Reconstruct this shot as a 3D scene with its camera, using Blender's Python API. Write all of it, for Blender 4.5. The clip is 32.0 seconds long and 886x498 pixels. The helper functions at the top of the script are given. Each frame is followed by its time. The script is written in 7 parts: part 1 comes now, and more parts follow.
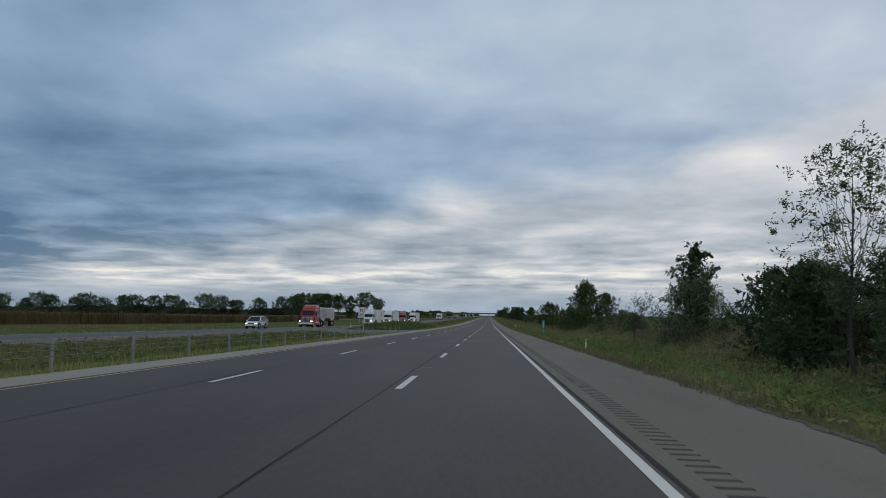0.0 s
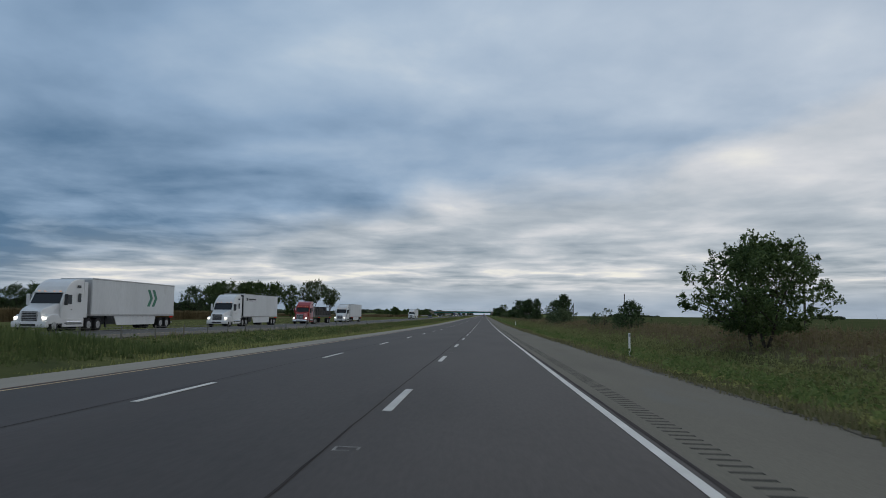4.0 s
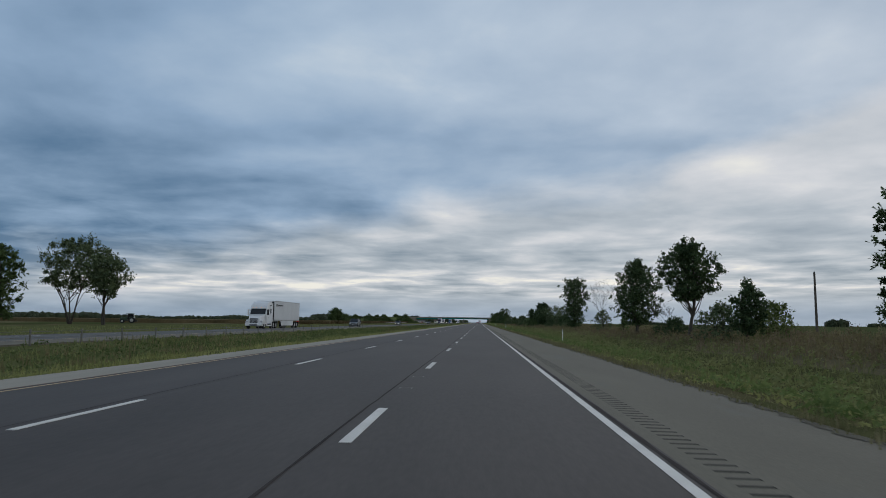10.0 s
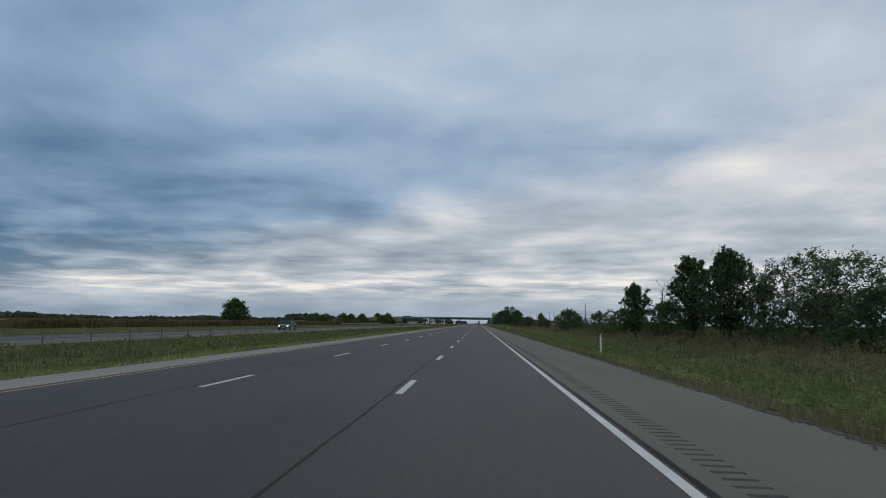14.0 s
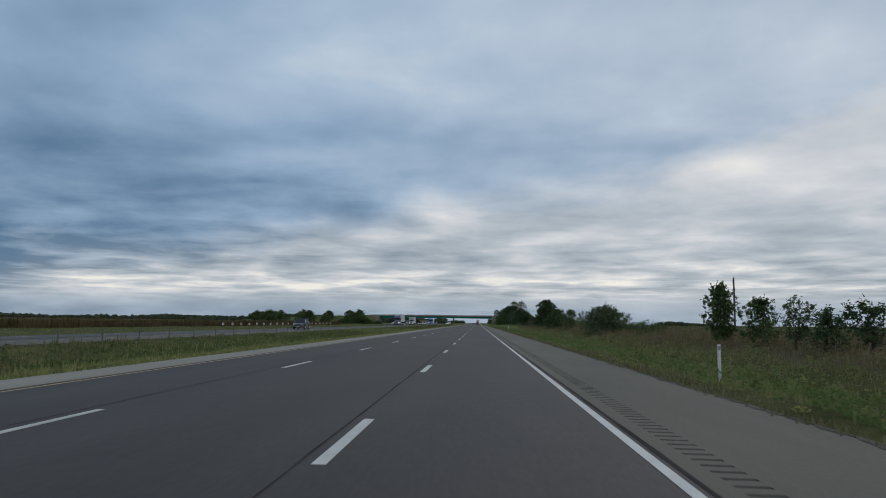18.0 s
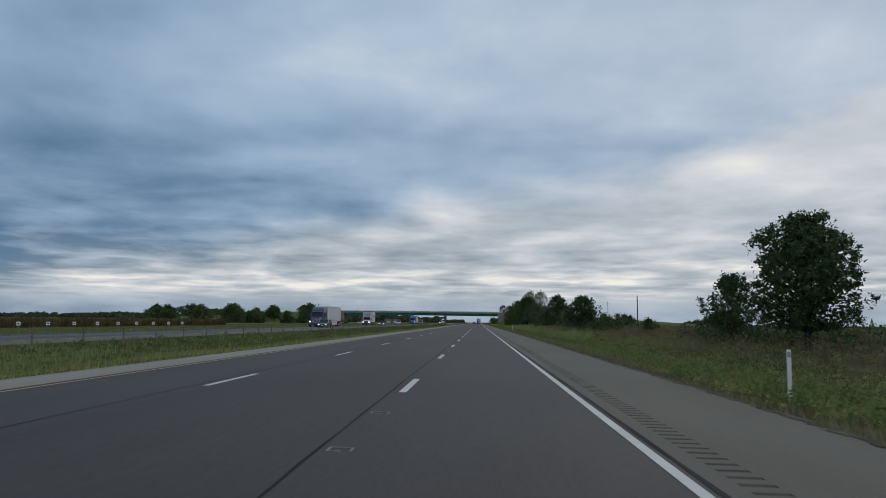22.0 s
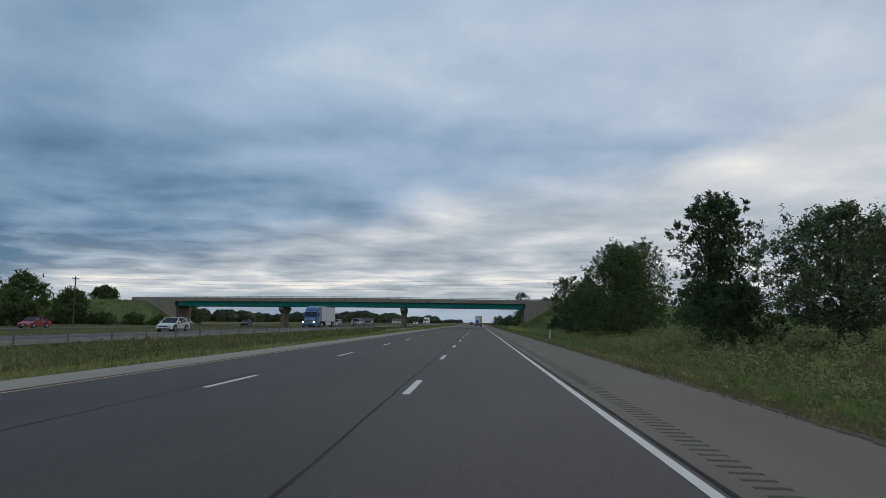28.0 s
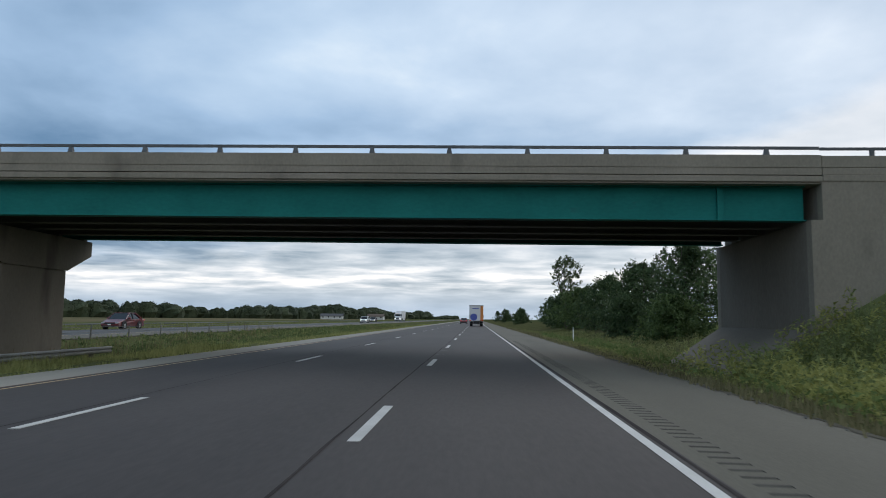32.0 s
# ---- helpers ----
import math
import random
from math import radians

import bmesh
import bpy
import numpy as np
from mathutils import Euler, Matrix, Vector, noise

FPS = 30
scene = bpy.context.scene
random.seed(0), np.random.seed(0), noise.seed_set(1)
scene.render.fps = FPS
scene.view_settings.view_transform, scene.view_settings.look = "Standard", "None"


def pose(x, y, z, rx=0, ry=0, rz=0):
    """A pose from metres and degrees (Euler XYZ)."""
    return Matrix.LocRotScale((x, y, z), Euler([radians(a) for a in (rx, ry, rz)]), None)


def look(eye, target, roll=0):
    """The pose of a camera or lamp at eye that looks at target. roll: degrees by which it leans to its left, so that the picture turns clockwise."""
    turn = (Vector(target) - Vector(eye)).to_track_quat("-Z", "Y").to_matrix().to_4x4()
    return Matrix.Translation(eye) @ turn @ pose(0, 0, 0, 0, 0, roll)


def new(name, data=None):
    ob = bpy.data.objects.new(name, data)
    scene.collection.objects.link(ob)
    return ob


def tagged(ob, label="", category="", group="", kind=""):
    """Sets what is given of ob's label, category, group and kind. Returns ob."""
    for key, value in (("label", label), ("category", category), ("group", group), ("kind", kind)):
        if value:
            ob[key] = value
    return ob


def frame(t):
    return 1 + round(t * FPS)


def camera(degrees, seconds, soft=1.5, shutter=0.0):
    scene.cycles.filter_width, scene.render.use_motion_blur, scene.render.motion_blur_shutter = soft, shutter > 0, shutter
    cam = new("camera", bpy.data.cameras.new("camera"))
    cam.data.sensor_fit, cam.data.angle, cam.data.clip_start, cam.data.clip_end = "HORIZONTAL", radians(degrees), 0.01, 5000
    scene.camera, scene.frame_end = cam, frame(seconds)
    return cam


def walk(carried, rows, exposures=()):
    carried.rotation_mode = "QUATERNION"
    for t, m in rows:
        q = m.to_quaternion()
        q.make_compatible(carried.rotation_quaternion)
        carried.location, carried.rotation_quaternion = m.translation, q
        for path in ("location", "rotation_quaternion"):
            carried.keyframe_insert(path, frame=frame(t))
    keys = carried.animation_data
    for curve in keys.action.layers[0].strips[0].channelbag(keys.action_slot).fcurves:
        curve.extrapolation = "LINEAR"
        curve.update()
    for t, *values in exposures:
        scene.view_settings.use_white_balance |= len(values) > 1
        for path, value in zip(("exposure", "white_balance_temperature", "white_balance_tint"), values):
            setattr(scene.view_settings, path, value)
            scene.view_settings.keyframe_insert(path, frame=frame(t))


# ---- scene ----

# ---------------------------------------------------------------- terrain numbers
# The motorway runs along +y. x = 0 is the lane line beside the travelled lane.


def grade(y):
    """Long profile: a gentle fall at the start that runs out level."""
    y = np.asarray(y, dtype=float)
    return np.where(y < 100, 1.15 + 0.010 * (100 - np.maximum(y, -800)), np.where(y < 330, 0.010 * (330 - np.minimum(y, 330)) ** 2 / 460, 0.0))


CROSS_X = (-4500, -140, -90, -66, -60, -58.5, -53.5, -46, -40, -34.8, -31.9, -28.3, -24.6, -22.8, -21, -16, -11.5, -9.2, -7.3, -3.66, 0, 6.2, 7.2, 10, 12.5, 15, 18, 22, 28, 40, 60, 4500)
CROSS_Z = (0.0, 0.0, 0.0, 0.0, -0.1, -0.02, -0.02, -0.30, -0.35, -0.06, 0.02, 0.09, -0.03, -0.12, -0.42, -0.72, -0.35, -0.09, -0.024, 0.067, 0, -0.11, -0.24, -0.62, -0.72, -0.35, 0.10, 0.30, 0.22, 0.0, -0.1, -0.1)


def section(x):
    return np.interp(x, CROSS_X, CROSS_Z)


BRIDGE_Y0, BRIDGE_Y1 = 1136.0, 1144.6
BRIDGE_MID = (BRIDGE_Y0 + BRIDGE_Y1) / 2


def bank(x, y):
    """The earth ramps that carry the crossing road up to the bridge."""
    x, y = np.asarray(x, dtype=float), np.asarray(y, dtype=float)
    side = 0.5 * np.maximum(0, np.abs(y - BRIDGE_MID) - 4.9)
    right = np.minimum(5.75, 1.0 + 0.62 * (x - 11.6)) - side
    left = np.minimum(5.75, 1.0 + 0.62 * (-68.0 - x)) - side
    far = np.clip(np.where(x > 0, (165 - x) / 125, (240 + x) / 140), 0, 1)
    return np.where(x > 0, right, left) * far - (1 - far) * 2


def G(x, y):
    """Height of the ground at (x, y)."""
    base = section(x) + grade(y)
    u, v = (np.asarray(x, dtype=float) + 16.2) / 5.6, (np.asarray(y, dtype=float) - 139) / 30.0
    mound = 1.55 * np.clip(1 - u * u, 0, 1) * np.clip(1 - v ** 4, 0, 1)
    return np.maximum(base + mound, bank(x, y))


# ---------------------------------------------------------------- camera
cam = camera(63.7, 32.0, soft=0.7, shutter=0.06)
EYE = 1.31
# seconds, x, y, pitch, yaw
PATH = [
    (0.0, 1.69, -1.46, 5.25, 3.75), (1.0, 1.53, 32.7, 5.23, 3.65), (2.0, 1.38, 67.08, 5.19, 3.55), (3.0, 1.33, 101.55, 5.17, 3.45),
    (4.0, 1.33, 136.11, 5.23, 3.32), (5.0, 1.31, 170.79, 5.28, 3.18), (6.0, 1.28, 205.58, 5.34, 3.05), (7.0, 1.32, 240.54, 5.48, 3.03),
    (8.0, 1.35, 275.61, 5.63, 3.0), (9.0, 1.39, 310.74, 5.77, 2.98), (10.0, 1.39, 345.84, 5.84, 2.97), (11.0, 1.4, 381.09, 5.86, 2.96),
    (12.0, 1.4, 416.27, 5.88, 2.94), (13.0, 1.41, 451.5, 5.9, 2.93), (14.0, 1.41, 486.74, 5.92, 2.92), (15.0, 1.41, 521.95, 5.92, 2.9),
    (16.0, 1.41, 557.13, 5.91, 2.88), (17.0, 1.4, 592.2, 5.91, 2.86), (18.0, 1.4, 627.35, 5.9, 2.84), (19.0, 1.4, 662.37, 5.9, 2.82),
    (20.0, 1.38, 697.36, 5.88, 2.84), (21.0, 1.36, 732.27, 5.86, 2.87), (22.0, 1.35, 767.0, 5.84, 2.9), (23.0, 1.33, 801.64, 5.82, 2.92),
    (24.0, 1.29, 836.39, 5.87, 2.86), (25.0, 1.26, 871.07, 5.92, 2.8), (26.0, 1.26, 905.54, 5.9, 2.83), (27.0, 1.26, 940.0, 5.89, 2.85),
    (28.0, 1.26, 974.48, 5.87, 2.88), (29.0, 1.28, 1009.09, 5.84, 2.83), (30.0, 1.3, 1043.88, 5.81, 2.77), (31.0, 1.32, 1078.85, 5.76, 2.72),
    (32.0, 1.24, 1113.92, 5.58, 2.67),
]
walk(cam, [(t, pose(x, y, float(G(x, y)) + EYE, 90 + p, 0, w) @ pose(0, 0, 0, 0, 0, 0.6)) for t, x, y, p, w in PATH],
     exposures=((0, 0.0), (28.0, 0.05), (29.0, 0.16), (30.6, 0.42), (32, 0.50)))

# ---------------------------------------------------------------- sky and sun
SUN_EL, SUN_AZ = 42.0, 25.0          # degrees; azimuth from +y towards +x
world = bpy.data.worlds.new("sky")
scene.world = world
world.use_nodes = True
wt = world.node_tree
wt.nodes.clear()


def wnode(kind, **props):
    n = wt.nodes.new(kind)
    if "operation" in props:
        n.operation, n.use_clamp = props["operation"], props.get("use_clamp", False)
    if "sky_type" in props:
        n.sky_type, n.sun_disc = props["sky_type"], props["sun_disc"]
    if "data_type" in props:
        n.data_type, n.blend_type = props["data_type"], props.get("blend_type", "MIX")
    return n


def wmath(op, a, b=0.0, c=None, clamp=False):
    n = wnode("ShaderNodeMath", operation=op, use_clamp=clamp)
    for i, v in enumerate((a, b) if c is None else (a, b, c)):
        if hasattr(v, "is_linked"):
            wt.links.new(v, n.inputs[i])
        else:
            n.inputs[i].default_value = v
    return n.outputs[0]


coords = wnode("ShaderNodeTexCoord")
axes = wnode("ShaderNodeSeparateXYZ")
wt.links.new(coords.outputs["Generated"], axes.inputs[0])
dx, dy, dz = axes.outputs
up = wmath("MAXIMUM", dz, 0.0)
ahead = wmath("MAXIMUM", dy, 0.05)
su, sv = wmath("DIVIDE", dx, ahead), wmath("DIVIDE", dz, ahead)


def cloud_noise(scale, lift, detail, rough, distort, shift):
    """Cloud noise on a flat layer overhead, drawn out towards the horizon."""
    low = wmath("ADD", up, lift)
    join = wnode("ShaderNodeCombineXYZ")
    wt.links.new(wmath("DIVIDE", dx, low), join.inputs[0])
    wt.links.new(wmath("DIVIDE", dy, low), join.inputs[1])
    join.inputs[2].default_value = shift
    n = wnode("ShaderNodeTexNoise")
    wt.links.new(join.outputs[0], n.inputs["Vector"])
    for k, v in (("Scale", scale), ("Detail", detail), ("Roughness", rough), ("Distortion", distort)):
        n.inputs[k].default_value = v
    return n.outputs[0]


big = cloud_noise(0.62, 0.30, 5.0, 0.50, 0.3, 3.7)
mid = cloud_noise(1.35, 0.20, 6.0, 0.52, 0.3, 9.2)
fine = cloud_noise(1.6, 0.068, 7.0, 0.50, 0.25, 1.3)
wisp = cloud_noise(4.0, 0.26, 6.0, 0.50, 0.15, 5.1)
# cloud thickness: large soft banks and gaps (u, v, half-width, half-height, light)
BANKS = [
    (-0.82, 0.150, 0.34, 0.075, -0.55), (-0.50, 0.26, 0.36, 0.075, -0.24), (-0.66, 0.345, 0.16, 0.022, -0.10), (-0.28, 0.235, 0.16, 0.024, 0.22),
    (-0.02, 0.40, 0.34, 0.08, 0.12), (0.22, 0.290, 0.24, 0.030, -0.05), (0.24, 0.236, 0.15, 0.018, -0.16), (-0.10, 0.170, 0.085, 0.018, 0.24),
    (0.08, 0.117, 0.11, 0.011, 0.26), (0.38, 0.215, 0.24, 0.026, 0.12), (0.40, 0.36, 0.44, 0.18, 0.24), (-0.52, 0.100, 0.34, 0.040, -0.13),
    (-0.40, 0.050, 0.38, 0.013, 0.26), (0.16, 0.062, 0.36, 0.012, 0.14), (0.48, 0.13, 0.20, 0.030, -0.20), (-0.20, 0.085, 0.24, 0.014, -0.10),
    (0.50, 0.045, 0.24, 0.020, -0.10), (-0.1, 0.008, 0.90, 0.018, -0.20), (-0.72, 0.060, 0.18, 0.07, -0.20),
]
low_sky = wmath("MULTIPLY", wmath("EXPONENT", wmath("MULTIPLY", up, -9.0)), wmath("MULTIPLY", wmath("SUBTRACT", up, 0.024), 36.0, clamp=True))
light = wmath("ADD", 0.545, wmath("MULTIPLY", wmath("SUBTRACT", big, 0.5), 0.25))
light = wmath("ADD", light, wmath("MULTIPLY", wmath("SUBTRACT", mid, 0.5), 0.78))
light = wmath("ADD", light, wmath("MULTIPLY", wmath("SUBTRACT", wisp, 0.5), 0.42))
light = wmath("ADD", light, wmath("MULTIPLY", wmath("MULTIPLY", wmath("SUBTRACT", fine, 0.5), 3.6), low_sky))
light = wmath("ADD", light, wmath("MULTIPLY", wmath("ADD", wmath("MULTIPLY", dy, -1.3), 0.1, clamp=True), 0.30))     # unseen brighter sky, added behind the camera to lift the faces turned to it
wu = wmath("ADD", su, wmath("MULTIPLY", wmath("SUBTRACT", mid, 0.5), 0.22))
wv = wmath("ADD", sv, wmath("MULTIPLY", wmath("SUBTRACT", big, 0.5), 0.10))
for u0, v0, a, b, amp in BANKS:
    e = wmath("ADD", wmath("POWER", wmath("DIVIDE", wmath("ABSOLUTE", wmath("SUBTRACT", wu, u0)), a), 2.0),
              wmath("POWER", wmath("DIVIDE", wmath("ABSOLUTE", wmath("SUBTRACT", wv, v0)), b), 2.0))
    light = wmath("ADD", light, wmath("MULTIPLY", wmath("EXPONENT", wmath("MULTIPLY", e, -1.0)), amp))


def cloud_ramp(*marks):
    r = wnode("ShaderNodeValToRGB")
    wt.links.new(light, r.inputs[0])
    el = r.color_ramp.elements
    el[0].position, el[0].color = marks[0][0], (*marks[0][1], 1)
    el[1].position, el[1].color = marks[-1][0], (*marks[-1][1], 1)
    for pos, col in marks[1:-1]:
        el.new(pos).color = (*col, 1)
    return r.outputs[0]


# the high deck is thin and blue, the layer below it thick and grey; their border rises to the east
blue_deck = cloud_ramp((0.05, (0.082, 0.165, 0.280)), (0.50, (0.260, 0.375, 0.527)), (0.80, (0.404, 0.515, 0.646)), (1.0, (0.570, 0.65, 0.725)))
grey_deck = cloud_ramp((0.05, (0.215, 0.275, 0.340)), (0.50, (0.440, 0.488, 0.540)), (0.78, (0.640, 0.655, 0.685)), (1.0, (0.86, 0.84, 0.775)))
border = wmath("ADD", wmath("ADD", 0.180, wmath("MULTIPLY", su, 0.16)), wmath("MULTIPLY", wmath("MAXIMUM", wmath("SUBTRACT", su, 0.25), 0.0), 0.25))
border = wmath("ADD", border, wmath("MULTIPLY", wmath("SUBTRACT", mid, 0.5), 0.16))
lower = wmath("ADD", wmath("MULTIPLY", wmath("SUBTRACT", border, sv), 14.0), 0.5, clamp=True)
lower = wmath("MAXIMUM", lower, wmath("MULTIPLY", wmath("ADD", wmath("MULTIPLY", su, 1.2), 0.35, clamp=True), 0.40))     # the deck thins out to the east
haze = wmath("SUBTRACT", 1.0, wmath("MULTIPLY", wmath("SUBTRACT", 0.042, up), 36.0, clamp=True))     # bluer again at the very horizon
decks = wnode("ShaderNodeMix", data_type="RGBA")
wt.links.new(wmath("MULTIPLY", lower, wmath("ADD", 0.45, wmath("MULTIPLY", haze, 0.55))), decks.inputs[0])
wt.links.new(blue_deck, decks.inputs[6])
wt.links.new(grey_deck, decks.inputs[7])
clear = wnode("ShaderNodeTexSky", sky_type="NISHITA", sun_disc=False)
clear.sun_elevation, clear.sun_rotation = radians(SUN_EL), radians(SUN_AZ)
thin = wnode("ShaderNodeMix", data_type="RGBA")
thin.inputs[0].default_value = 0.94        # cloud cover over the clear sky
dim = wnode("ShaderNodeMix", data_type="RGBA", blend_type="MULTIPLY")
dim.inputs[0].default_value = 1.0
wt.links.new(clear.outputs[0], dim.inputs[6])
dim.inputs[7].default_value = (0.08, 0.08, 0.08, 1)
wt.links.new(dim.outputs[2], thin.inputs[6])
wt.links.new(decks.outputs[2], thin.inputs[7])
back = wnode("ShaderNodeBackground")
wt.links.new(thin.outputs[2], back.inputs[0])
back.inputs[1].default_value = 1.0
wout = wnode("ShaderNodeOutputWorld")
wt.links.new(back.outputs[0], wout.inputs[0])

sun = new("sun", bpy.data.lights.new("sun", "SUN"))
sun.data.energy, sun.data.angle, sun.data.color = 0.55, radians(35), (1.0, 0.96, 0.90)
sun.matrix_world = look((0, 0, 50), (-50 * math.sin(radians(SUN_AZ)), -50 * math.cos(radians(SUN_AZ)), 50 - 50 * math.tan(radians(SUN_EL))))


# ---------------------------------------------------------------- materials
def material(name, dark, lite, scale=4.0, stretch=(1, 1, 1), rough=0.8, metal=0.0, grain=40.0, bump=0.15, island=0.0, each=0.0, leafy=0.0, spots=None, spec=None):
    """A surface with two scales of colour noise and fine relief. island / each: how far pieces differ; leafy: light let through;
    spots: (colour, scale, threshold) of larger stains."""
    m = bpy.data.materials.new(name)
    m.use_nodes = True
    t = m.node_tree
    b = t.nodes["Principled BSDF"]
    b.inputs["Roughness"].default_value, b.inputs["Metallic"].default_value = rough, metal
    b.inputs["Specular IOR Level"].default_value = spec if spec is not None else (0.5 if rough < 0.8 else 0.18)
    geo = t.nodes.new("ShaderNodeNewGeometry")
    mp = t.nodes.new("ShaderNodeMapping")
    mp.inputs["Scale"].default_value = stretch
    t.links.new(geo.outputs["Position"], mp.inputs[0])

    def noise(s, detail=4.0):
        n = t.nodes.new("ShaderNodeTexNoise")
        t.links.new(mp.outputs[0], n.inputs["Vector"])
        n.inputs["Scale"].default_value, n.inputs["Detail"].default_value = s, detail
        return n.outputs[0]

    def math_(op, a, c):
        n = t.nodes.new("ShaderNodeMath")
        n.operation = op
        for i, v in enumerate((a, c)):
            if hasattr(v, "is_linked"):
                t.links.new(v, n.inputs[i])
            else:
                n.inputs[i].default_value = v
        return n.outputs[0]

    f = math_("ADD", math_("MULTIPLY", noise(scale), 0.62), math_("MULTIPLY", noise(grain, 2.0), 0.38))
    if island:
        f = math_("ADD", f, math_("MULTIPLY", math_("SUBTRACT", geo.outputs["Random Per Island"], 0.5), island))
    if each:
        info = t.nodes.new("ShaderNodeObjectInfo")
        f = math_("ADD", f, math_("MULTIPLY", math_("SUBTRACT", info.outputs["Random"], 0.5), each))
    r = t.nodes.new("ShaderNodeValToRGB")
    r.color_ramp.elements[0].position, r.color_ramp.elements[0].color = 0.30, (*dark, 1)
    r.color_ramp.elements[1].position, r.color_ramp.elements[1].color = 0.70, (*lite, 1)
    t.links.new(f, r.inputs[0])
    colour = r.outputs[0]
    if spots:
        sc, ss, th = spots
        edge = t.nodes.new("ShaderNodeMapRange")
        edge.inputs[1].default_value, edge.inputs[2].default_value = th, th + 0.12
        t.links.new(noise(ss, 5.0), edge.inputs[0])
        mx = t.nodes.new("ShaderNodeMix")
        mx.data_type = "RGBA"
        t.links.new(edge.outputs[0], mx.inputs[0])
        t.links.new(colour, mx.inputs[6])
        mx.inputs[7].default_value = (*sc, 1)
        colour = mx.outputs[2]
    t.links.new(colour, b.inputs["Base Color"])
    if bump:
        bp = t.nodes.new("ShaderNodeBump")
        bp.inputs["Strength"].default_value, bp.inputs["Distance"].default_value = bump, 0.02
        t.links.new(noise(grain * 1.7, 3.0), bp.inputs["Height"])
        t.links.new(bp.outputs[0], b.inputs["Normal"])
    if leafy:
        b.inputs["Specular IOR Level"].default_value = 0.08
        tr = t.nodes.new("ShaderNodeBsdfTranslucent")
        t.links.new(colour, tr.inputs[0])
        ms = t.nodes.new("ShaderNodeMixShader")
        ms.inputs[0].default_value = leafy
        t.links.new(b.outputs[0], ms.inputs[1])
        t.links.new(tr.outputs[0], ms.inputs[2])
        t.links.new(ms.outputs[0], t.nodes["Material Output"].inputs[0])
    return m


def paint(name, col, rough=0.35, coat=0.4, metal=0.0, dirt=0.12):
    m = material(name, tuple(c * (1 - dirt) for c in col), col, 1.3, rough=rough, metal=metal, grain=9, bump=0.0)
    m.node_tree.nodes["Principled BSDF"].inputs["Coat Weight"].default_value = coat
    return m


def lamp_glow(name, col, power):
    m = bpy.data.materials.new(name)
    m.use_nodes = True
    b = m.node_tree.nodes["Principled BSDF"]
    b.inputs["Base Color"].default_value = (*col, 1)
    b.inputs["Emission Color"].default_value = (*col, 1)
    b.inputs["Emission Strength"].default_value = power
    return m


def glass(name, col, rough=0.05, coat=0.6, spec=0.5):
    m = bpy.data.materials.new(name)
    m.use_nodes = True
    b = m.node_tree.nodes["Principled BSDF"]
    b.inputs["Base Color"].default_value = (*col, 1)
    b.inputs["Roughness"].default_value = rough
    b.inputs["Coat Weight"].default_value = coat
    b.inputs["Specular IOR Level"].default_value = spec
    return m


ASPHALT = material("asphalt", (0.0340, 0.0284, 0.0256), (0.0605, 0.0508, 0.0462), 0.45, (1.1, 0.22, 1), 0.76, grain=16, bump=0.10, spots=((0.043, 0.0338, 0.0302), 0.30, 0.60), spec=0.30)
ASPHALT_OLD = material("old_asphalt", (0.075, 0.075, 0.075), (0.108, 0.108, 0.106), 0.4, (2.0, 0.12, 1), 0.88, grain=25, bump=0.2)
CONCRETE = material("shoulder_concrete", (0.101, 0.091, 0.070), (0.146, 0.132, 0.103), 0.35, (1.6, 0.3, 1), 0.88, spec=0.2, grain=22, bump=0.25, spots=((0.122, 0.116, 0.098), 0.5, 0.60))
CONCRETE_PALE = material("pale_shoulder_concrete", (0.212, 0.196, 0.163), (0.284, 0.263, 0.222), 0.35, (2.4, 0.3, 1), 0.9, grain=22, bump=0.25)
# darker than the shoulder: shade on the groove faces is put into this colour
GROOVE = material("groove_shade", (0.046, 0.043, 0.036), (0.088, 0.082, 0.068), 3.0, rough=0.95)
JOINT = material("joint_tar", (0.022, 0.020, 0.019), (0.066, 0.056, 0.052), 1.1, (1, 0.5, 1), 0.95, spec=0.05)
WHITE_LINE = material("white_road_paint", (0.40, 0.385, 0.355), (0.58, 0.56, 0.52), 1.2, rough=0.7, grain=50, bump=0.2, each=0.25)
YELLOW_LINE = material("yellow_road_paint", (0.34, 0.23, 0.11), (0.46, 0.33, 0.18), 1.0, (1, 0.3, 1), rough=0.7, grain=30)
RED_LINE = material("rusty_joint_stain", (0.13, 0.075, 0.055), (0.24, 0.15, 0.11), 1.4, (1, 0.3, 1), rough=0.85, grain=30)
GRASS_SOIL = material("verge_turf", (0.046, 0.050, 0.021), (0.098, 0.095, 0.044), 0.35, rough=0.95, spec=0.0, grain=4, bump=0.6, spots=((0.085, 0.072, 0.040), 0.12, 0.60))
MEDIAN_SOIL = material("median_turf", (0.058, 0.066, 0.027), (0.116, 0.120, 0.054), 0.22, rough=0.95, spec=0.0, grain=4, bump=0.6, spots=((0.050, 0.060, 0.030), 0.12, 0.62))
WEED_SOIL = material("weed_bed", (0.078, 0.069, 0.041), (0.138, 0.117, 0.070), 0.25, rough=0.95, spec=0.0, grain=3, bump=0.6)
FIELD_SOIL = material("field_stubble", (0.095, 0.082, 0.048), (0.185, 0.155, 0.092), 0.05, (1, 0.4, 1), 0.95, spec=0.0, grain=0.7, bump=0.3, spots=((0.050, 0.065, 0.024), 0.012, 0.52))
FIELD_GREEN = material("green_crop_field", (0.045, 0.055, 0.024), (0.090, 0.098, 0.044), 0.06, (1, 0.4, 1), 0.95, grain=0.9, bump=0.4, spec=0.0)
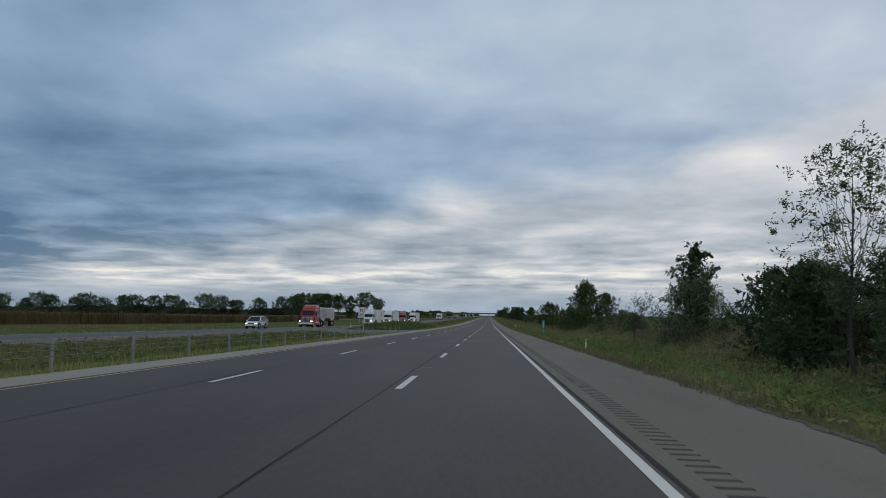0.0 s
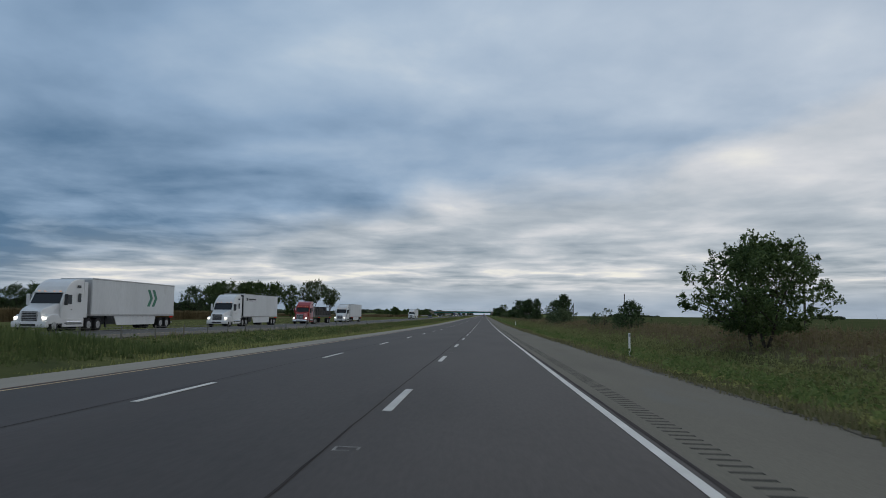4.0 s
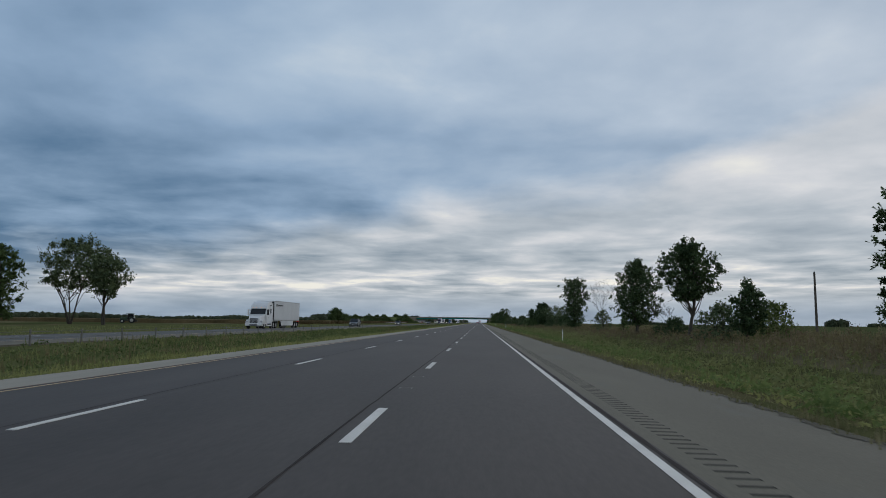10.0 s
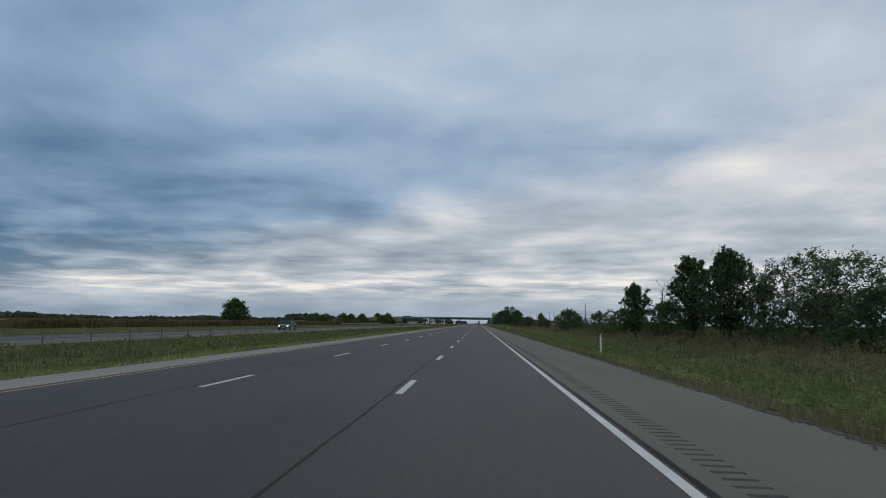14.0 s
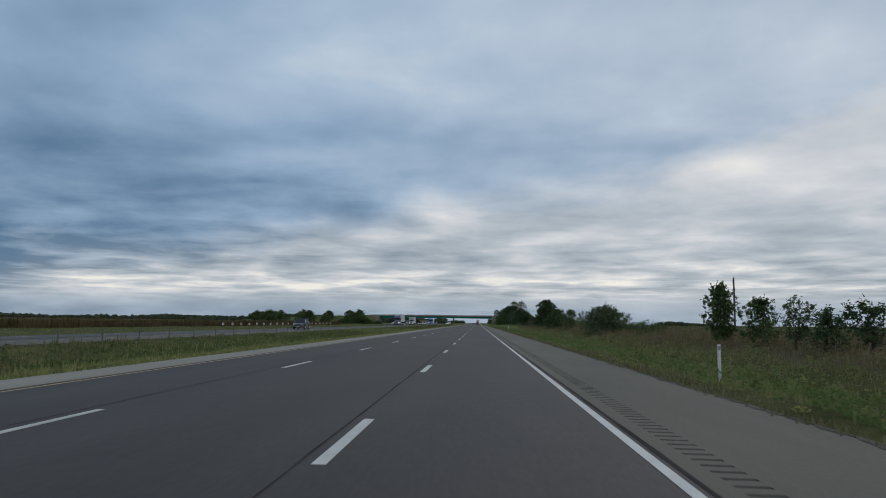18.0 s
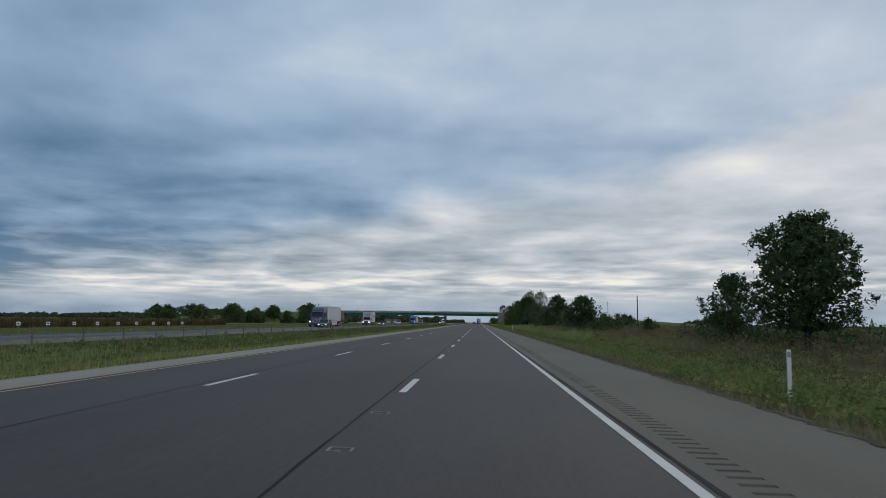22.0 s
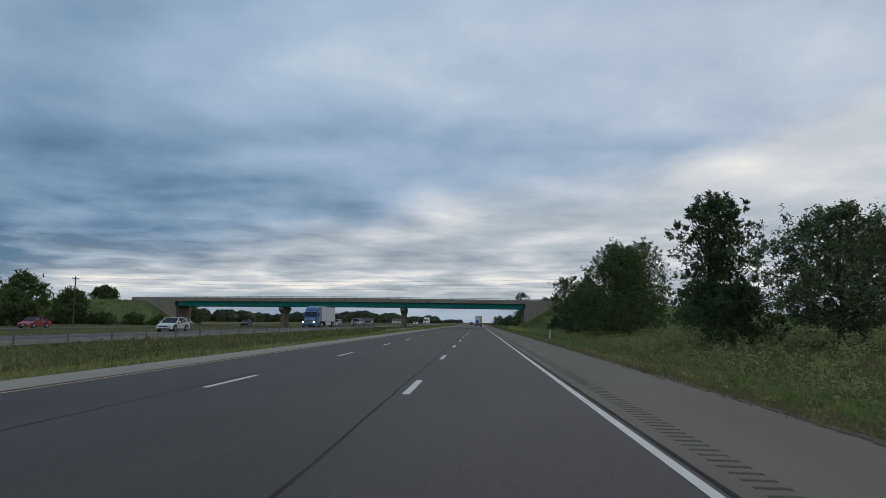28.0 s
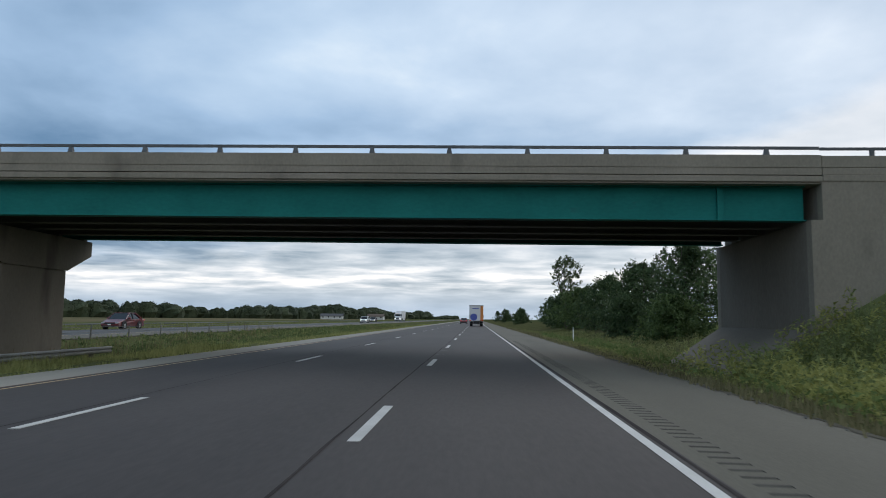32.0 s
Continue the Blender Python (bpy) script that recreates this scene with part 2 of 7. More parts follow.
GRAVEL = material("crossover_gravel", (0.095, 0.092, 0.082), (0.19, 0.18, 0.16), 0.8, rough=0.95, grain=18, bump=0.6)
BLADE_MOWN = material("mown_blades", (0.160, 0.172, 0.058), (0.345, 0.340, 0.135), 0.18, rough=0.8, grain=2.0, bump=0, island=0.28, leafy=0.45)
BANK_TURF = material("lush_bank_turf", (0.080, 0.100, 0.040), (0.152, 0.172, 0.074), 0.35, rough=0.95, spec=0.0, grain=4, bump=0.6)
BLADE_STRAW = material("straw_blades", (0.118, 0.112, 0.055), (0.245, 0.220, 0.125), 0.35, rough=0.85, grain=2.0, bump=0, island=0.28, leafy=0.4)
MEDIAN_GREEN = material("median_blades", (0.136, 0.158, 0.056), (0.295, 0.302, 0.122), 0.16, rough=0.8, grain=2.0, bump=0, island=0.28, leafy=0.4)
BANK_GREEN = material("lush_bank_weeds", (0.145, 0.180, 0.070), (0.300, 0.335, 0.140), 0.3, rough=0.75, grain=2.0, bump=0, island=0.35, leafy=0.5)
YELLOW_FORB = material("flowering_weeds", (0.220, 0.235, 0.070), (0.400, 0.395, 0.140), 0.3, rough=0.8, grain=2.0, bump=0, island=0.35, leafy=0.45)
BLADE_GREEN = material("green_blades", (0.124, 0.142, 0.054), (0.268, 0.270, 0.116), 0.16, rough=0.8, grain=2.0, bump=0, island=0.28, leafy=0.4)
MOUND_GREEN = material("deep_green_blades", (0.066, 0.092, 0.034), (0.148, 0.182, 0.070), 0.2, rough=0.8, grain=2.0, bump=0, island=0.35, leafy=0.25)
FORB_GREEN = material("leafy_forbs", (0.088, 0.130, 0.042), (0.200, 0.250, 0.090), 0.16, rough=0.75, grain=2.0, bump=0, island=0.35, leafy=0.45)
BLADE_TALL = material("tall_weeds", (0.120, 0.112, 0.052), (0.245, 0.205, 0.110), 0.14, rough=0.85, grain=1.2, bump=0, island=0.28, leafy=0.4)
BLADE_SEED = material("seed_heads", (0.122, 0.092, 0.057), (0.232, 0.182, 0.116), 0.3, rough=0.9, grain=2.0, bump=0, island=0.28, leafy=0.4)
CORN = material("dry_corn", (0.072, 0.055, 0.027), (0.168, 0.128, 0.068), 0.15, rough=0.9, grain=2.5, bump=0.2, island=0.35, leafy=0.1)
LEAF_A = material("leaves_mid_green", (0.045, 0.073, 0.028), (0.122, 0.168, 0.062), 0.5, rough=0.6, grain=3, bump=0, island=0.36, leafy=0.3)
LEAF_B = material("leaves_dark_green", (0.037, 0.061, 0.029), (0.094, 0.134, 0.058), 0.5, rough=0.6, grain=3, bump=0, island=0.36, leafy=0.25)
LEAF_C = material("leaves_yellow_green", (0.078, 0.106, 0.034), (0.192, 0.228, 0.086), 0.5, rough=0.6, grain=3, bump=0, island=0.5, leafy=0.3)
LEAF_BRIGHT = material("leaves_lush_yellow_green", (0.130, 0.165, 0.046), (0.300, 0.330, 0.105), 0.5, rough=0.6, grain=3, bump=0, island=0.45, leafy=0.45)
LEAF_D = material("leaves_grey_green", (0.058, 0.082, 0.043), (0.152, 0.186, 0.094), 0.5, rough=0.6, grain=3, bump=0, island=0.5, leafy=0.3)
LEAF_FAR = material("far_foliage", (0.026, 0.036, 0.020), (0.056, 0.070, 0.034), 0.06, rough=0.8, grain=0.7, bump=0, island=0.22)
BARK = material("bark", (0.035, 0.030, 0.025), (0.10, 0.088, 0.072), 1.2, (3, 3, 0.5), 0.9, grain=14, bump=0.5)
BARK_GREY = material("grey_bark", (0.055, 0.050, 0.045), (0.115, 0.105, 0.095), 1.2, (3, 3, 0.5), 0.9, grain=14, bump=0.5)
POLE_WOOD = material("weathered_pole_wood", (0.060, 0.050, 0.042), (0.12, 0.10, 0.085), 1.5, (4, 4, 0.3), 0.9, grain=20, bump=0.3)
GALV = material("galvanised_steel", (0.28, 0.29, 0.29), (0.42, 0.43, 0.43), 2.0, rough=0.5, metal=0.6, grain=30, bump=0.05)
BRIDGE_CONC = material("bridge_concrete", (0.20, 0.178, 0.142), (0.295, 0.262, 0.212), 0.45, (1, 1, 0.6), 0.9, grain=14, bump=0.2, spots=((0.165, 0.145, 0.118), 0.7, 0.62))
# bridge concrete cut by a quarter for shade below the deck; spots are stains
PIER_SHADE_CONC = material("shaded_pier_concrete", (0.150, 0.134, 0.110), (0.225, 0.202, 0.166), 0.5, (1, 1, 0.35), 0.9, grain=14, bump=0.2, spots=((0.115, 0.100, 0.085), 0.5, 0.58))
GREEN_STEEL = material("teal_bridge_paint", (0.003, 0.130, 0.115), (0.010, 0.195, 0.172), 0.6, (1, 1, 2), 0.62, grain=6, bump=0.03, spots=((0.02, 0.10, 0.092), 0.9, 0.66), spec=0.2)
# under-deck steel: shade tone instead of teal, raised to stand in for faint light
STEEL_SHADE = material("shade_toned_steel", (0.075, 0.070, 0.064), (0.135, 0.125, 0.115), 0.8, rough=0.7)
WHITE_PLASTIC = material("white_post_plastic", (0.60, 0.60, 0.57), (0.78, 0.78, 0.75), 3, rough=0.6)


# ---------------------------------------------------------------- mesh helpers
def mesh_from(name, verts, faces, mats=(), index=None, smooth=False):
    """A mesh from numpy arrays; faces is one (n, k) array or a list of them, all with k corners each."""
    me = bpy.data.meshes.new(name)
    groups = faces if isinstance(faces, (list, tuple)) else [faces]
    groups = [np.asarray(g, dtype=np.int32) for g in groups if len(g)]
    verts = np.asarray(verts, dtype=np.float32)
    loops = np.concatenate([g.ravel() for g in groups])
    sizes = np.concatenate([np.full(len(g), g.shape[1], dtype=np.int32) for g in groups])
    me.vertices.add(len(verts))
    me.vertices.foreach_set("co", verts.ravel())
    me.loops.add(len(loops))
    me.loops.foreach_set("vertex_index", loops)
    me.polygons.add(len(sizes))
    me.polygons.foreach_set("loop_start", np.concatenate(([0], np.cumsum(sizes)[:-1])).astype(np.int32))
    for m in mats:
        me.materials.append(m)
    if index is not None:
        me.polygons.foreach_set("material_index", np.asarray(index, dtype=np.int32))
    me.polygons.foreach_set("use_smooth", np.full(len(sizes), smooth, dtype=bool))
    me.update(calc_edges=True)
    return me


def npart(name, verts, faces, mat, parent=None, label="", smooth=False):
    ob = new(name, mesh_from(name, verts, faces, (mat,), smooth=smooth))
    ob.parent = parent
    return tagged(ob, label)


def part(name, bm, mat, parent=None, label="", smooth=False):
    """Links a bmesh as one mesh object under a thing or a part."""
    me = bpy.data.meshes.new(name)
    bm.to_mesh(me)
    bm.free()
    me.materials.append(mat)
    if smooth:
        me.polygons.foreach_set("use_smooth", np.ones(len(me.polygons), dtype=bool))
    ob = new(name, me)
    ob.parent = parent
    return tagged(ob, label)


def thing(name, label, category, x, y, z=None, group="", turn=0.0, kind=""):
    ob = new(name)
    ob.matrix_basis = pose(x, y, float(G(x, y)) if z is None else z, 0, 0, turn)
    return tagged(ob, label, category, group, kind)


def box(bm, x0, x1, y0, y1, z0, z1, bevel=0.0):
    r = bmesh.ops.create_cube(bm, size=1.0)
    m = Matrix.Translation(((x0 + x1) / 2, (y0 + y1) / 2, (z0 + z1) / 2)) @ Matrix.Diagonal((abs(x1 - x0), abs(y1 - y0), abs(z1 - z0), 1))
    bmesh.ops.transform(bm, matrix=m, verts=r["verts"])
    if bevel:
        edges = {e for v in r["verts"] for e in v.link_edges}
        bmesh.ops.bevel(bm, geom=list(edges), offset=bevel, segments=2, profile=0.6, affect="EDGES")
    return bm


def boxed(x0, x1, y0, y1, z0, z1, bevel=0.0):
    return box(bmesh.new(), x0, x1, y0, y1, z0, z1, bevel)


def tube(bm, a, b, ra, rb, n=8):
    a, b = Vector(a), Vector(b)
    r = bmesh.ops.create_cone(bm, cap_ends=True, segments=n, radius1=ra, radius2=rb, depth=(b - a).length)
    m = Matrix.Translation((a + b) / 2) @ (b - a).to_track_quat("Z", "Y").to_matrix().to_4x4()
    bmesh.ops.transform(bm, matrix=m, verts=r["verts"])
    return bm


def extrude_profile(pts, x0, x1, bevel=0.0, pinch=None):
    """A solid from a closed side profile of (y, z) points, between x0 and x1. pinch: {index: fraction of the half width}."""
    bm = bmesh.new()
    mid, half = (x0 + x1) / 2, (x1 - x0) / 2
    rows = []
    for s in (-1, 1):
        rows.append([bm.verts.new((mid + s * half * (pinch or {}).get(i, 1.0), y, z)) for i, (y, z) in enumerate(pts)])
    bm.faces.new(rows[0])
    bm.faces.new(rows[1][::-1])
    n = len(pts)
    for i in range(n):
        j = (i + 1) % n
        bm.faces.new((rows[0][j], rows[0][i], rows[1][i], rows[1][j]))
    bmesh.ops.recalc_face_normals(bm, faces=bm.faces)
    if bevel:
        bmesh.ops.bevel(bm, geom=list(bm.edges), offset=bevel, segments=2, profile=0.6, affect="EDGES", clamp_overlap=True)
    return bm


def strip(xs, ys, lift, thick=0.0):
    """A sheet that follows the ground between x knots xs along ys; with thick, its long edges are closed downwards."""
    xs, ys = np.asarray(xs, float), np.asarray(ys, float)
    z = section(xs)[None, :] + grade(ys)[:, None] + lift
    X, Y = np.meshgrid(xs, ys)
    if thick:
        X = np.concatenate((X[:, :1], X, X[:, -1:]), 1)
        Y = np.concatenate((Y[:, :1], Y, Y[:, -1:]), 1)
        z = np.concatenate((z[:, :1] - thick, z, z[:, -1:] - thick), 1)
    n, k = X.shape
    i = np.arange(n * k).reshape(n, k)
    f = np.stack((i[:-1, :-1], i[:-1, 1:], i[1:, 1:], i[1:, :-1]), -1).reshape(-1, 4)
    return np.stack((X, Y, z), -1).reshape(-1, 3), f


# ---------------------------------------------------------------- ground
GX = np.array([-4500, -2500, -1400, -800, -500, -300, -200, -140, -110, -90, -80, -75, -72, -70, -68, -66, -62, -60, -58.5, -56, -53.5, -50, -46, -43, -42, -40, -38, -36.5, -34.8, -31.9, -28.3, -24.6, -22.8,
               -22, -21, -19.5, -18, -16, -14, -12.5, -11.5, -10.5, -9.2, -7.3, -3.66, 0, 6.2, 6.6, 7.2, 8, 9, 10, 11, 12, 12.5, 13.5, 15, 16, 17, 18, 19, 20, 22, 24, 26, 28, 31, 36, 40,
               45, 60, 90, 140, 220, 320, 500, 800, 1400, 2500, 4500], float)
GY = np.concatenate(([-4500, -2500, -1400, -800, -400, -200], np.arange(-100, 1100, 5.0), np.arange(1100, 1190, 2.0), np.arange(1190, 1500, 10.0), np.arange(1500, 2600, 50.0), [2800, 3300, 4500]))
XX, YY = np.meshgrid(GX, GY)
ZZ = G(XX, YY)
rough_ground = np.random.RandomState(5).normal(0, 0.05, XX.shape)
paved = ((XX >= -9.2) & (XX <= 6.2)) | ((XX >= -34.8) & (XX <= -22.8)) | ((XX <= -53.5) & (XX >= -58.5) & (YY > 1030) & (YY < 1450))
ZZ = np.where(paved, ZZ - 0.09, ZZ + np.where(np.abs(XX) < 400, rough_ground, 0))
n, k = XX.shape
idx = np.arange(n * k).reshape(n, k)
gf = np.stack((idx[:-1, :-1], idx[:-1, 1:], idx[1:, 1:], idx[1:, :-1]), -1).reshape(-1, 4)
cx = np.tile((GX[:-1] + GX[1:]) / 2, n - 1)
cy = np.repeat((GY[:-1] + GY[1:]) / 2, k - 1)
soil = np.where((cx > -60) & (cx < 0), 1, np.where((cx >= 0) & ((cx < 15) | ((cx < 31) & (cy > 880))), 0, np.where((cx >= 15) & (cx < 31), 2, 3)))
soil = np.where((cx < -42) & (cx > -75), 1, np.where(cx > 31, 4, soil))
soil = np.where(bank(cx, cy) > section(cx) + grade(cy) + 0.05, 5, soil)
ground = new("ground", mesh_from("ground", np.stack((XX, YY, ZZ), -1).reshape(-1, 3), gf, (GRASS_SOIL, MEDIAN_SOIL, WEED_SOIL, FIELD_SOIL, FIELD_GREEN, BANK_TURF), soil, smooth=True))
tagged(ground, "flat farmland with mown verges and stubble fields", "ground", kind="structure")

# ---------------------------------------------------------------- carriageways
RY = np.concatenate(([-700, -400], np.arange(-200, 400, 5.0), np.arange(400, 2600, 10.0), [3000, 3600]))
DASH, PERIOD = 3.05, 12.19
road = npart("road", *strip((-7.30, -3.66, 0, 3.34), RY, 0.0, 0.08), ASPHALT)
tagged(road, "three dark grey asphalt lanes with white dashes", "road", kind="structure")
shoulder_left = npart("left_shoulder", *strip((-9.3, -7.305), RY, -0.004, 0.10), CONCRETE_PALE)
tagged(shoulder_left, "narrow pale concrete shoulder beside the median grass", "shoulder", kind="structure")

# right shoulder: milled rumble grooves across the first strip of the concrete
GROOVE_X0, GROOVE_X1 = 3.57, 3.89
gy = np.arange(-20, 1160, 0.305)
rows_y = np.sort(np.concatenate((gy, gy + 0.10, [-700, -300, -100, 1165, 1250, 1400, 1700, 2000, 2600, 3600], np.arange(-95, -20, 10.0))))
sx = np.array([3.345, GROOVE_X0, GROOVE_X1, 6.2])
sv_, sf_ = strip(sx, rows_y, -0.004)
sv_ = sv_.reshape(len(rows_y), 4, 3)
face_groove = np.zeros((len(rows_y) - 1, 3), int)
mid_rows = (rows_y[:-1] + rows_y[1:]) / 2
ph = ((mid_rows + 20) % 0.305)
face_groove[:, 1] = (ph < 0.10) & (mid_rows > -20) & (mid_rows < 1160)
shoulder_right = new("right_shoulder", mesh_from("right_shoulder", sv_.reshape(-1, 3), sf_[face_groove.ravel() == 0], (CONCRETE,)))
tagged(shoulder_right, "pale concrete shoulder with a milled rumble strip", "shoulder", kind="structure")
q = len(gy)
base = np.stack([np.stack((np.full(q, x), gy + o, section(x) + grade(gy) - 0.004 - d), -1) for x in (GROOVE_X0, GROOVE_X1) for o, d in ((0, 0), (0.05, 0.016), (0.10, 0))], 1)
gi = (np.arange(q) * 6)[:, None]
gfaces = np.concatenate((gi + np.array([[0, 3, 4, 1]]), gi + np.array([[1, 4, 5, 2]])))
gtri = np.concatenate((gi + np.array([[0, 1, 2]]), gi + np.array([[3, 5, 4]])))
grooves = npart("rumble_grooves", base.reshape(-1, 3), [gfaces, gtri], GROOVE, shoulder_right, "milled grooves coloured dark for their shaded faces")
tagged(grooves, kind="stuff")



def line(name, x, half, mat, label, parent, ys=RY):
    v, f = strip((x - half, x + half), ys, 0.005)
    return npart(name, v, f, mat, parent, label)


line("edge_line", 3.14, 0.062, WHITE_LINE, "solid white edge line", road)
line("edge_line", -7.00, 0.05, YELLOW_LINE, "solid yellow edge line", road)
line("joint_stain", -7.255, 0.028, RED_LINE, "rusty brown stain along the shoulder joint", road)


def wavy(name, x, half, amp, parent):
    ys = np.arange(-60, 1300, 0.8)
    r = np.random.RandomState(int(abs(x) * 100) + 3)
    w = np.convolve(r.normal(0, 1, len(ys) + 30), np.ones(31) / 5.6, "valid") * amp
    hw = half * (0.65 + 0.7 * r.rand(len(ys)))
    L, R = x + w - hw, x + w + hw
    z = grade(ys) + 0.004
    v = np.concatenate((np.stack((L, ys, section(L) + z), -1), np.stack((R, ys, section(R) + z), -1)))
    i = np.arange(len(ys) - 1)
    m = len(ys)
    return npart(name, v, np.stack((i, i + m, i + m + 1, i + 1), -1), JOINT, parent, "dark sealed joint")


wavy("tar_joint", -0.235, 0.016, 0.022, road)
wavy("tar_joint", -3.95, 0.010, 0.022, road)
wavy("tar_joint", 3.29, 0.032, 0.006, road)

dash_me = {}
for lx in (0.0, -3.66):
    for j in range(-3, 147):
        y0 = j * PERIOD
        key = (lx,)
        if key not in dash_me:
            bm = boxed(*((-0.068, 0.068) if lx == 0 else (-0.056, 0.056)), 0, DASH, 0.0, 0.007)
            me = bpy.data.meshes.new("lane_dash")
            bm.to_mesh(me)
            bm.free()
            me.materials.append(WHITE_LINE)
            dash_me[key] = me
        ob = new("lane_dash", dash_me[key])
        sl = float(grade(y0 + DASH) - grade(y0)) / DASH
        tilt = (section(lx + 0.1) - section(lx)) / 0.1
        ob.matrix_basis = Matrix.Translation((lx - 0.03, y0, float(section(lx) + grade(y0)) - 0.001)) @ Matrix(((1, 0, 0, 0), (0, 1, 0, 0), (tilt if lx == 0 else 0, sl, 1, 0), (0, 0, 0, 1)))
        ob.parent = road

opp = npart("opposite_road", *strip((-31.9, -28.3, -24.6), RY, 0.0, 0.08), ASPHALT_OLD)
tagged(opp, "pale worn asphalt lanes of the oncoming carriageway", "road", kind="structure")
sh = npart("opposite_shoulder", *strip((-24.595, -22.8), RY, -0.004, 0.1), CONCRETE)
tagged(sh, "pale concrete shoulder beside the median", "shoulder", kind="structure")
sh = npart("opposite_shoulder", *strip((-34.8, -31.905), RY, -0.004, 0.1), CONCRETE)
tagged(sh, "pale concrete outer shoulder of the oncoming lanes", "shoulder", kind="structure")
line("edge_line", -24.8, 0.06, YELLOW_LINE, "solid yellow edge line", opp)
line("edge_line", -31.75, 0.06, WHITE_LINE, "solid white edge line", opp)
for lx in (-28.3,):
    js = np.arange(-3, 147) * PERIOD
    v = np.stack([np.stack((np.full(len(js), lx + a), js + b, section(lx + a) + grade(js + b) + 0.006), -1) for a, b in ((-0.06, 0), (0.06, 0), (0.06, DASH), (-0.06, DASH))], 1).reshape(-1, 3)
    tagged(npart("lane_dashes", v, np.arange(len(js) * 4).reshape(-1, 4), WHITE_LINE, opp, "white lane dashes"), kind="stuff")

slip = npart("slip_road", *strip((-58.5, -53.5), np.arange(1034, 1450, 8.0), 0.0, 0.08), ASPHALT_OLD)
tagged(slip, "narrow worn slip road running beside the oncoming lanes", "road", kind="structure")

# ---------------------------------------------------------------- bridge
RAIL_STEEL = material("dull_rail_steel", (0.07, 0.075, 0.08), (0.13, 0.135, 0.14), 2.0, rough=0.6, metal=0.3, grain=20, bump=0.05)


def overpass():
    b = thing("overpass_bridge", "teal steel girder bridge with concrete parapets over the motorway", "bridge", 0, BRIDGE_MID, 0)
    y0, y1 = BRIDGE_Y0 - BRIDGE_MID, BRIDGE_Y1 - BRIDGE_MID
    xl, xr = -68.6, 11.83
    camber = lambda x: 0.0045 * (-(x - 12))  * (1 if x > -28 else 0) + (0.0045 * 40 - 0.0045 * (-28 - x) if x <= -28 else 0)

    def long_box(name, ya, yb, za, zb, mat, label="", x0=xl, x1=xr, step=4.0, parent=b):
        xs = np.linspace(x0, x1, max(2, int((x1 - x0) / step) + 1))
        c = np.array([camber(x) for x in xs])
        ring = [(ya, za), (yb, za), (yb, zb), (ya, zb)]
        v = np.stack([np.stack((xs, np.full(len(xs), yy), zz + c), -1) for yy, zz in ring], 1).reshape(-1, 3)
        m = len(xs)
        f = []
        for i in range(m - 1):
            for a in range(4):
                c2 = (a + 1) % 4
                f.append((i * 4 + a, i * 4 + c2, (i + 1) * 4 + c2, (i + 1) * 4 + a))
        f += [(3, 2, 1, 0), ((m - 1) * 4, (m - 1) * 4 + 1, (m - 1) * 4 + 2, (m - 1) * 4 + 3)]
        return npart(name, v, np.array(f), mat, parent, label)

    long_box("deck", y0 + 0.02, y1 - 0.02, 5.52, 5.78, BRIDGE_CONC, "concrete deck slab")
    for side, ya, yb in ((0, y0 - 0.02, y0 + 0.30), (1, y1 - 0.30, y1 + 0.02)):
        # parapet with a shadow groove above its foot
        out = 0.025 if side == 0 else 0.0
        far = 0.025 - out
        long_box("parapet", ya, yb, 6.03, 6.42, BRIDGE_CONC, "stained upper parapet")
        long_box("parapet", ya + out, yb - far, 6.01, 6.03, BRIDGE_CONC, "recessed groove")
        long_box("parapet", ya, yb, 5.80, 6.01, BRIDGE_CONC, "lower parapet foot")
        long_box("deck_edge", ya - (0.03 if side == 0 else 0), yb + (0.03 if side else 0), 5.585, 5.765, BRIDGE_CONC, "drip-stained deck edge")
        long_box("top_rail", (ya + yb) / 2 - 0.05, (ya + yb) / 2 + 0.05, 6.63, 6.71, RAIL_STEEL, "thin dark tube rail")
        xs = np.arange(-67.0, 13.0, 2.465) + 0.82 % 2.465
        for x in xs[xs < xr - 0.2]:
            bm = bmesh.new()
            z = camber(x)
            ym = (ya + yb) / 2
            vs = [bm.verts.new(p) for p in ((x - 0.09, ym - 0.07, 6.42 + z), (x + 0.09, ym - 0.07, 6.42 + z), (x + 0.09, ym + 0.07, 6.42 + z), (x - 0.09, ym + 0.07, 6.42 + z),
                                            (x - 0.05, ym - 0.05, 6.64 + z), (x + 0.05, ym - 0.05, 6.64 + z), (x + 0.05, ym + 0.05, 6.64 + z), (x - 0.05, ym + 0.05, 6.64 + z))]
            for q in ((0, 1, 5, 4), (1, 2, 6, 5), (2, 3, 7, 6), (3, 0, 4, 7), (4, 5, 6, 7)):
                bm.faces.new([vs[i] for i in q])
            part("rail_post", bm, RAIL_STEEL, b)
    # plate girders with flanges
    for i, gy_ in enumerate(np.linspace(y0 + 0.55, y1 - 0.55, 5)):
        mat = GREEN_STEEL if i in (0, 4) else STEEL_SHADE
        g = long_box("girder", gy_ - 0.012, gy_ + 0.012, 4.46, 5.52, mat, "teal plate girder web" if i in (0, 4) else "inner girder in a shade-toned grey", xl + 0.5, xr - 0.35)
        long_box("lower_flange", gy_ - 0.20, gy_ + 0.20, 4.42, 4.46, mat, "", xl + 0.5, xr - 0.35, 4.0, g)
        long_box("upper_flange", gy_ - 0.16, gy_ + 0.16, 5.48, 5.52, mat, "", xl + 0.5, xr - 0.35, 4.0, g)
        if i in (0, 4):
            for x in (8.9, -15.95, -44.0, -66.0):
                z = camber(x)
                s = -1 if i == 0 else 1
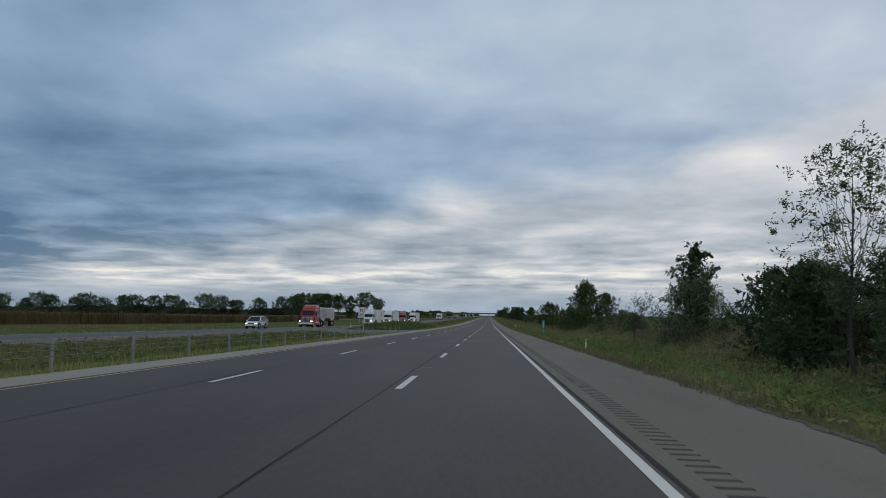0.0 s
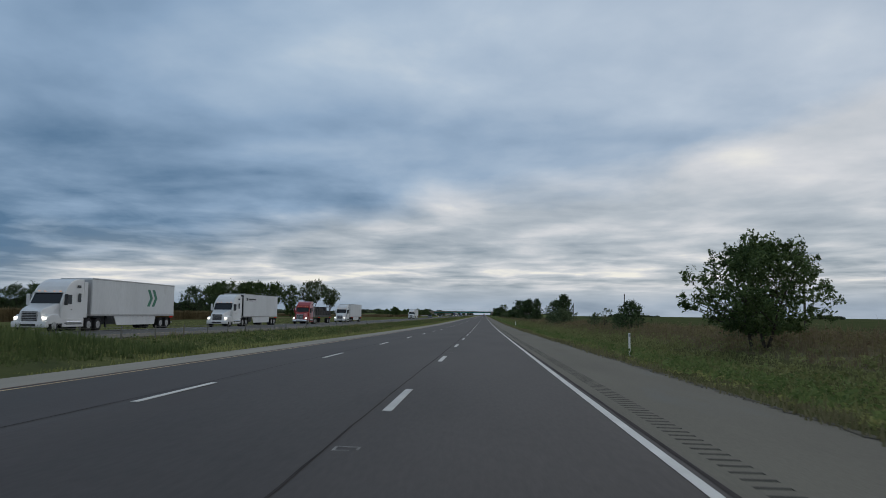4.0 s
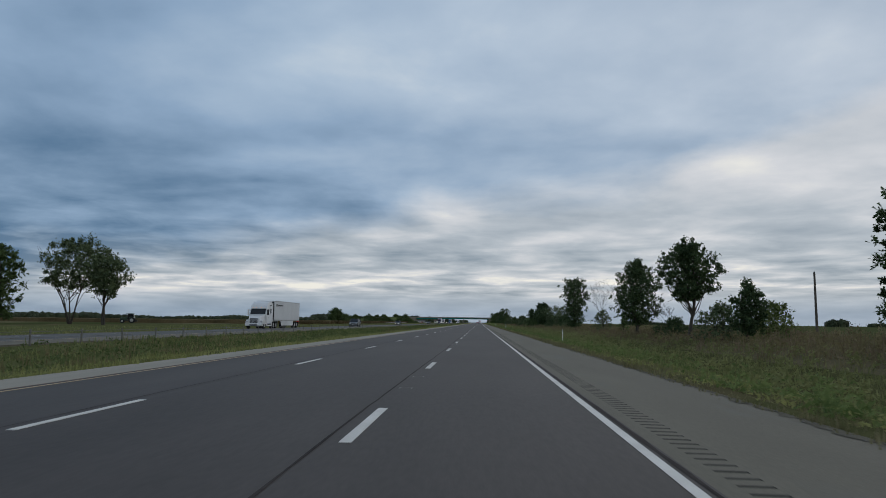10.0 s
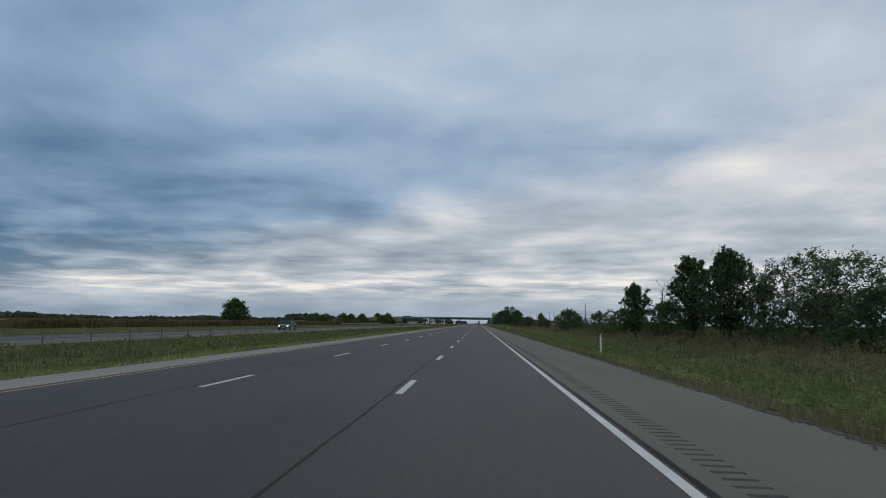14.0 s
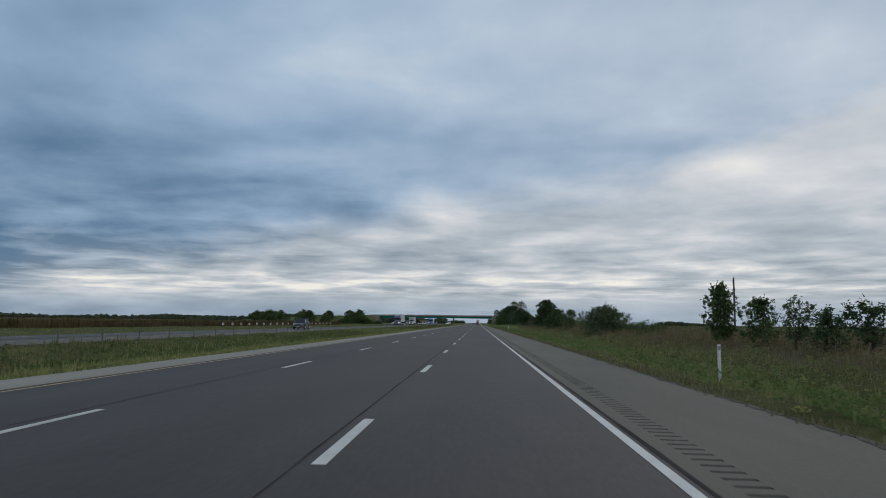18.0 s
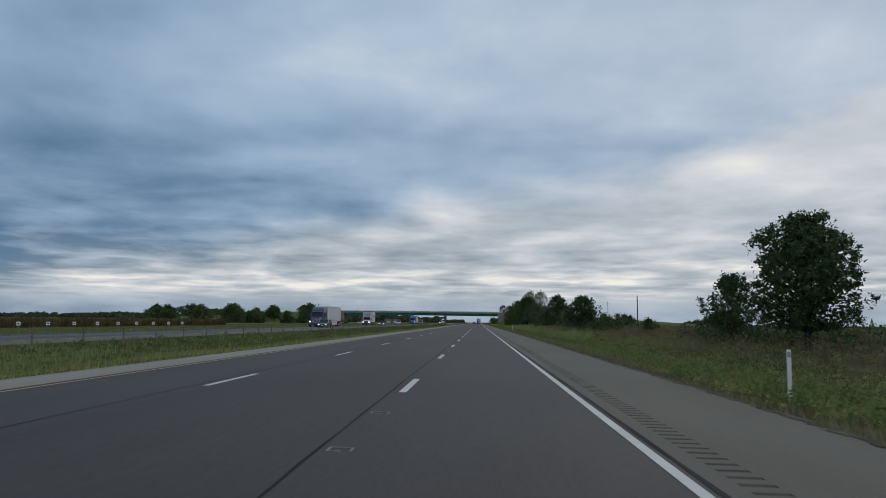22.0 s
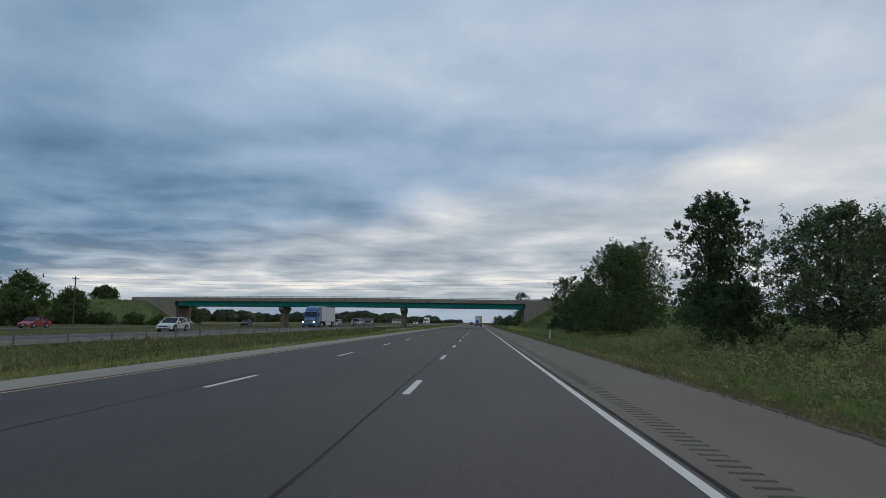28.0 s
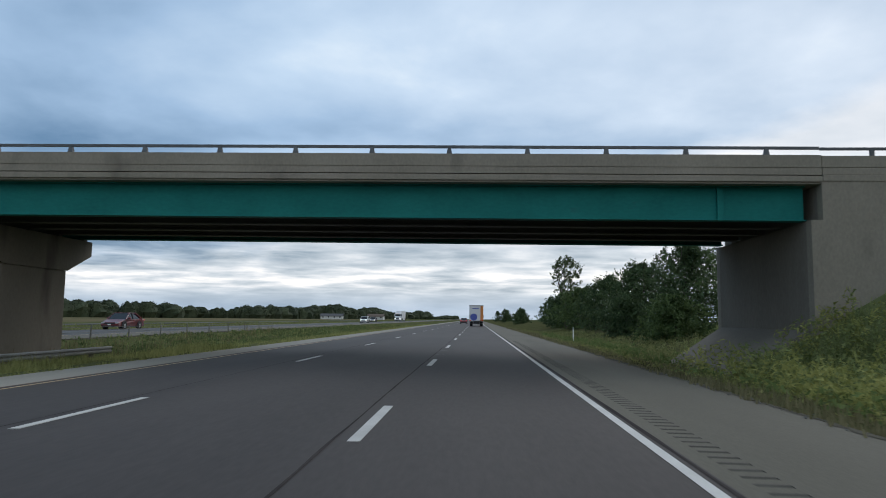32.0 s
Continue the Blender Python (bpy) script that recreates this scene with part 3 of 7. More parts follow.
                part("stiffener", boxed(x - 0.10, x + 0.10, gy_ + s * 0.01, gy_ + s * 0.11, 4.46 + z, 5.48 + z, 0.01), mat, g)
    # cross bracing
    for x in np.arange(-66, 11, 7.0):
        z = camber(x)
        part("cross_frame", boxed(x - 0.06, x + 0.06, y0 + 0.6, y1 - 0.6, 4.75 + z, 4.95 + z), STEEL_SHADE, b)
    # piers
    for px in (-15.95, -44.0):
        z = camber(px)
        top = 4.30 + z
        prof = [(-3.75, top - 0.62), (-3.75, top), (3.75, top), (3.75, top - 0.62), (2.0, top - 1.35), (-2.0, top - 1.35)]
        part("pier_cap", extrude_profile(prof, px - 0.52, px + 0.52, 0.03), PIER_SHADE_CONC, b, "hammerhead concrete pier cap")
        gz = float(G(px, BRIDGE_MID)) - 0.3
        part("pier_column", boxed(px - 0.45, px + 0.45, -2.0, 2.0, gz, top - 1.35, 0.05), PIER_SHADE_CONC, b, "stained concrete pier wall, darkened for the deck shade")
        for gy_ in np.linspace(y0 + 0.55, y1 - 0.55, 5):
            part("bearing", boxed(px - 0.2, px + 0.2, gy_ - 0.15, gy_ + 0.15, top, 4.42 + z, 0.01), STEEL_SHADE, b)
    # abutments with wing walls
    for s, xa in ((1, 11.45), (-1, -68.25)):
        z = camber(xa)
        part("abutment", boxed(min(xa, xa + s * 0.9), max(xa, xa + s * 0.9), y0 + 0.335, y1 - 0.335, -0.3, 4.38 + z, 0.02), PIER_SHADE_CONC, b, "bare concrete abutment face")
        part("backwall", boxed(min(xa + s * 0.36, xa + s * 0.9), max(xa + s * 0.36, xa + s * 0.9), y0 + 0.335, y1 - 0.335, 4.38 + z, 5.52 + z), PIER_SHADE_CONC, b)
        for ya, yb in ((y0 - 0.01, y0 + 0.33), (y1 - 0.33, y1 + 0.01)):
            bm = bmesh.new()
            pts = [(xa + s * 0.9, -0.3), (xa + s * 10.5, 3.5), (xa + s * 10.5, 5.62 + z), (xa + s * 0.36, 5.62 + z), (xa + s * 0.36, 4.40 + z), (xa + s * 0.0, 4.40 + z), (xa, -0.3)]
            ra = [bm.verts.new((x, ya - 0.015, zz)) for x, zz in pts]
            rb = [bm.verts.new((x, yb, zz)) for x, zz in pts]
            bm.faces.new(ra), bm.faces.new(rb[::-1])
            for i in range(len(pts)):
                j = (i + 1) % len(pts)
                bm.faces.new((ra[j], ra[i], rb[i], rb[j]))
            bmesh.ops.recalc_face_normals(bm, faces=bm.faces)
            part("wing_wall", bm, BRIDGE_CONC, b, "weathered concrete wing wall")
            x0, x1 = sorted((xa + s * 0.40, xa + s * 10.5))
            ym = (ya + yb) / 2
            e0, e1 = sorted((xa + s * 0.42, xa + s * 7.2))
            part("approach_rail", boxed(e0, e1, ym - 0.05, ym + 0.05, 6.61 + z, 6.69 + z, 0.01), RAIL_STEEL, b)
            for k in range(3):
                xp = xa + s * (2.0 + 2.465 * k)
                part("rail_post", boxed(xp - 0.06, xp + 0.06, ym - 0.05, ym + 0.05, 6.40 + z, 6.61 + z, 0.01), RAIL_STEEL, b)
            o = -1 if ya < 0 else 1
            part("approach_parapet", boxed(x0, x1, ya, yb, 6.03 + z, 6.40 + z, 0.012), BRIDGE_CONC, b, "stained upper parapet")
            part("approach_parapet", boxed(x0, x1, ya + 0.02, yb - 0.02, 6.005 + z, 6.035 + z), BRIDGE_CONC, b, "recessed groove")
            part("approach_parapet", boxed(x0, x1, ya - 0.001, yb + 0.001, 5.80 + z, 6.01 + z, 0.012), BRIDGE_CONC, b, "lower parapet foot")
            part("approach_lip", boxed(x0, x1, ya - (0.04 if o < 0 else 0), yb + (0.04 if o > 0 else 0), 5.60 + z, 5.79 + z, 0.012), BRIDGE_CONC, b, "drip-stained parapet lip")
    return b


overpass()

# concrete slope paving under the bridge end
bm = bmesh.new()
vs = [bm.verts.new(p) for p in ((9.0, BRIDGE_Y0 + 1.0, float(G(9.0, BRIDGE_MID)) + 0.06), (11.44, BRIDGE_Y0 + 0.3, 1.05), (11.44, BRIDGE_Y1 - 0.3, 1.05), (9.0, BRIDGE_Y1 - 1.0, float(G(9.0, BRIDGE_MID)) + 0.06))]
lo = [bm.verts.new((v.co.x, v.co.y, v.co.z - 0.25)) for v in vs]
bm.faces.new(vs)
for i in range(4):
    bm.faces.new((vs[i], lo[i], lo[(i + 1) % 4], vs[(i + 1) % 4]))
bmesh.ops.recalc_face_normals(bm, faces=bm.faces)
ob = part("slope_paving", bm, PIER_SHADE_CONC)
tagged(ob, "weathered concrete slope paving below the bridge end, in shade-darkened concrete", "paving", kind="structure")


# ---------------------------------------------------------------- trees
def tube_np(path, radii, n=6):
    """Verts and faces of a tapered tube along a path."""
    path = np.asarray(path, float)
    out = []
    for i, p in enumerate(path):
        d = path[min(i + 1, len(path) - 1)] - path[max(i - 1, 0)]
        d = d / (np.linalg.norm(d) + 1e-9)
        a = np.cross(d, (0.3, 0.9, 0.1) if abs(d[2]) > 0.6 else (0, 0, 1))
        a = a / np.linalg.norm(a)
        c = np.cross(d, a)
        t = np.arange(n) * 2 * math.pi / n
        out.append(p + radii[i] * (np.cos(t)[:, None] * a + np.sin(t)[:, None] * c))
    v = np.concatenate(out)
    f = []
    for i in range(len(path) - 1):
        for j in range(n):
            j2 = (j + 1) % n
            f.append((i * n + j, i * n + j2, (i + 1) * n + j2, (i + 1) * n + j))
    return v, np.array(f)


def leaves_np(centres, size, rs, flat=0.0):
    """Small pointed leaves round the given centres."""
    m = len(centres)
    d = rs.normal(size=(m, 3))
    d /= np.linalg.norm(d, axis=1)[:, None]
    e = np.cross(d, rs.normal(size=(m, 3)))
    e /= np.linalg.norm(e, axis=1)[:, None] + 1e-9
    s = np.reshape(size * (0.6 + 0.8 * rs.rand(m)), (m, 1))
    v = np.stack((centres - d * s * 0.75 + e * s * 0.36, centres - d * s * 0.75 - e * s * 0.36, centres + d * s), 1).reshape(-1, 3)
    return v, np.arange(m * 3).reshape(-1, 3)


# crown outline by height: (fraction of the height, radius as a fraction of half the width)
SHAPES = {
    "round": ((0.16, 0.35), (0.3, 0.85), (0.5, 1.0), (0.7, 0.9), (0.88, 0.6), (1.0, 0.15)),
    "tall": ((0.10, 0.55), (0.25, 0.8), (0.5, 1.0), (0.75, 0.95), (0.92, 0.6), (1.0, 0.15)),
    "bush": ((0.0, 0.85), (0.2, 1.0), (0.5, 0.95), (0.75, 0.7), (0.92, 0.4), (1.0, 0.1)),
    "cone": ((0.0, 0.75), (0.2, 1.0), (0.45, 0.75), (0.7, 0.42), (0.9, 0.2), (1.0, 0.04)),
    "column": ((0.08, 0.5), (0.2, 0.8), (0.35, 0.72), (0.5, 0.85), (0.7, 0.95), (0.85, 1.0), (0.95, 0.8), (1.0, 0.45)),
    "tiered": ((0.14, 0.5), (0.24, 0.9), (0.40, 1.0), (0.52, 0.68), (0.64, 0.85), (0.78, 0.92), (0.92, 0.7), (1.0, 0.2)),
    "high": ((0.42, 0.3), (0.52, 0.85), (0.68, 1.0), (0.84, 0.9), (0.94, 0.6), (1.0, 0.2)),
    "umbrella": ((0.46, 0.40), (0.54, 0.80), (0.66, 0.98), (0.82, 1.0), (0.93, 0.78), (1.0, 0.40)),
    "vase": ((0.25, 0.25), (0.45, 0.7), (0.7, 1.0), (0.88, 0.85), (1.0, 0.3)),
}


def tree(name, label, x, y, h, w, shape="round", leaf=LEAF_A, seed=0, leaves=4500, size=0.15, clumps=60, spread=0.42, bark=BARK, trunk=None, depth=None, group="", lean=0.0, hollow=0.45, sink=0.1, stems=1, fill=0.24, more=1.0, core=1.7, rise=0.35):
    rs = np.random.RandomState(seed * 7 + 13)
    clumps, leaves = int(clumps * 2.2), int(leaves * more)
    root = thing(name, label, "tree" if "shrub" not in name else "shrub", x, y, float(G(x, y)) - sink, group)
    prof = np.array(SHAPES[shape])
    lo, hi = prof[0, 0], prof[-1, 0]
    def lobe(ang, fz):
        """Uneven bulges and bays of the outline."""
        return 0.90 + 0.22 * np.sin(ang * 2 + seed) * np.sin(fz * 9 + seed * 1.7) + 0.17 * np.sin(ang * 4 + 2.1 * seed + fz * 13) + 0.08 * np.sin(ang * 7 + fz * 23 + seed)

    # clump centres inside the outline, more of them near its skin
    fz = lo + (hi - lo) * rs.rand(clumps) ** 0.85
    rad = np.interp(fz, prof[:, 0], prof[:, 1]) * w / 2
    ang = rs.rand(clumps) * 2 * math.pi
    rr = rad * lobe(ang, fz) * (hollow + (1 - hollow) * rs.rand(clumps) ** 0.5)
    ly = (depth or w) / w
    centres = np.stack((rr * np.cos(ang) + lean * fz * h, rr * np.sin(ang) * ly, fz * h * (0.90 + 0.07 * rs.rand(clumps))), -1)
    # wood
    V, F, off = [], [], 0
    r0 = trunk or max(0.05, 0.016 * h + 0.02)
    tops = []
    for st in range(stems):
        o = np.array((rs.normal(0, 0.12 * stems), rs.normal(0, 0.12 * stems), 0)) if stems > 1 else np.zeros(3)
        tip = np.array((lean * h * 0.9 + rs.normal(0, 0.05 * w) * (1 + stems), rs.normal(0, 0.05 * w) * (1 + stems), h * (0.93 - 0.1 * rs.rand() * (stems > 1))))
        ts = np.linspace(0, 1, 7)
        path = o + ts[:, None] ** np.array((1.2, 1.2, 1.0)) * (tip - o) + np.concatenate((np.zeros((1, 3)), rs.normal(0, 0.012 * h, (6, 3)) * (1, 1, 0)))
        tops.append(path)
        v, f = tube_np(path, r0 * (1 - 0.93 * ts ** 0.9) * np.where(ts == 0, 1.35, 1) / stems ** 0.4, 7)
        V.append(v), F.append(f + off)
        off += len(v)
    for c in centres[: min(clumps, 38)]:
        path0 = tops[rs.randint(len(tops))]
        zs = max(0.12 * h * (shape not in ("bush", "cone")), min(c[2] * (0.35 + 0.4 * rs.rand()), 0.85 * h))
        s = np.array([np.interp(zs, path0[:, 2], path0[:, a]) for a in range(3)])
        mid = (s + c) / 2 + (0, 0, -0.06 * np.linalg.norm(c - s)) + rs.normal(0, 0.03 * w, 3)
        rb = max(0.012, r0 * 0.34 * (1 - zs / h))
        v, f = tube_np([s, mid, c], (rb, rb * 0.65, rb * 0.22), 4)
        V.append(v), F.append(f + off)
        off += len(v)
    npart("trunk", np.concatenate(V), np.concatenate(F), bark, root, smooth=True)
    # leaves: along short sprays that leave each clump outwards and up, over a loose inner filling
    if leaves:
        cr = 0.86 * spread * (0.6 + 0.8 * rs.rand(clumps)) * max(0.65, w / 6) ** 0.6
        out = centres - np.stack((lean * fz * h, np.zeros(clumps), (0.5 * lo + 0.45 * hi) * h * np.ones(clumps)), -1)
        out /= np.linalg.norm(out, axis=1)[:, None] + 1e-6
        sprays = clumps * 7
        home = rs.randint(0, clumps, sprays)
        way = out[home] * 0.55 + rs.normal(0, 0.55, (sprays, 3)) + (0, 0, rise)
        way /= np.linalg.norm(way, axis=1)[:, None]
        reach = cr[home] * (0.6 + 0.9 * rs.rand(sprays) ** 1.5)
        own = rs.randint(0, sprays, leaves)
        u = rs.rand(leaves) ** 0.8
        pts = centres[home[own]] + way[own] * (u * reach[own])[:, None] + rs.normal(size=(leaves, 3)) * (0.20 * cr[home[own]] * (1.15 - 0.75 * u))[:, None]
        loose = rs.rand(leaves) < fill
        fz2 = lo + (hi - lo) * rs.rand(leaves) ** 0.9
        a2 = rs.rand(leaves) * 2 * math.pi
        r2 = np.interp(fz2, prof[:, 0], prof[:, 1]) * w / 2 * 0.76 * lobe(a2, fz2) * rs.rand(leaves) ** 0.6
        pts = np.where(loose[:, None], np.stack((r2 * np.cos(a2) + lean * fz2 * h, r2 * np.sin(a2) * ly, fz2 * h * 0.92), -1), pts)
        pts[:, 2] = np.maximum(pts[:, 2], 0.05)
        v, f = leaves_np(pts, np.where(loose, size * core, size), rs)
        npart("crown", v, f, leaf, root)
    return root


def twigs(name, label, x, y, h, w, seed, group=""):
    """A leafless tree: forked branches thinning out to twigs."""
    rs = np.random.RandomState(seed)
    root = thing(name, label, "tree", x, y, float(G(x, y)) - 0.1, group)
    V, F, off = [], [], 0
    stack = [(np.zeros(3), np.array((0, 0, 1.0)), h * 0.38, 0.036 * h / 4, 0)]
    while stack:
        p, d, L, r, lvl = stack.pop()
        e = p + d * L
        m = (p + e) / 2 + rs.normal(0, 0.04 * L, 3)
        v, f = tube_np([p, m, e], (r, r * 0.8, r * 0.62), 5 if lvl < 3 else 3)
        V.append(v), F.append(f + off)
        off += len(v)
        if lvl < 7:
            for _ in range(3 if lvl in (0, 1, 2) else 2):
                nd = d + rs.normal(0, 0.40, 3) * (1.15 * w / h, 0.95, 0.45)
                nd[2] = max(nd[2], 0.30)
                stack.append((e if rs.rand() < 0.6 else m, nd / np.linalg.norm(nd), L * (0.62 + 0.22 * rs.rand()), max(0.006, r * 0.58), lvl + 1))
    npart("crown", np.concatenate(V), np.concatenate(F), BARK_GREY, root, "bare grey branches")
    return root


HEDGE = "trees along the field fence"
BUSHY = "rounded green hedgerow shrub on the verge"
# name, label, x, y, height, width, shape, leaf, leaves, size
def T(label, x, y, h, w, shape, leaf, leaves=5000, size=0.15, **kw):
    T.n += 1
    shrub = shape == "bush" and h < 3.6
    if shape == "vase":
        kw.setdefault("fill", 0.05)
    label = label if len(label.split()) > 3 else label + " in the verge hedge"
    return tree("shrub" if shrub else "roadside_tree", label, x, y, h - 0.2, w * 0.99, shape, leaf, T.n, leaves, size * 0.82, more=1.18, group=HEDGE, **kw)


T.n = 0
# first hedgerow stretch
T("tall thin tree with sparse open leaves", 14.4, 24.5, 9.2, 5.0, "vase", LEAF_D, 5000, 0.09, clumps=60, trunk=0.075, spread=0.55, hollow=0.2)
T("thick dark hedge shrubs under a thin tree", 14.9, 29.0, 4.7, 4.6, "bush", LEAF_B, 8000, 0.13, clumps=90)
T("thick dark hedge shrubs", 14.8, 19.0, 4.4, 5.5, "bush", LEAF_B, 7000, 0.13, clumps=90)
T("thick dark hedge shrubs", 16.2, 36.0, 4.9, 5.2, "bush", LEAF_B, 6000, 0.13, clumps=80)
T("thick dark hedge shrubs", 14.6, 12.0, 4.5, 6.0, "bush", LEAF_B, 6000, 0.13, clumps=80)
T("thick dark hedge shrubs", 18.0, 27.5, 4.7, 5.4, "bush", LEAF_B, 8000, 0.12, clumps=90, fill=0.4)
T("thick dark hedge shrubs", 17.6, 32.5, 4.2, 5.0, "bush", LEAF_B, 7000, 0.12, clumps=80, fill=0.4)
T("narrow upright dark tree above a shrub", 17.6, 55.0, 8.1, 3.4, "tall", LEAF_B, 6500, 0.14, clumps=70)
T("spreading grey-green shrub with arching branches", 16.9, 53.2, 5.0, 8.2, "bush", LEAF_D, 9000, 0.11, clumps=100, spread=0.6, fill=0.08)
T("spreading grey-green shrub with arching branches", 18.4, 58.0, 4.7, 5.6, "bush", LEAF_D, 6500, 0.11, clumps=80, spread=0.6, fill=0.08)
twigs("bare_tree", "small leafless grey tree on the verge", 14.6, 63.5, 4.6, 4.0, 4, HEDGE)
T("low brushy shrub in the weeds", 22.0, 108.0, 3.2, 6.5, "bush", LEAF_D, 4000, 0.12, clumps=60)
T("low grey-green brush beside a bare tree", 18.0, 80.0, 2.5, 4.0, "bush", LEAF_D, 2600, 0.12, clumps=44)
T("low yellowish brush beside a bare tree", 19.6, 88.0, 2.7, 4.5, "bush", LEAF_C, 2800, 0.12, clumps=44)
T("low grey-green brush beside a bare tree", 21.2, 76.0, 2.5, 4.0, "bush", LEAF_D, 2400, 0.12, clumps=40)
T("low shrub in the weeds", 17.0, 98.0, 2.6, 3.4, "bush", LEAF_D, 2200, 0.12, clumps=40)
twigs("bare_tree", "small leafless grey tree on the verge", 19.5, 84.0, 4.2, 3.6, 9, HEDGE)
T("broad full green tree with a ragged outline", 18.6, 126.0, 9.1, 6.4, "round", LEAF_A, 13000, 0.15, clumps=150, trunk=0.16)
T("broad green tree beside a larger one", 22.5, 128.0, 6.9, 6.2, "bush", LEAF_A, 9000, 0.14, clumps=90)
T("dense shrub at the foot of a tree", 17.0, 121.5, 4.0, 5.5, "bush", LEAF_A, 5500, 0.13, clumps=70)
T("wide spreading green tree with low limbs", 17.4, 138.0, 4.5, 8.0, "bush", LEAF_A, 11000, 0.13, clumps=110)
T("rounded open-limbed green tree", 16.6, 176.5, 6.6, 8.6, "round", LEAF_A, 12500, 0.14, clumps=120, trunk=0.14, stems=3)
T(BUSHY, 19.5, 186.0, 3.2, 4.5, "bush", LEAF_D, 3000, 0.12, clumps=50)
T(BUSHY, 18.4, 220.5, 3.9, 4.4, "bush", LEAF_B, 4200, 0.12, clumps=60)
T("small light green shrub in the weeds", 18.6, 226.0, 2.5, 2.4, "bush", LEAF_D, 1400, 0.11, clumps=30)
T("small dark shrub in the weeds", 18.8, 230.5, 2.4, 2.6, "bush", LEAF_B, 1500, 0.11, clumps=30)
T("thin upright shrub with few leaves", 18.6, 239.0, 3.3, 2.4, "vase", LEAF_D, 420, 0.12, clumps=14, hollow=0.2, stems=3, fill=0.0)
T("low scrubby shrub in tall weeds", 18.6, 249.0, 2.6, 3.0, "bush", LEAF_D, 1200, 0.11, clumps=30)
T("rounded shrub beside a pointed tree", 18.7, 311.5, 6.1, 7.2, "bush", LEAF_B, 8000, 0.13, clumps=90)
T("pointed dark tree above a grey shrub", 19.2, 297.0, 7.2, 3.9, "tall", LEAF_B, 9500, 0.14, clumps=110)
T("wide grey-green shrub in front of a pointed tree", 18.4, 292.5, 3.8, 7.0, "bush", LEAF_D, 9000, 0.11, clumps=100)
T(BUSHY, 20.0, 332.0, 2.6, 4.4, "bush", LEAF_D, 2400, 0.12, clumps=40)
# group of tall cottonwood-like trees
T("tall narrow dark tree", 19.0, 375.2, 8.2, 3.3, "tall", LEAF_B, 7500, 0.15, clumps=85, trunk=0.16)
T("short rounded dark tree", 18.9, 393.5, 4.3, 2.6, "round", LEAF_B, 4200, 0.13, clumps=50)
T("low light green shrub beside a small tree", 21.8, 396.5, 2.9, 3.6, "bush", LEAF_C, 2600, 0.12, clumps=44)
T("tall dark tree with open lower trunk", 18.3, 404.5, 8.5, 5.0, "high", LEAF_B, 9000, 0.15, clumps=95, trunk=0.17)
T("tall dark tree with a full crown", 17.7, 420.8, 8.5, 5.4, "round", LEAF_B, 11000, 0.15, clumps=110, trunk=0.17)
T(BUSHY, 19.0, 399.0, 3.0, 4.6, "bush", LEAF_D, 3000, 0.12, clumps=50)
twigs("bare_tree", "leafless grey tree with fine twigs", 19.0, 449.5, 6.3, 5.5, 21, HEDGE)
T(BUSHY, 18.4, 446.0, 3.4, 3.0, "bush", LEAF_D, 2000, 0.12, clumps=36)
T("tall column of dark leaves", 17.9, 470.6, 9.7, 5.0, "column", LEAF_B, 12000, 0.15, clumps=120, trunk=0.17)
twigs("bare_tree", "leafless grey tree with fine twigs", 18.9, 413.7, 3.4, 2.8, 30, HEDGE)
T("low dark shrub", 19.2, 412.0, 2.0, 4.2, "bush", LEAF_B, 2600, 0.12, clumps=40)
T("small pointed green shrub", 18.9, 434.0, 2.6, 1.7, "cone", LEAF_A, 900, 0.11, clumps=24)
T(BUSHY, 19.0, 486.0, 2.2, 3.2, "bush", LEAF_D, 1800, 0.12, clumps=30)
T(BUSHY, 20.0, 505.0, 3.0, 4.0, "bush", LEAF_B, 2800, 0.12, clumps=40)
# mixed clump
T("grey-green open-crowned tree", 21.4, 528.5, 5.6, 8.6, "vase", LEAF_D, 9500, 0.12, clumps=110, stems=4, fill=0.15)
T("grey-green shrub between dark trees and an open tree", 19.8, 534.0, 4.4, 3.4, "bush", LEAF_D, 3600, 0.12, clumps=50)
T("dark shrub under an open tree", 19.8, 520.5, 3.2, 5.4, "bush", LEAF_B, 4800, 0.12, clumps=60)
T("dark shrub under an open tree", 22.6, 532.0, 3.4, 6.5, "bush", LEAF_B, 5200, 0.12, clumps=60)
T("light green shrubby tree", 19.8, 511.0, 3.8, 3.8, "vase", LEAF_D, 2600, 0.12, clumps=50, stems=3)
twigs("bare_tree", "grey half-bare tree among dark trees", 18.6, 553.0, 4.6, 4.0, 61, HEDGE)
T("dense dark round tree", 18.6, 537.0, 6.9, 4.8, "round", LEAF_B, 9500, 0.14, clumps=100)
T("dense dark round tree", 18.2, 544.0, 7.1, 4.2, "round", LEAF_B, 9000, 0.14, clumps=90)
T("short dark tree", 16.9, 558.5, 5.9, 3.4, "round", LEAF_B, 6000, 0.14, clumps=70)
T("low hedge shrub", 18.0, 551.0, 3.6, 5.0, "bush", LEAF_A, 5000, 0.13, clumps=60)
T("low hedge shrub", 18.0, 570.0, 3.4, 6.0, "bush", LEAF_A, 4200, 0.13, clumps=60)
T("grey-green rounded shrub", 18.5, 590.0, 3.2, 5.0, "bush", LEAF_D, 3200, 0.13, clumps=50)
T("low dark shrub", 17.6, 605.0, 2.9, 4.4, "bush", LEAF_B, 3000, 0.12, clumps=50)
T("grey-green rounded tree", 17.6, 616.3, 4.2, 6.2, "bush", LEAF_D, 7500, 0.14, clumps=90)
T("yellowing small open tree", 18.4, 640.0, 2.7, 2.7, "vase", LEAF_C, 1700, 0.13, clumps=40)
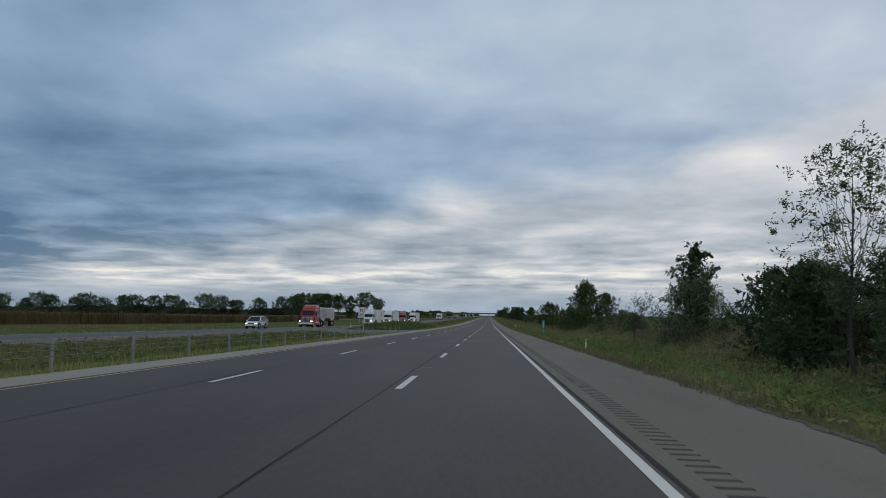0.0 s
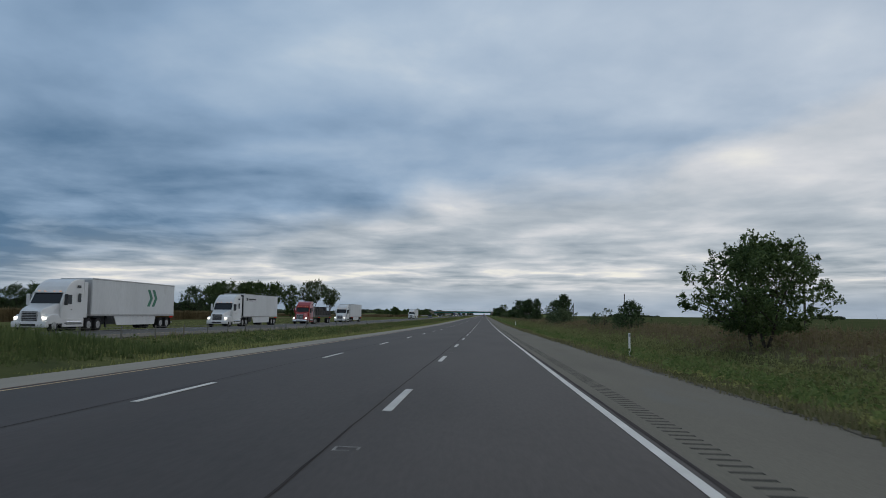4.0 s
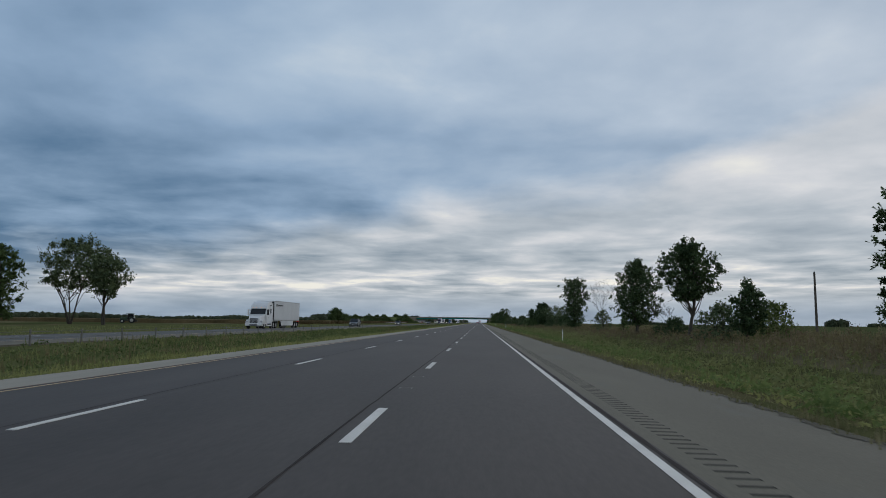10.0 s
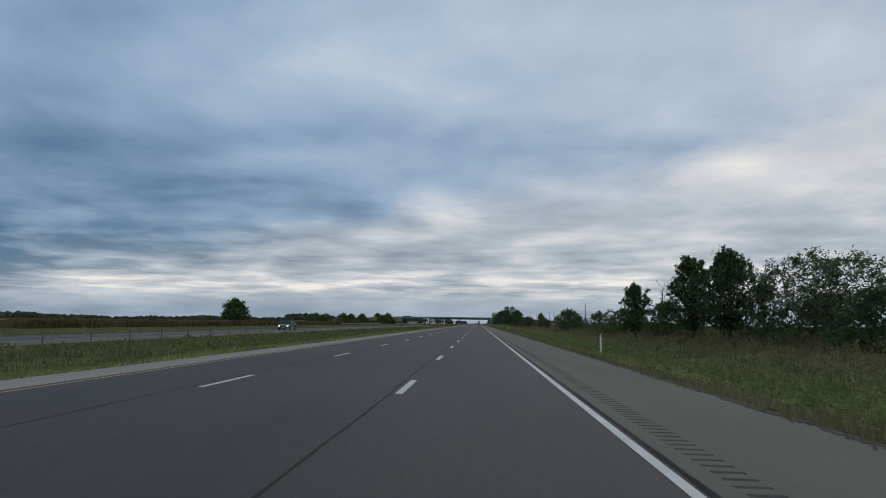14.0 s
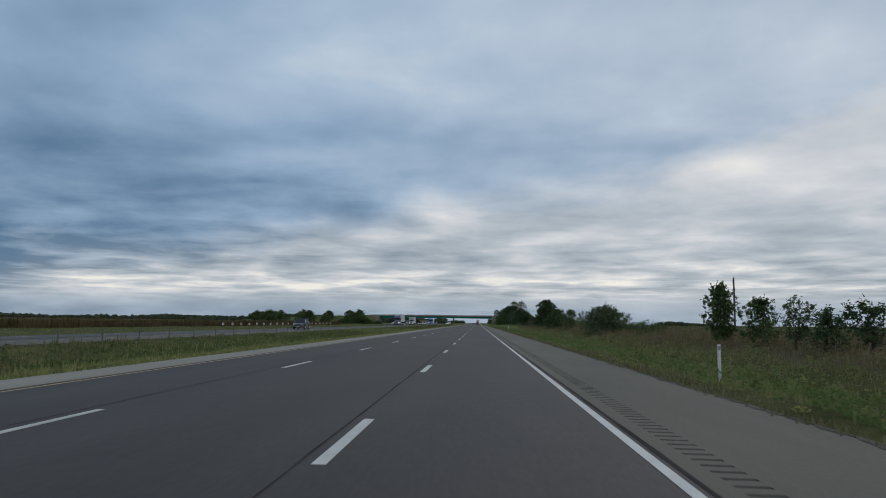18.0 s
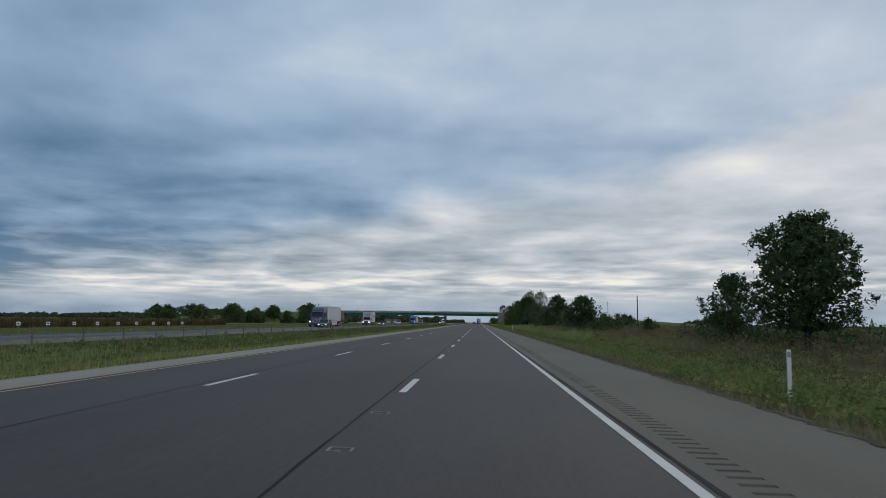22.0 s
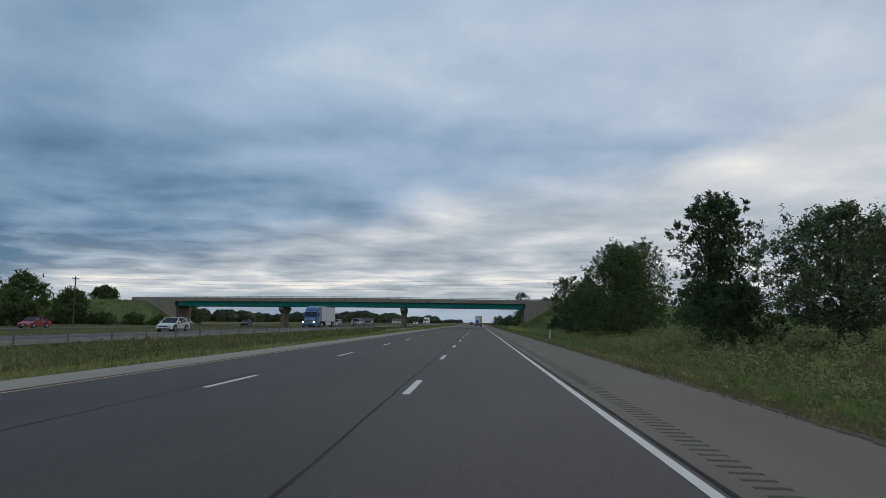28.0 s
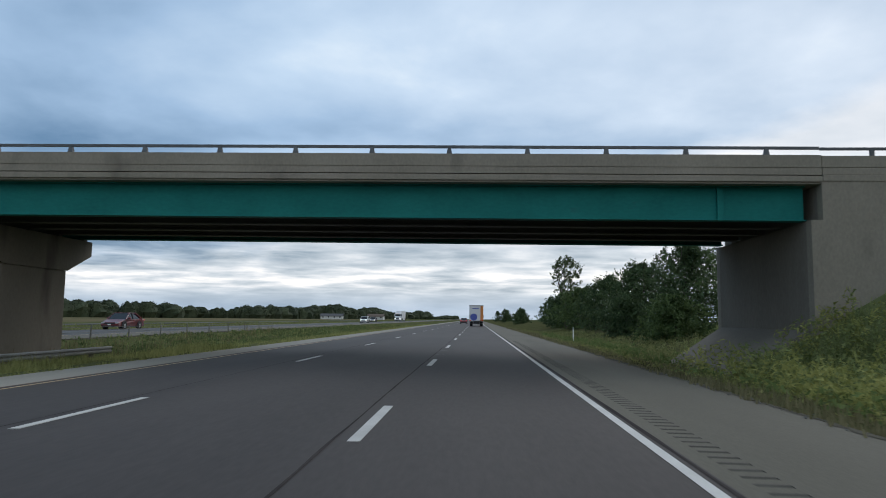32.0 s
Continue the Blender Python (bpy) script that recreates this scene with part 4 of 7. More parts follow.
T("low dark shrub", 18.4, 631.0, 1.8, 2.1, "bush", LEAF_B, 1600, 0.12, clumps=50)
T("small upright green tree", 17.8, 676.5, 4.5, 2.3, "tall", LEAF_A, 3800, 0.12, clumps=60)
T("small bushy green tree", 17.9, 670.0, 3.2, 2.3, "bush", LEAF_A, 2400, 0.11, clumps=44)
T("sparse leaning shrub", 17.8, 665.3, 3.0, 2.0, "vase", LEAF_D, 1300, 0.11, clumps=30, lean=0.08)
T("low dark shrub", 17.8, 661.8, 2.3, 2.1, "bush", LEAF_B, 1500, 0.11, clumps=30)
T("low loose shrub", 17.8, 658.4, 2.5, 2.3, "vase", LEAF_B, 1500, 0.11, clumps=34, stems=3)
T("low dark hedge shrub", 17.2, 716.5, 3.9, 7.4, "bush", LEAF_D, 8200, 0.13, clumps=100)
T("low dark hedge shrub", 18.2, 723.0, 3.2, 5.0, "bush", LEAF_A, 5000, 0.13, clumps=70)
T("sparse light green shrub", 18.4, 741.8, 3.5, 3.6, "vase", LEAF_C, 1700, 0.12, clumps=40)
T("grey upright shrub with bare twigs", 17.6, 753.6, 4.1, 3.4, "bush", LEAF_D, 3300, 0.12, clumps=50)
twigs("bare_tree", "small leafless shrub with dark twigs", 19.2, 735.0, 3.0, 2.6, 44, HEDGE)
T("broad low green tree", 17.9, 777.0, 4.5, 6.6, "bush", LEAF_A, 9500, 0.13, clumps=110)
T("large full dark green tree", 18.3, 805.0, 7.5, 6.6, "round", LEAF_B, 15000, 0.15, clumps=150, trunk=0.2)
T("dense shrub against a tree", 18.0, 815.0, 5.0, 4.4, "bush", LEAF_B, 5200, 0.13, clumps=70)
T("small open shrub in weeds", 18.4, 856.0, 2.6, 2.2, "vase", LEAF_D, 1400, 0.12, clumps=36)
T("low shrub", 19.0, 842.0, 2.0, 2.3, "bush", LEAF_D, 1600, 0.12, clumps=30)
T("low dark shrubs", 18.9, 868.0, 2.2, 4.0, "bush", LEAF_B, 4200, 0.13, clumps=60)
T("loose grey-green shrub beside a tree", 20.9, 880.0, 2.9, 3.6, "bush", LEAF_D, 3200, 0.12, clumps=44)
T("dense rounded dark tree", 18.4, 885.5, 6.0, 6.0, "tall", LEAF_B, 13000, 0.14, clumps=130)
T("light green open tree", 18.8, 905.7, 4.4, 3.6, "round", LEAF_C, 6500, 0.13, clumps=70, fill=0.04, stems=3, spread=0.5)
T("tall tree with visible trunk and full crown", 19.4, 931.6, 8.0, 5.0, "high", LEAF_B, 9000, 0.15, clumps=90, trunk=0.19)
T("dark shrubs at the foot of a tall tree", 18.4, 928.0, 3.8, 6.0, "bush", LEAF_B, 7000, 0.13, clumps=80)
T("dark pointed shrub", 18.2, 944.0, 4.6, 3.4, "cone", LEAF_B, 4200, 0.13, clumps=60)
T("small leafy tree", 19.1, 916.0, 4.1, 2.9, "round", LEAF_D, 3600, 0.13, clumps=50)
T("dark hedge shrub", 18.4, 956.0, 3.6, 6.0, "bush", LEAF_B, 5200, 0.13, clumps=70)
T("dark hedge shrub", 19.0, 968.0, 3.2, 6.0, "bush", LEAF_A, 4800, 0.13, clumps=60)
for x, y, h, w in ((22.0, 905.0, 3.2, 6.5), (21.0, 897.0, 2.8, 5.5), (23.0, 874.0, 2.6, 5.5), (23.5, 950.0, 3.4, 6.5), (22.5, 936.0, 3.2, 6.0), (22.0, 828.0, 2.4, 4.5)):
    T("low dark filler shrub", x, y, h, w, "bush", LEAF_B, 4200, 0.14, clumps=60)
# grove before the bridge
T("large loose green tree in a grove", 21.0, 1014.5, 8.1, 10.0, "round", LEAF_D, 17000, 0.15, clumps=120, trunk=0.2, fill=0.06, spread=0.6)
T("large loose green tree in a grove", 25.0, 1020.0, 7.2, 8.0, "round", LEAF_D, 14000, 0.15, clumps=110, trunk=0.2, fill=0.06, spread=0.6)
T("tall dark tree with a crown in two tiers", 18.7, 1027.5, 11.5, 6.8, "tiered", LEAF_B, 15000, 0.16, clumps=110, trunk=0.24)
T("dark undergrowth shrub", 19.0, 1024.0, 4.4, 7.0, "bush", LEAF_B, 8000, 0.14, clumps=90)
T("broad domed dark green tree", 17.7, 1057.5, 10.7, 14.6, "bush", LEAF_A, 26000, 0.15, clumps=210, trunk=0.22)
T("broad domed dark green tree", 20.5, 1069.0, 9.0, 9.0, "bush", LEAF_B, 15000, 0.15, clumps=150, trunk=0.2)
T("green hedge tree beside the grove", 25.2, 1050.0, 5.0, 7.0, "bush", LEAF_B, 8000, 0.14, clumps=90)
T("green hedge tree beside the grove", 29.0, 1062.0, 6.4, 8.5, "bush", LEAF_B, 9000, 0.15, clumps=100)
T("green tree behind the grove", 33.0, 1078.0, 8.0, 9.0, "round", LEAF_A, 8000, 0.16, clumps=90)
T("tall dark tree behind the grove", 22.6, 1078.5, 13.0, 6.4, "tall", LEAF_B, 13000, 0.15, clumps=120, trunk=0.22, fill=0.3)
T("green tree behind the grove", 25.0, 1092.0, 13.4, 10.0, "bush", LEAF_B, 16000, 0.15, clumps=120, fill=0.4)
T("green tree behind the grove", 30.0, 1100.0, 17.0, 10.0, "tall", LEAF_A, 12000, 0.16, clumps=90)
T("dense green tree by the embankment", 16.0, 1077.5, 7.6, 7.6, "cone", LEAF_B, 12000, 0.14, clumps=120, fill=0.4)
T("dense green tree by the embankment", 18.4, 1088.0, 9.2, 7.6, "bush", LEAF_B, 14000, 0.14, clumps=130, fill=0.4)
T("yellow-green shrubby tree on the bank", 21.5, 1102.0, 6.2, 6.5, "bush", LEAF_BRIGHT, 9000, 0.14, clumps=100)
T("loose upright green shrubby tree", 15.8, 1094.6, 9.8, 6.4, "tall", LEAF_B, 9000, 0.13, clumps=100)
T("tall green tree on the bank", 25.5, 1104.0, 17.0, 9.0, "tall", LEAF_A, 15000, 0.14, clumps=110)
T("low dark shrub at the foot of the bank", 14.8, 1100.5, 2.7, 4.2, "bush", LEAF_B, 4200, 0.12, clumps=50, fill=0.4)
T("dark shrub on the bank", 19.5, 1096.0, 5.6, 6.0, "bush", LEAF_B, 8000, 0.13, clumps=70, fill=0.4)
T("loose yellow-green tree on the bank slope", 22.0, 1130.5, 5.2, 5.0, "bush", LEAF_BRIGHT, 8000, 0.14, clumps=80, fill=0.12, spread=0.5)
T("tall loose green tree on the bank slope", 24.0, 1120.0, 9.6, 7.5, "round", LEAF_D, 11000, 0.14, clumps=100, fill=0.12, spread=0.55)
T("dark shrub on the bank slope", 22.8, 1122.5, 4.2, 4.6, "bush", LEAF_B, 5000, 0.13, clumps=60)
T("dark shrub on the bank slope", 23.0, 1114.0, 4.6, 6.0, "bush", LEAF_B, 8000, 0.13, clumps=80)
T("green tree on the bank slope", 25.6, 1131.0, 7.4, 6.0, "round", LEAF_BRIGHT, 9000, 0.14, clumps=80, fill=0.10, spread=0.55)
T("loose yellow-green small tree on the bank", 23.6, 1129.0, 6.2, 4.2, "round", LEAF_BRIGHT, 5500, 0.13, clumps=60, fill=0.08, stems=3)
T("distant tree on top of the bank", 33.0, 1131.0, 4.0, 5.0, "bush", LEAF_A, 4000, 0.14, clumps=50)
# beyond the bridge
T("thin tall tree with sparse high leaves", 17.5, 1244.0, 13.4, 7.0, "high", LEAF_D, 3120, 0.25, clumps=50, hollow=0.2, fill=0.04, spread=0.6)
T("dense dark tree beyond the bridge", 20.5, 1179.0, 8.8, 10.0, "bush", LEAF_B, 7800, 0.20, clumps=110, fill=0.4)
T("dense dark tree beyond the bridge", 21.5, 1165.0, 8.8, 9.0, "bush", LEAF_A, 7200, 0.20, clumps=100, fill=0.4)
T("dense dark shrub beyond the bridge", 16.5, 1170.0, 3.8, 6.5, "bush", LEAF_A, 4200, 0.18, clumps=80, fill=0.4)
T("dense dark shrub beyond the bridge", 16.0, 1184.0, 4.4, 7.0, "bush", LEAF_B, 4200, 0.19, clumps=80, fill=0.4)
T("dense dark tree beyond the bridge", 19.5, 1194.0, 8.2, 11.0, "bush", LEAF_B, 7200, 0.21, clumps=100, fill=0.4)
T("dense dark tree beyond the bridge", 18.4, 1209.0, 7.4, 11.0, "bush", LEAF_B, 6600, 0.22, clumps=90, fill=0.4)
T("dense dark tree beyond the bridge", 17.6, 1226.0, 6.8, 11.0, "bush", LEAF_A, 6000, 0.24, clumps=90, fill=0.4)
T("dense dark tree beyond the bridge", 18.0, 1248.0, 6.6, 11.0, "bush", LEAF_B, 5400, 0.25, clumps=80, fill=0.4)
for i in range(9):
    yy = 1270 + 42 * i
    T("distant roadside tree", 19 + 3 * math.sin(i * 2.1), yy, 5.5 + 2.0 * math.sin(i * 1.7), 7.0, "bush", LEAF_B, 2200, 0.3, clumps=40, spread=0.6)

# windrow and yard trees across the motorway
WIND = "tall farmstead windbreak trees"
def W(x, y, h, w, shape="high", leaf=LEAF_A, leaves=5200, label="tall farmstead tree with a high open crown", **kw):
    T.n += 1
    return tree("farmstead_tree", label, x, y, h, w, shape, leaf, T.n, int(leaves * 1.25), 0.33, clumps=70, spread=0.85, trunk=0.32, group=WIND, stems=kw.pop("stems", 2), hollow=0.35, fill=0.10, core=1.4, rise=0.1, **kw)


W(-85.5, 495.0, 18.6, 15.5, "umbrella", LEAF_D, 7000, stems=4)
W(-75.0, 488.0, 14.6, 8.8, "umbrella", LEAF_D, 4400)
W(-93.0, 482.0, 16.0, 8.0, "tall", label="slim tall farmstead tree leafy to the ground")
W(-101.0, 480.0, 16.8, 12.5, "umbrella", leaves=7500)
W(-110.5, 478.0, 17.4, 15.0, "umbrella", leaves=9000, stems=4)
W(-118.0, 486.0, 17.2, 15.0, "round", LEAF_B, 8000)
W(-124.0, 474.0, 17.0, 16.0, "umbrella", leaves=9000, stems=3)
W(-131.0, 482.0, 15.4, 15.0, "high", leaves=7500)
W(-138.0, 472.0, 14.6, 14.0, "round", LEAF_B)
W(-152.0, 468.0, 13.5, 13.0, "round", LEAF_B)
W(-112.5, 455.0, 8.2, 9.0, "bush", LEAF_B, 7000, label="dense dark yard tree beside the house")
W(-120.0, 453.0, 8.8, 12.0, "bush", LEAF_B, 7000, label="dense dark yard tree beside the house")
W(-168.0, 468.0, 12.0, 12.0, "high", LEAF_B)
for i in range(15):
    W(-178.0 - 11.5 * i, 466.0 + 6 * math.sin(i * 2.3), (14.5, 15.5, 12.0, 15.5, 13.8)[i % 5] + 0.8 * math.sin(i * 1.9), (16.0, 18.0, 13.0, 18.0)[i % 4], ("umbrella", "high", "bush", "umbrella", "round")[i % 5], LEAF_B, 5200, "distant farmstead windbreak tree")
W(-67.0, 684.6, 7.4, 7.8, "round", LEAF_A, label="lone rounded field tree")

# yard and bank trees near the bridge
for x, y, h, w, s in ((-146, 1127, 8.5, 13, "high"), (-101, 1058, 7.5, 10, "bush"), (-92, 1064, 6.0, 8, "bush"), (-118, 1112, 9.0, 14, "bush"), (-130, 1100, 8.0, 14, "bush"), (-110, 1085, 6.5, 10, "bush"),
                      (-88, 1046, 5.0, 7, "bush"), (-76, 1092, 9.0, 9, "round"), (-72, 1084, 5.5, 8, "bush"), (-85, 1122, 7.5, 9, "bush"), (-93, 1150, 6.2, 7, "round"), (-120, 1040, 6.5, 10, "round"), (-135, 1065, 7, 12, "bush"), (-80, 1068, 5, 7, "cone"), (-104, 1130, 6, 8, "bush"), (-84, 1180, 6, 10, "bush")):
    W(x, y, h, w, s, LEAF_A, 4600, "green tree by the slip road", stems=1)
for x, y, h, w in ((-69.0, 1129.0, 2.4, 4.5), (-73.5, 1126.5, 2.8, 6.0), (-79.0, 1124.0, 3.0, 7.0), (-87.0, 1119.5, 3.2, 7.0), (-66.5, 1124.5, 2.0, 4.0), (-94.0, 1125.0, 2.8, 6.0)):
    T("lush green shrub on the far bridge bank", x, y, h, w, "bush", LEAF_A, 3600, 0.2, clumps=50, fill=0.4)


# ---------------------------------------------------------------- far woods
def woods(name, label, line_pts, height, width, n, seed, size):
    rs = np.random.RandomState(seed)
    pts = np.array(line_pts, float)
    seg = np.concatenate(([0], np.cumsum(np.linalg.norm(np.diff(pts, axis=0), axis=1))))
    # rounded crowns side by side
    m = max(8, int(seg[-1] / (0.27 * height)))
    at = (np.arange(m) + rs.rand(m)) / m * seg[-1]
    tall = height * (0.60 + 0.15 * np.sin(at / 61.0 + seed) + 0.08 * np.sin(at / 17.0) + 0.20 * rs.rand(m))
    wide = tall * (0.50 + 0.55 * rs.rand(m))
    ox, oy = rs.normal(0, width * 0.5, m), rs.normal(0, width * 0.5, m)
    mx, my = np.interp(at, seg, pts[:, 0]) + ox, np.interp(at, seg, pts[:, 1]) + oy
    # lumpy crown bodies that stand on the ground
    seg_n, ring_n = 9, 5
    al = np.linspace(0, 2 * math.pi, seg_n, endpoint=False)
    up = np.array((0.0, 0.35, 0.62, 0.84, 0.97))
    rad = np.array((0.86, 1.0, 0.86, 0.58, 0.16)) * 0.80
    bump = 0.70 + 0.55 * rs.rand(m, ring_n, seg_n)
    bx = mx[:, None, None] + wide[:, None, None] * rad[None, :, None] * bump * np.cos(al)[None, None, :]
    by = my[:, None, None] + wide[:, None, None] * rad[None, :, None] * bump * np.sin(al)[None, None, :]
    bz = G(mx, my)[:, None, None] + tall[:, None, None] * (up[None, :, None] * (0.94 + 0.05 * bump)) + 0 * bx
    cv = np.stack((bx, by, bz), -1).reshape(-1, 3)
    q = np.arange(ring_n * seg_n).reshape(ring_n, seg_n)
    nx = np.roll(q, -1, 1)
    quads = np.stack((q[:-1], nx[:-1], nx[1:], q[1:]), -1).reshape(-1, 4)
    tris = np.concatenate((quads[:, [0, 1, 2]], quads[:, [0, 2, 3]]))
    cf = ((np.arange(m) * ring_n * seg_n)[:, None, None] + tris[None]).reshape(-1, 3)
    # a shell of leaves over them
    k = rs.randint(0, m, n)
    a = rs.rand(n) * 2 * math.pi
    hz = rs.rand(n) ** 0.7
    r = np.interp(hz, (0, 0.35, 0.62, 0.84, 1.0), (0.86, 1.0, 0.86, 0.58, 0.1)) * (0.70 + 0.30 * rs.rand(n))
    px = mx[k] + r * wide[k] * np.cos(a)
    py = my[k] + r * wide[k] * np.sin(a)
    c = np.stack((px, py, G(px, py) + hz * tall[k]), -1)
    v, f = leaves_np(c, size, rs)
    v, f = np.concatenate((cv, v)), np.concatenate((cf, f + len(cv)))
    ob = npart(name, v, f, LEAF_FAR)
    return tagged(ob, label, "trees", kind="stuff")


woods("far_woods", "low dark belt of woods along the horizon", [(-900, 300), (-620, 1100), (-520, 1500), (-330, 1900), (-150, 2350), (-40, 2700)], 10.8, 5, 30000, 3, 1.0)
woods("windbreak_undergrowth", "dense shrubs under the farmstead windbreak", [(-112, 478), (-160, 474), (-240, 468), (-370, 462)], 8.5, 2.5, 16000, 12, 0.5)
woods("far_woods", "tree line beyond the bridge across a field", [(-250, 1420), (-170, 1600), (-110, 1800), (-70, 2100)], 13.5, 6, 66000, 8, 0.6)
woods("far_woods", "low tree line along the far edge of a field", [(-420, 1120), (-340, 1190), (-290, 1300), (-250, 1420)], 7.0, 4, 24000, 9, 0.6)
for k, (x, y, L, h) in enumerate(((447, 1262, 26, 13), (640, 1500, 60, 10), (300, 1750, 40, 9), (820, 1180, 70, 10), (520, 980, 16, 8), (980, 1650, 120, 11), (420, 2050, 90, 9), (760, 700, 50, 10), (900, 420, 80, 11), (180, 2300, 60, 9), (560, 640, 14, 7), (690, 1010, 24, 8))):
    woods("far_grove", "small distant grove of trees beyond the field", [(x - L / 2, y), (x + L / 2, y + 0.2 * L)], h, 3, 700, 60 + k, 1.3)
woods("far_woods", "distant wooded horizon over the fields", [(-1500, -300), (-1200, 300), (-900, 500)], 11, 10, 5000, 6, 3.2)



# ---------------------------------------------------------------- roadside furniture
POST_OLD = material("weathered_post_steel", (0.10, 0.095, 0.085), (0.19, 0.18, 0.16), 2.0, rough=0.8, metal=0.1, grain=20)
POST_PALE = material("dull_galvanised_post", (0.17, 0.17, 0.155), (0.27, 0.27, 0.25), 2.0, rough=0.75, metal=0.1, grain=20)


def cable_fence(x, y0, y1, step, label, h=0.86):
    f = thing("cable_barrier", label, "barrier", x, y0, 0)
    ys = np.arange(y0, y1, step)
    rs = np.random.RandomState(int(y0) + 500)
    bm = boxed(-0.032, 0.032, -0.05, 0.05, -0.3, h, 0.008)
    me = bpy.data.meshes.new("barrier_post")
    bm.to_mesh(me)
    bm.free()
    me.materials.append(POST_PALE if x > -15 else POST_OLD)
    for y in ys:
        ob = new("barrier_post", me)
        ob.matrix_basis = pose(0, y - y0, float(G(x, y)), rs.normal(0, 1.5), rs.normal(0, 1.5), 0)
        ob.parent = f
    fine_y = np.concatenate((np.arange(y0, y1, 10.0), [ys[-1]]))
    for k, zz in enumerate((0.42, 0.58, 0.74)):
        path = np.stack((np.full(len(fine_y), 0.035), fine_y - y0, G(np.full(len(fine_y), x), fine_y) + zz), -1)
        v, fc = tube_np(path, np.full(len(path), 0.011), 4)
        npart("cable", v, fc, POST_OLD, f, "thin steel cable")
    return f


cable_fence(-9.75, -22.0, 94.0, 4.3, "three-strand cable barrier on steel posts along the median")
cable_fence(-22.35, 172.0, 1200.0, 4.9, "three-strand cable barrier beside the oncoming lanes")


def delineator(x, y, h=1.12, mat=WHITE_PLASTIC, label="slim white reflector post in the verge grass"):
    d = thing("delineator_post", label, "post", x, y, None, "verge reflector posts")
    part("post", boxed(-0.045, 0.045, -0.012, 0.012, -0.25, h, 0.006), mat, d)
    part("reflector", boxed(-0.038, 0.038, -0.020, -0.011, h - 0.16, h - 0.05, 0.004), GALV, d, "pale reflector plate")
    return d


delineator(7.2, 40.0, 0.62)
for y in (169.5, 288.0, 403.4, 526.0, 647.4, 782.8, 907.0, 1042.5, 1164.0):
    delineator(8.0, y)
YELLOW_POST = material("yellow_post_plastic", (0.55, 0.36, 0.05), (0.70, 0.48, 0.08), 2, rough=0.6)
for x, y, m in ((-19.2, 117.0, YELLOW_POST), (-23.5, 128.0, WHITE_PLASTIC), (-26.0 + 3.6, 96.0, YELLOW_POST)):
    delineator(x, y, 0.95, m, "short reflector post beside the median crossover")

GALV_OLD = material("weathered_rail_steel", (0.20, 0.20, 0.19), (0.30, 0.30, 0.285), 1.5, rough=0.75, metal=0.2, grain=20)
# guard rail in front of the pier
gr = thing("guard_rail", "weathered steel guard rail in front of the bridge pier", "guard rail", -13.0, 1085.0, 0)
ys = np.arange(0, 57.0, 1.9)
for y in ys:
    part("rail_post", boxed(-0.11, 0.0, y - 0.08, y + 0.08, float(G(-13.0, 1085 + y)) - 0.3, 0.10, 0.01), POLE_WOOD, gr)
prof = [(0.0, -0.155), (0.05, -0.11), (0.05, -0.05), (0.0, -0.02), (0.0, 0.02), (0.05, 0.05), (0.05, 0.11), (0.0, 0.155)]
yy = np.array([-0.3, 28.0, 56.4])
v = np.stack([np.stack((np.full(3, px_ + 0.02), yy, np.full(3, pz_ * 0.8 - 0.03)), -1) for px_, pz_ in prof], 1).reshape(-1, 3)
f_ = np.array([(i * 8 + a, i * 8 + a + 1, (i + 1) * 8 + a + 1, (i + 1) * 8 + a) for i in range(2) for a in range(7)])
npart("rail_beam", v, f_, GALV_OLD, gr, "corrugated steel beam")

# median crossover
cr_y = np.array([100.0, 103.0, 110.0, 113.0])
cr_x = np.linspace(-22.8, -9.2, 9)
rise = np.array([0.0, 1.0, 1.0, 0.0])
flat = np.interp(cr_x, (-22.8, -9.2), (float(section(-22.8)), float(section(-9.2))))
flare = 7.0 * (np.abs(cr_x + 16) / 6.8) ** 4
cv = []
for j, y in enumerate(cr_y):
    for i, x in enumerate(cr_x):
        yv = y + (flare[i] if j >= 2 else -flare[i] * 0.5)
        cv.append((x, yv, float(grade(yv)) + (flat[i] - 0.012 if rise[j] else float(section(x)) - 0.05)))
ci = np.arange(36).reshape(4, 9)
ob = npart("crossover_path", cv, np.stack((ci[:-1, :-1], ci[:-1, 1:], ci[1:, 1:], ci[1:, :-1]), -1).reshape(-1, 4), GRAVEL)
tagged(ob, "worn grey paved crossover through the median", "road", kind="structure")

# gravel edge along the right shoulder
EDGE_SOIL = material("crumbled_edge_soil", (0.046, 0.041, 0.029), (0.105, 0.094, 0.068), 1.1, rough=0.95, grain=14, bump=0.6)
edge_y = np.arange(-30, 1300, 0.30)
gv, gf2 = strip((6.13, 6.28, 6.46), edge_y, 0.006)
gv = gv.reshape(-1, 3, 3)
creep = 0.05 * np.sin(edge_y / 9.0) * np.sin(edge_y / 23.0) + 0.03 * np.sin(edge_y / 2.3 + np.sin(edge_y / 5.1))
gv[:, 0, 0] += creep + np.random.RandomState(3).normal(0, 0.055, len(gv))
gv[:, 0, 2] = section(gv[:, 0, 0]) + grade(edge_y) + 0.004
gv[:, 2, 2] -= 0.02
ob = npart("gravel_edge", gv.reshape(-1, 3), gf2, EDGE_SOIL)
tagged(ob, "crumbled gravel edge beside the shoulder", "gravel", kind="structure")
rs = np.random.RandomState(77)
n = 5000
gx_, gy2 = 6.05 + np.abs(rs.normal(0, 0.18, n)), rs.uniform(0, 1180, n)
r_ = 0.010 + 0.022 * rs.rand(n) ** 2
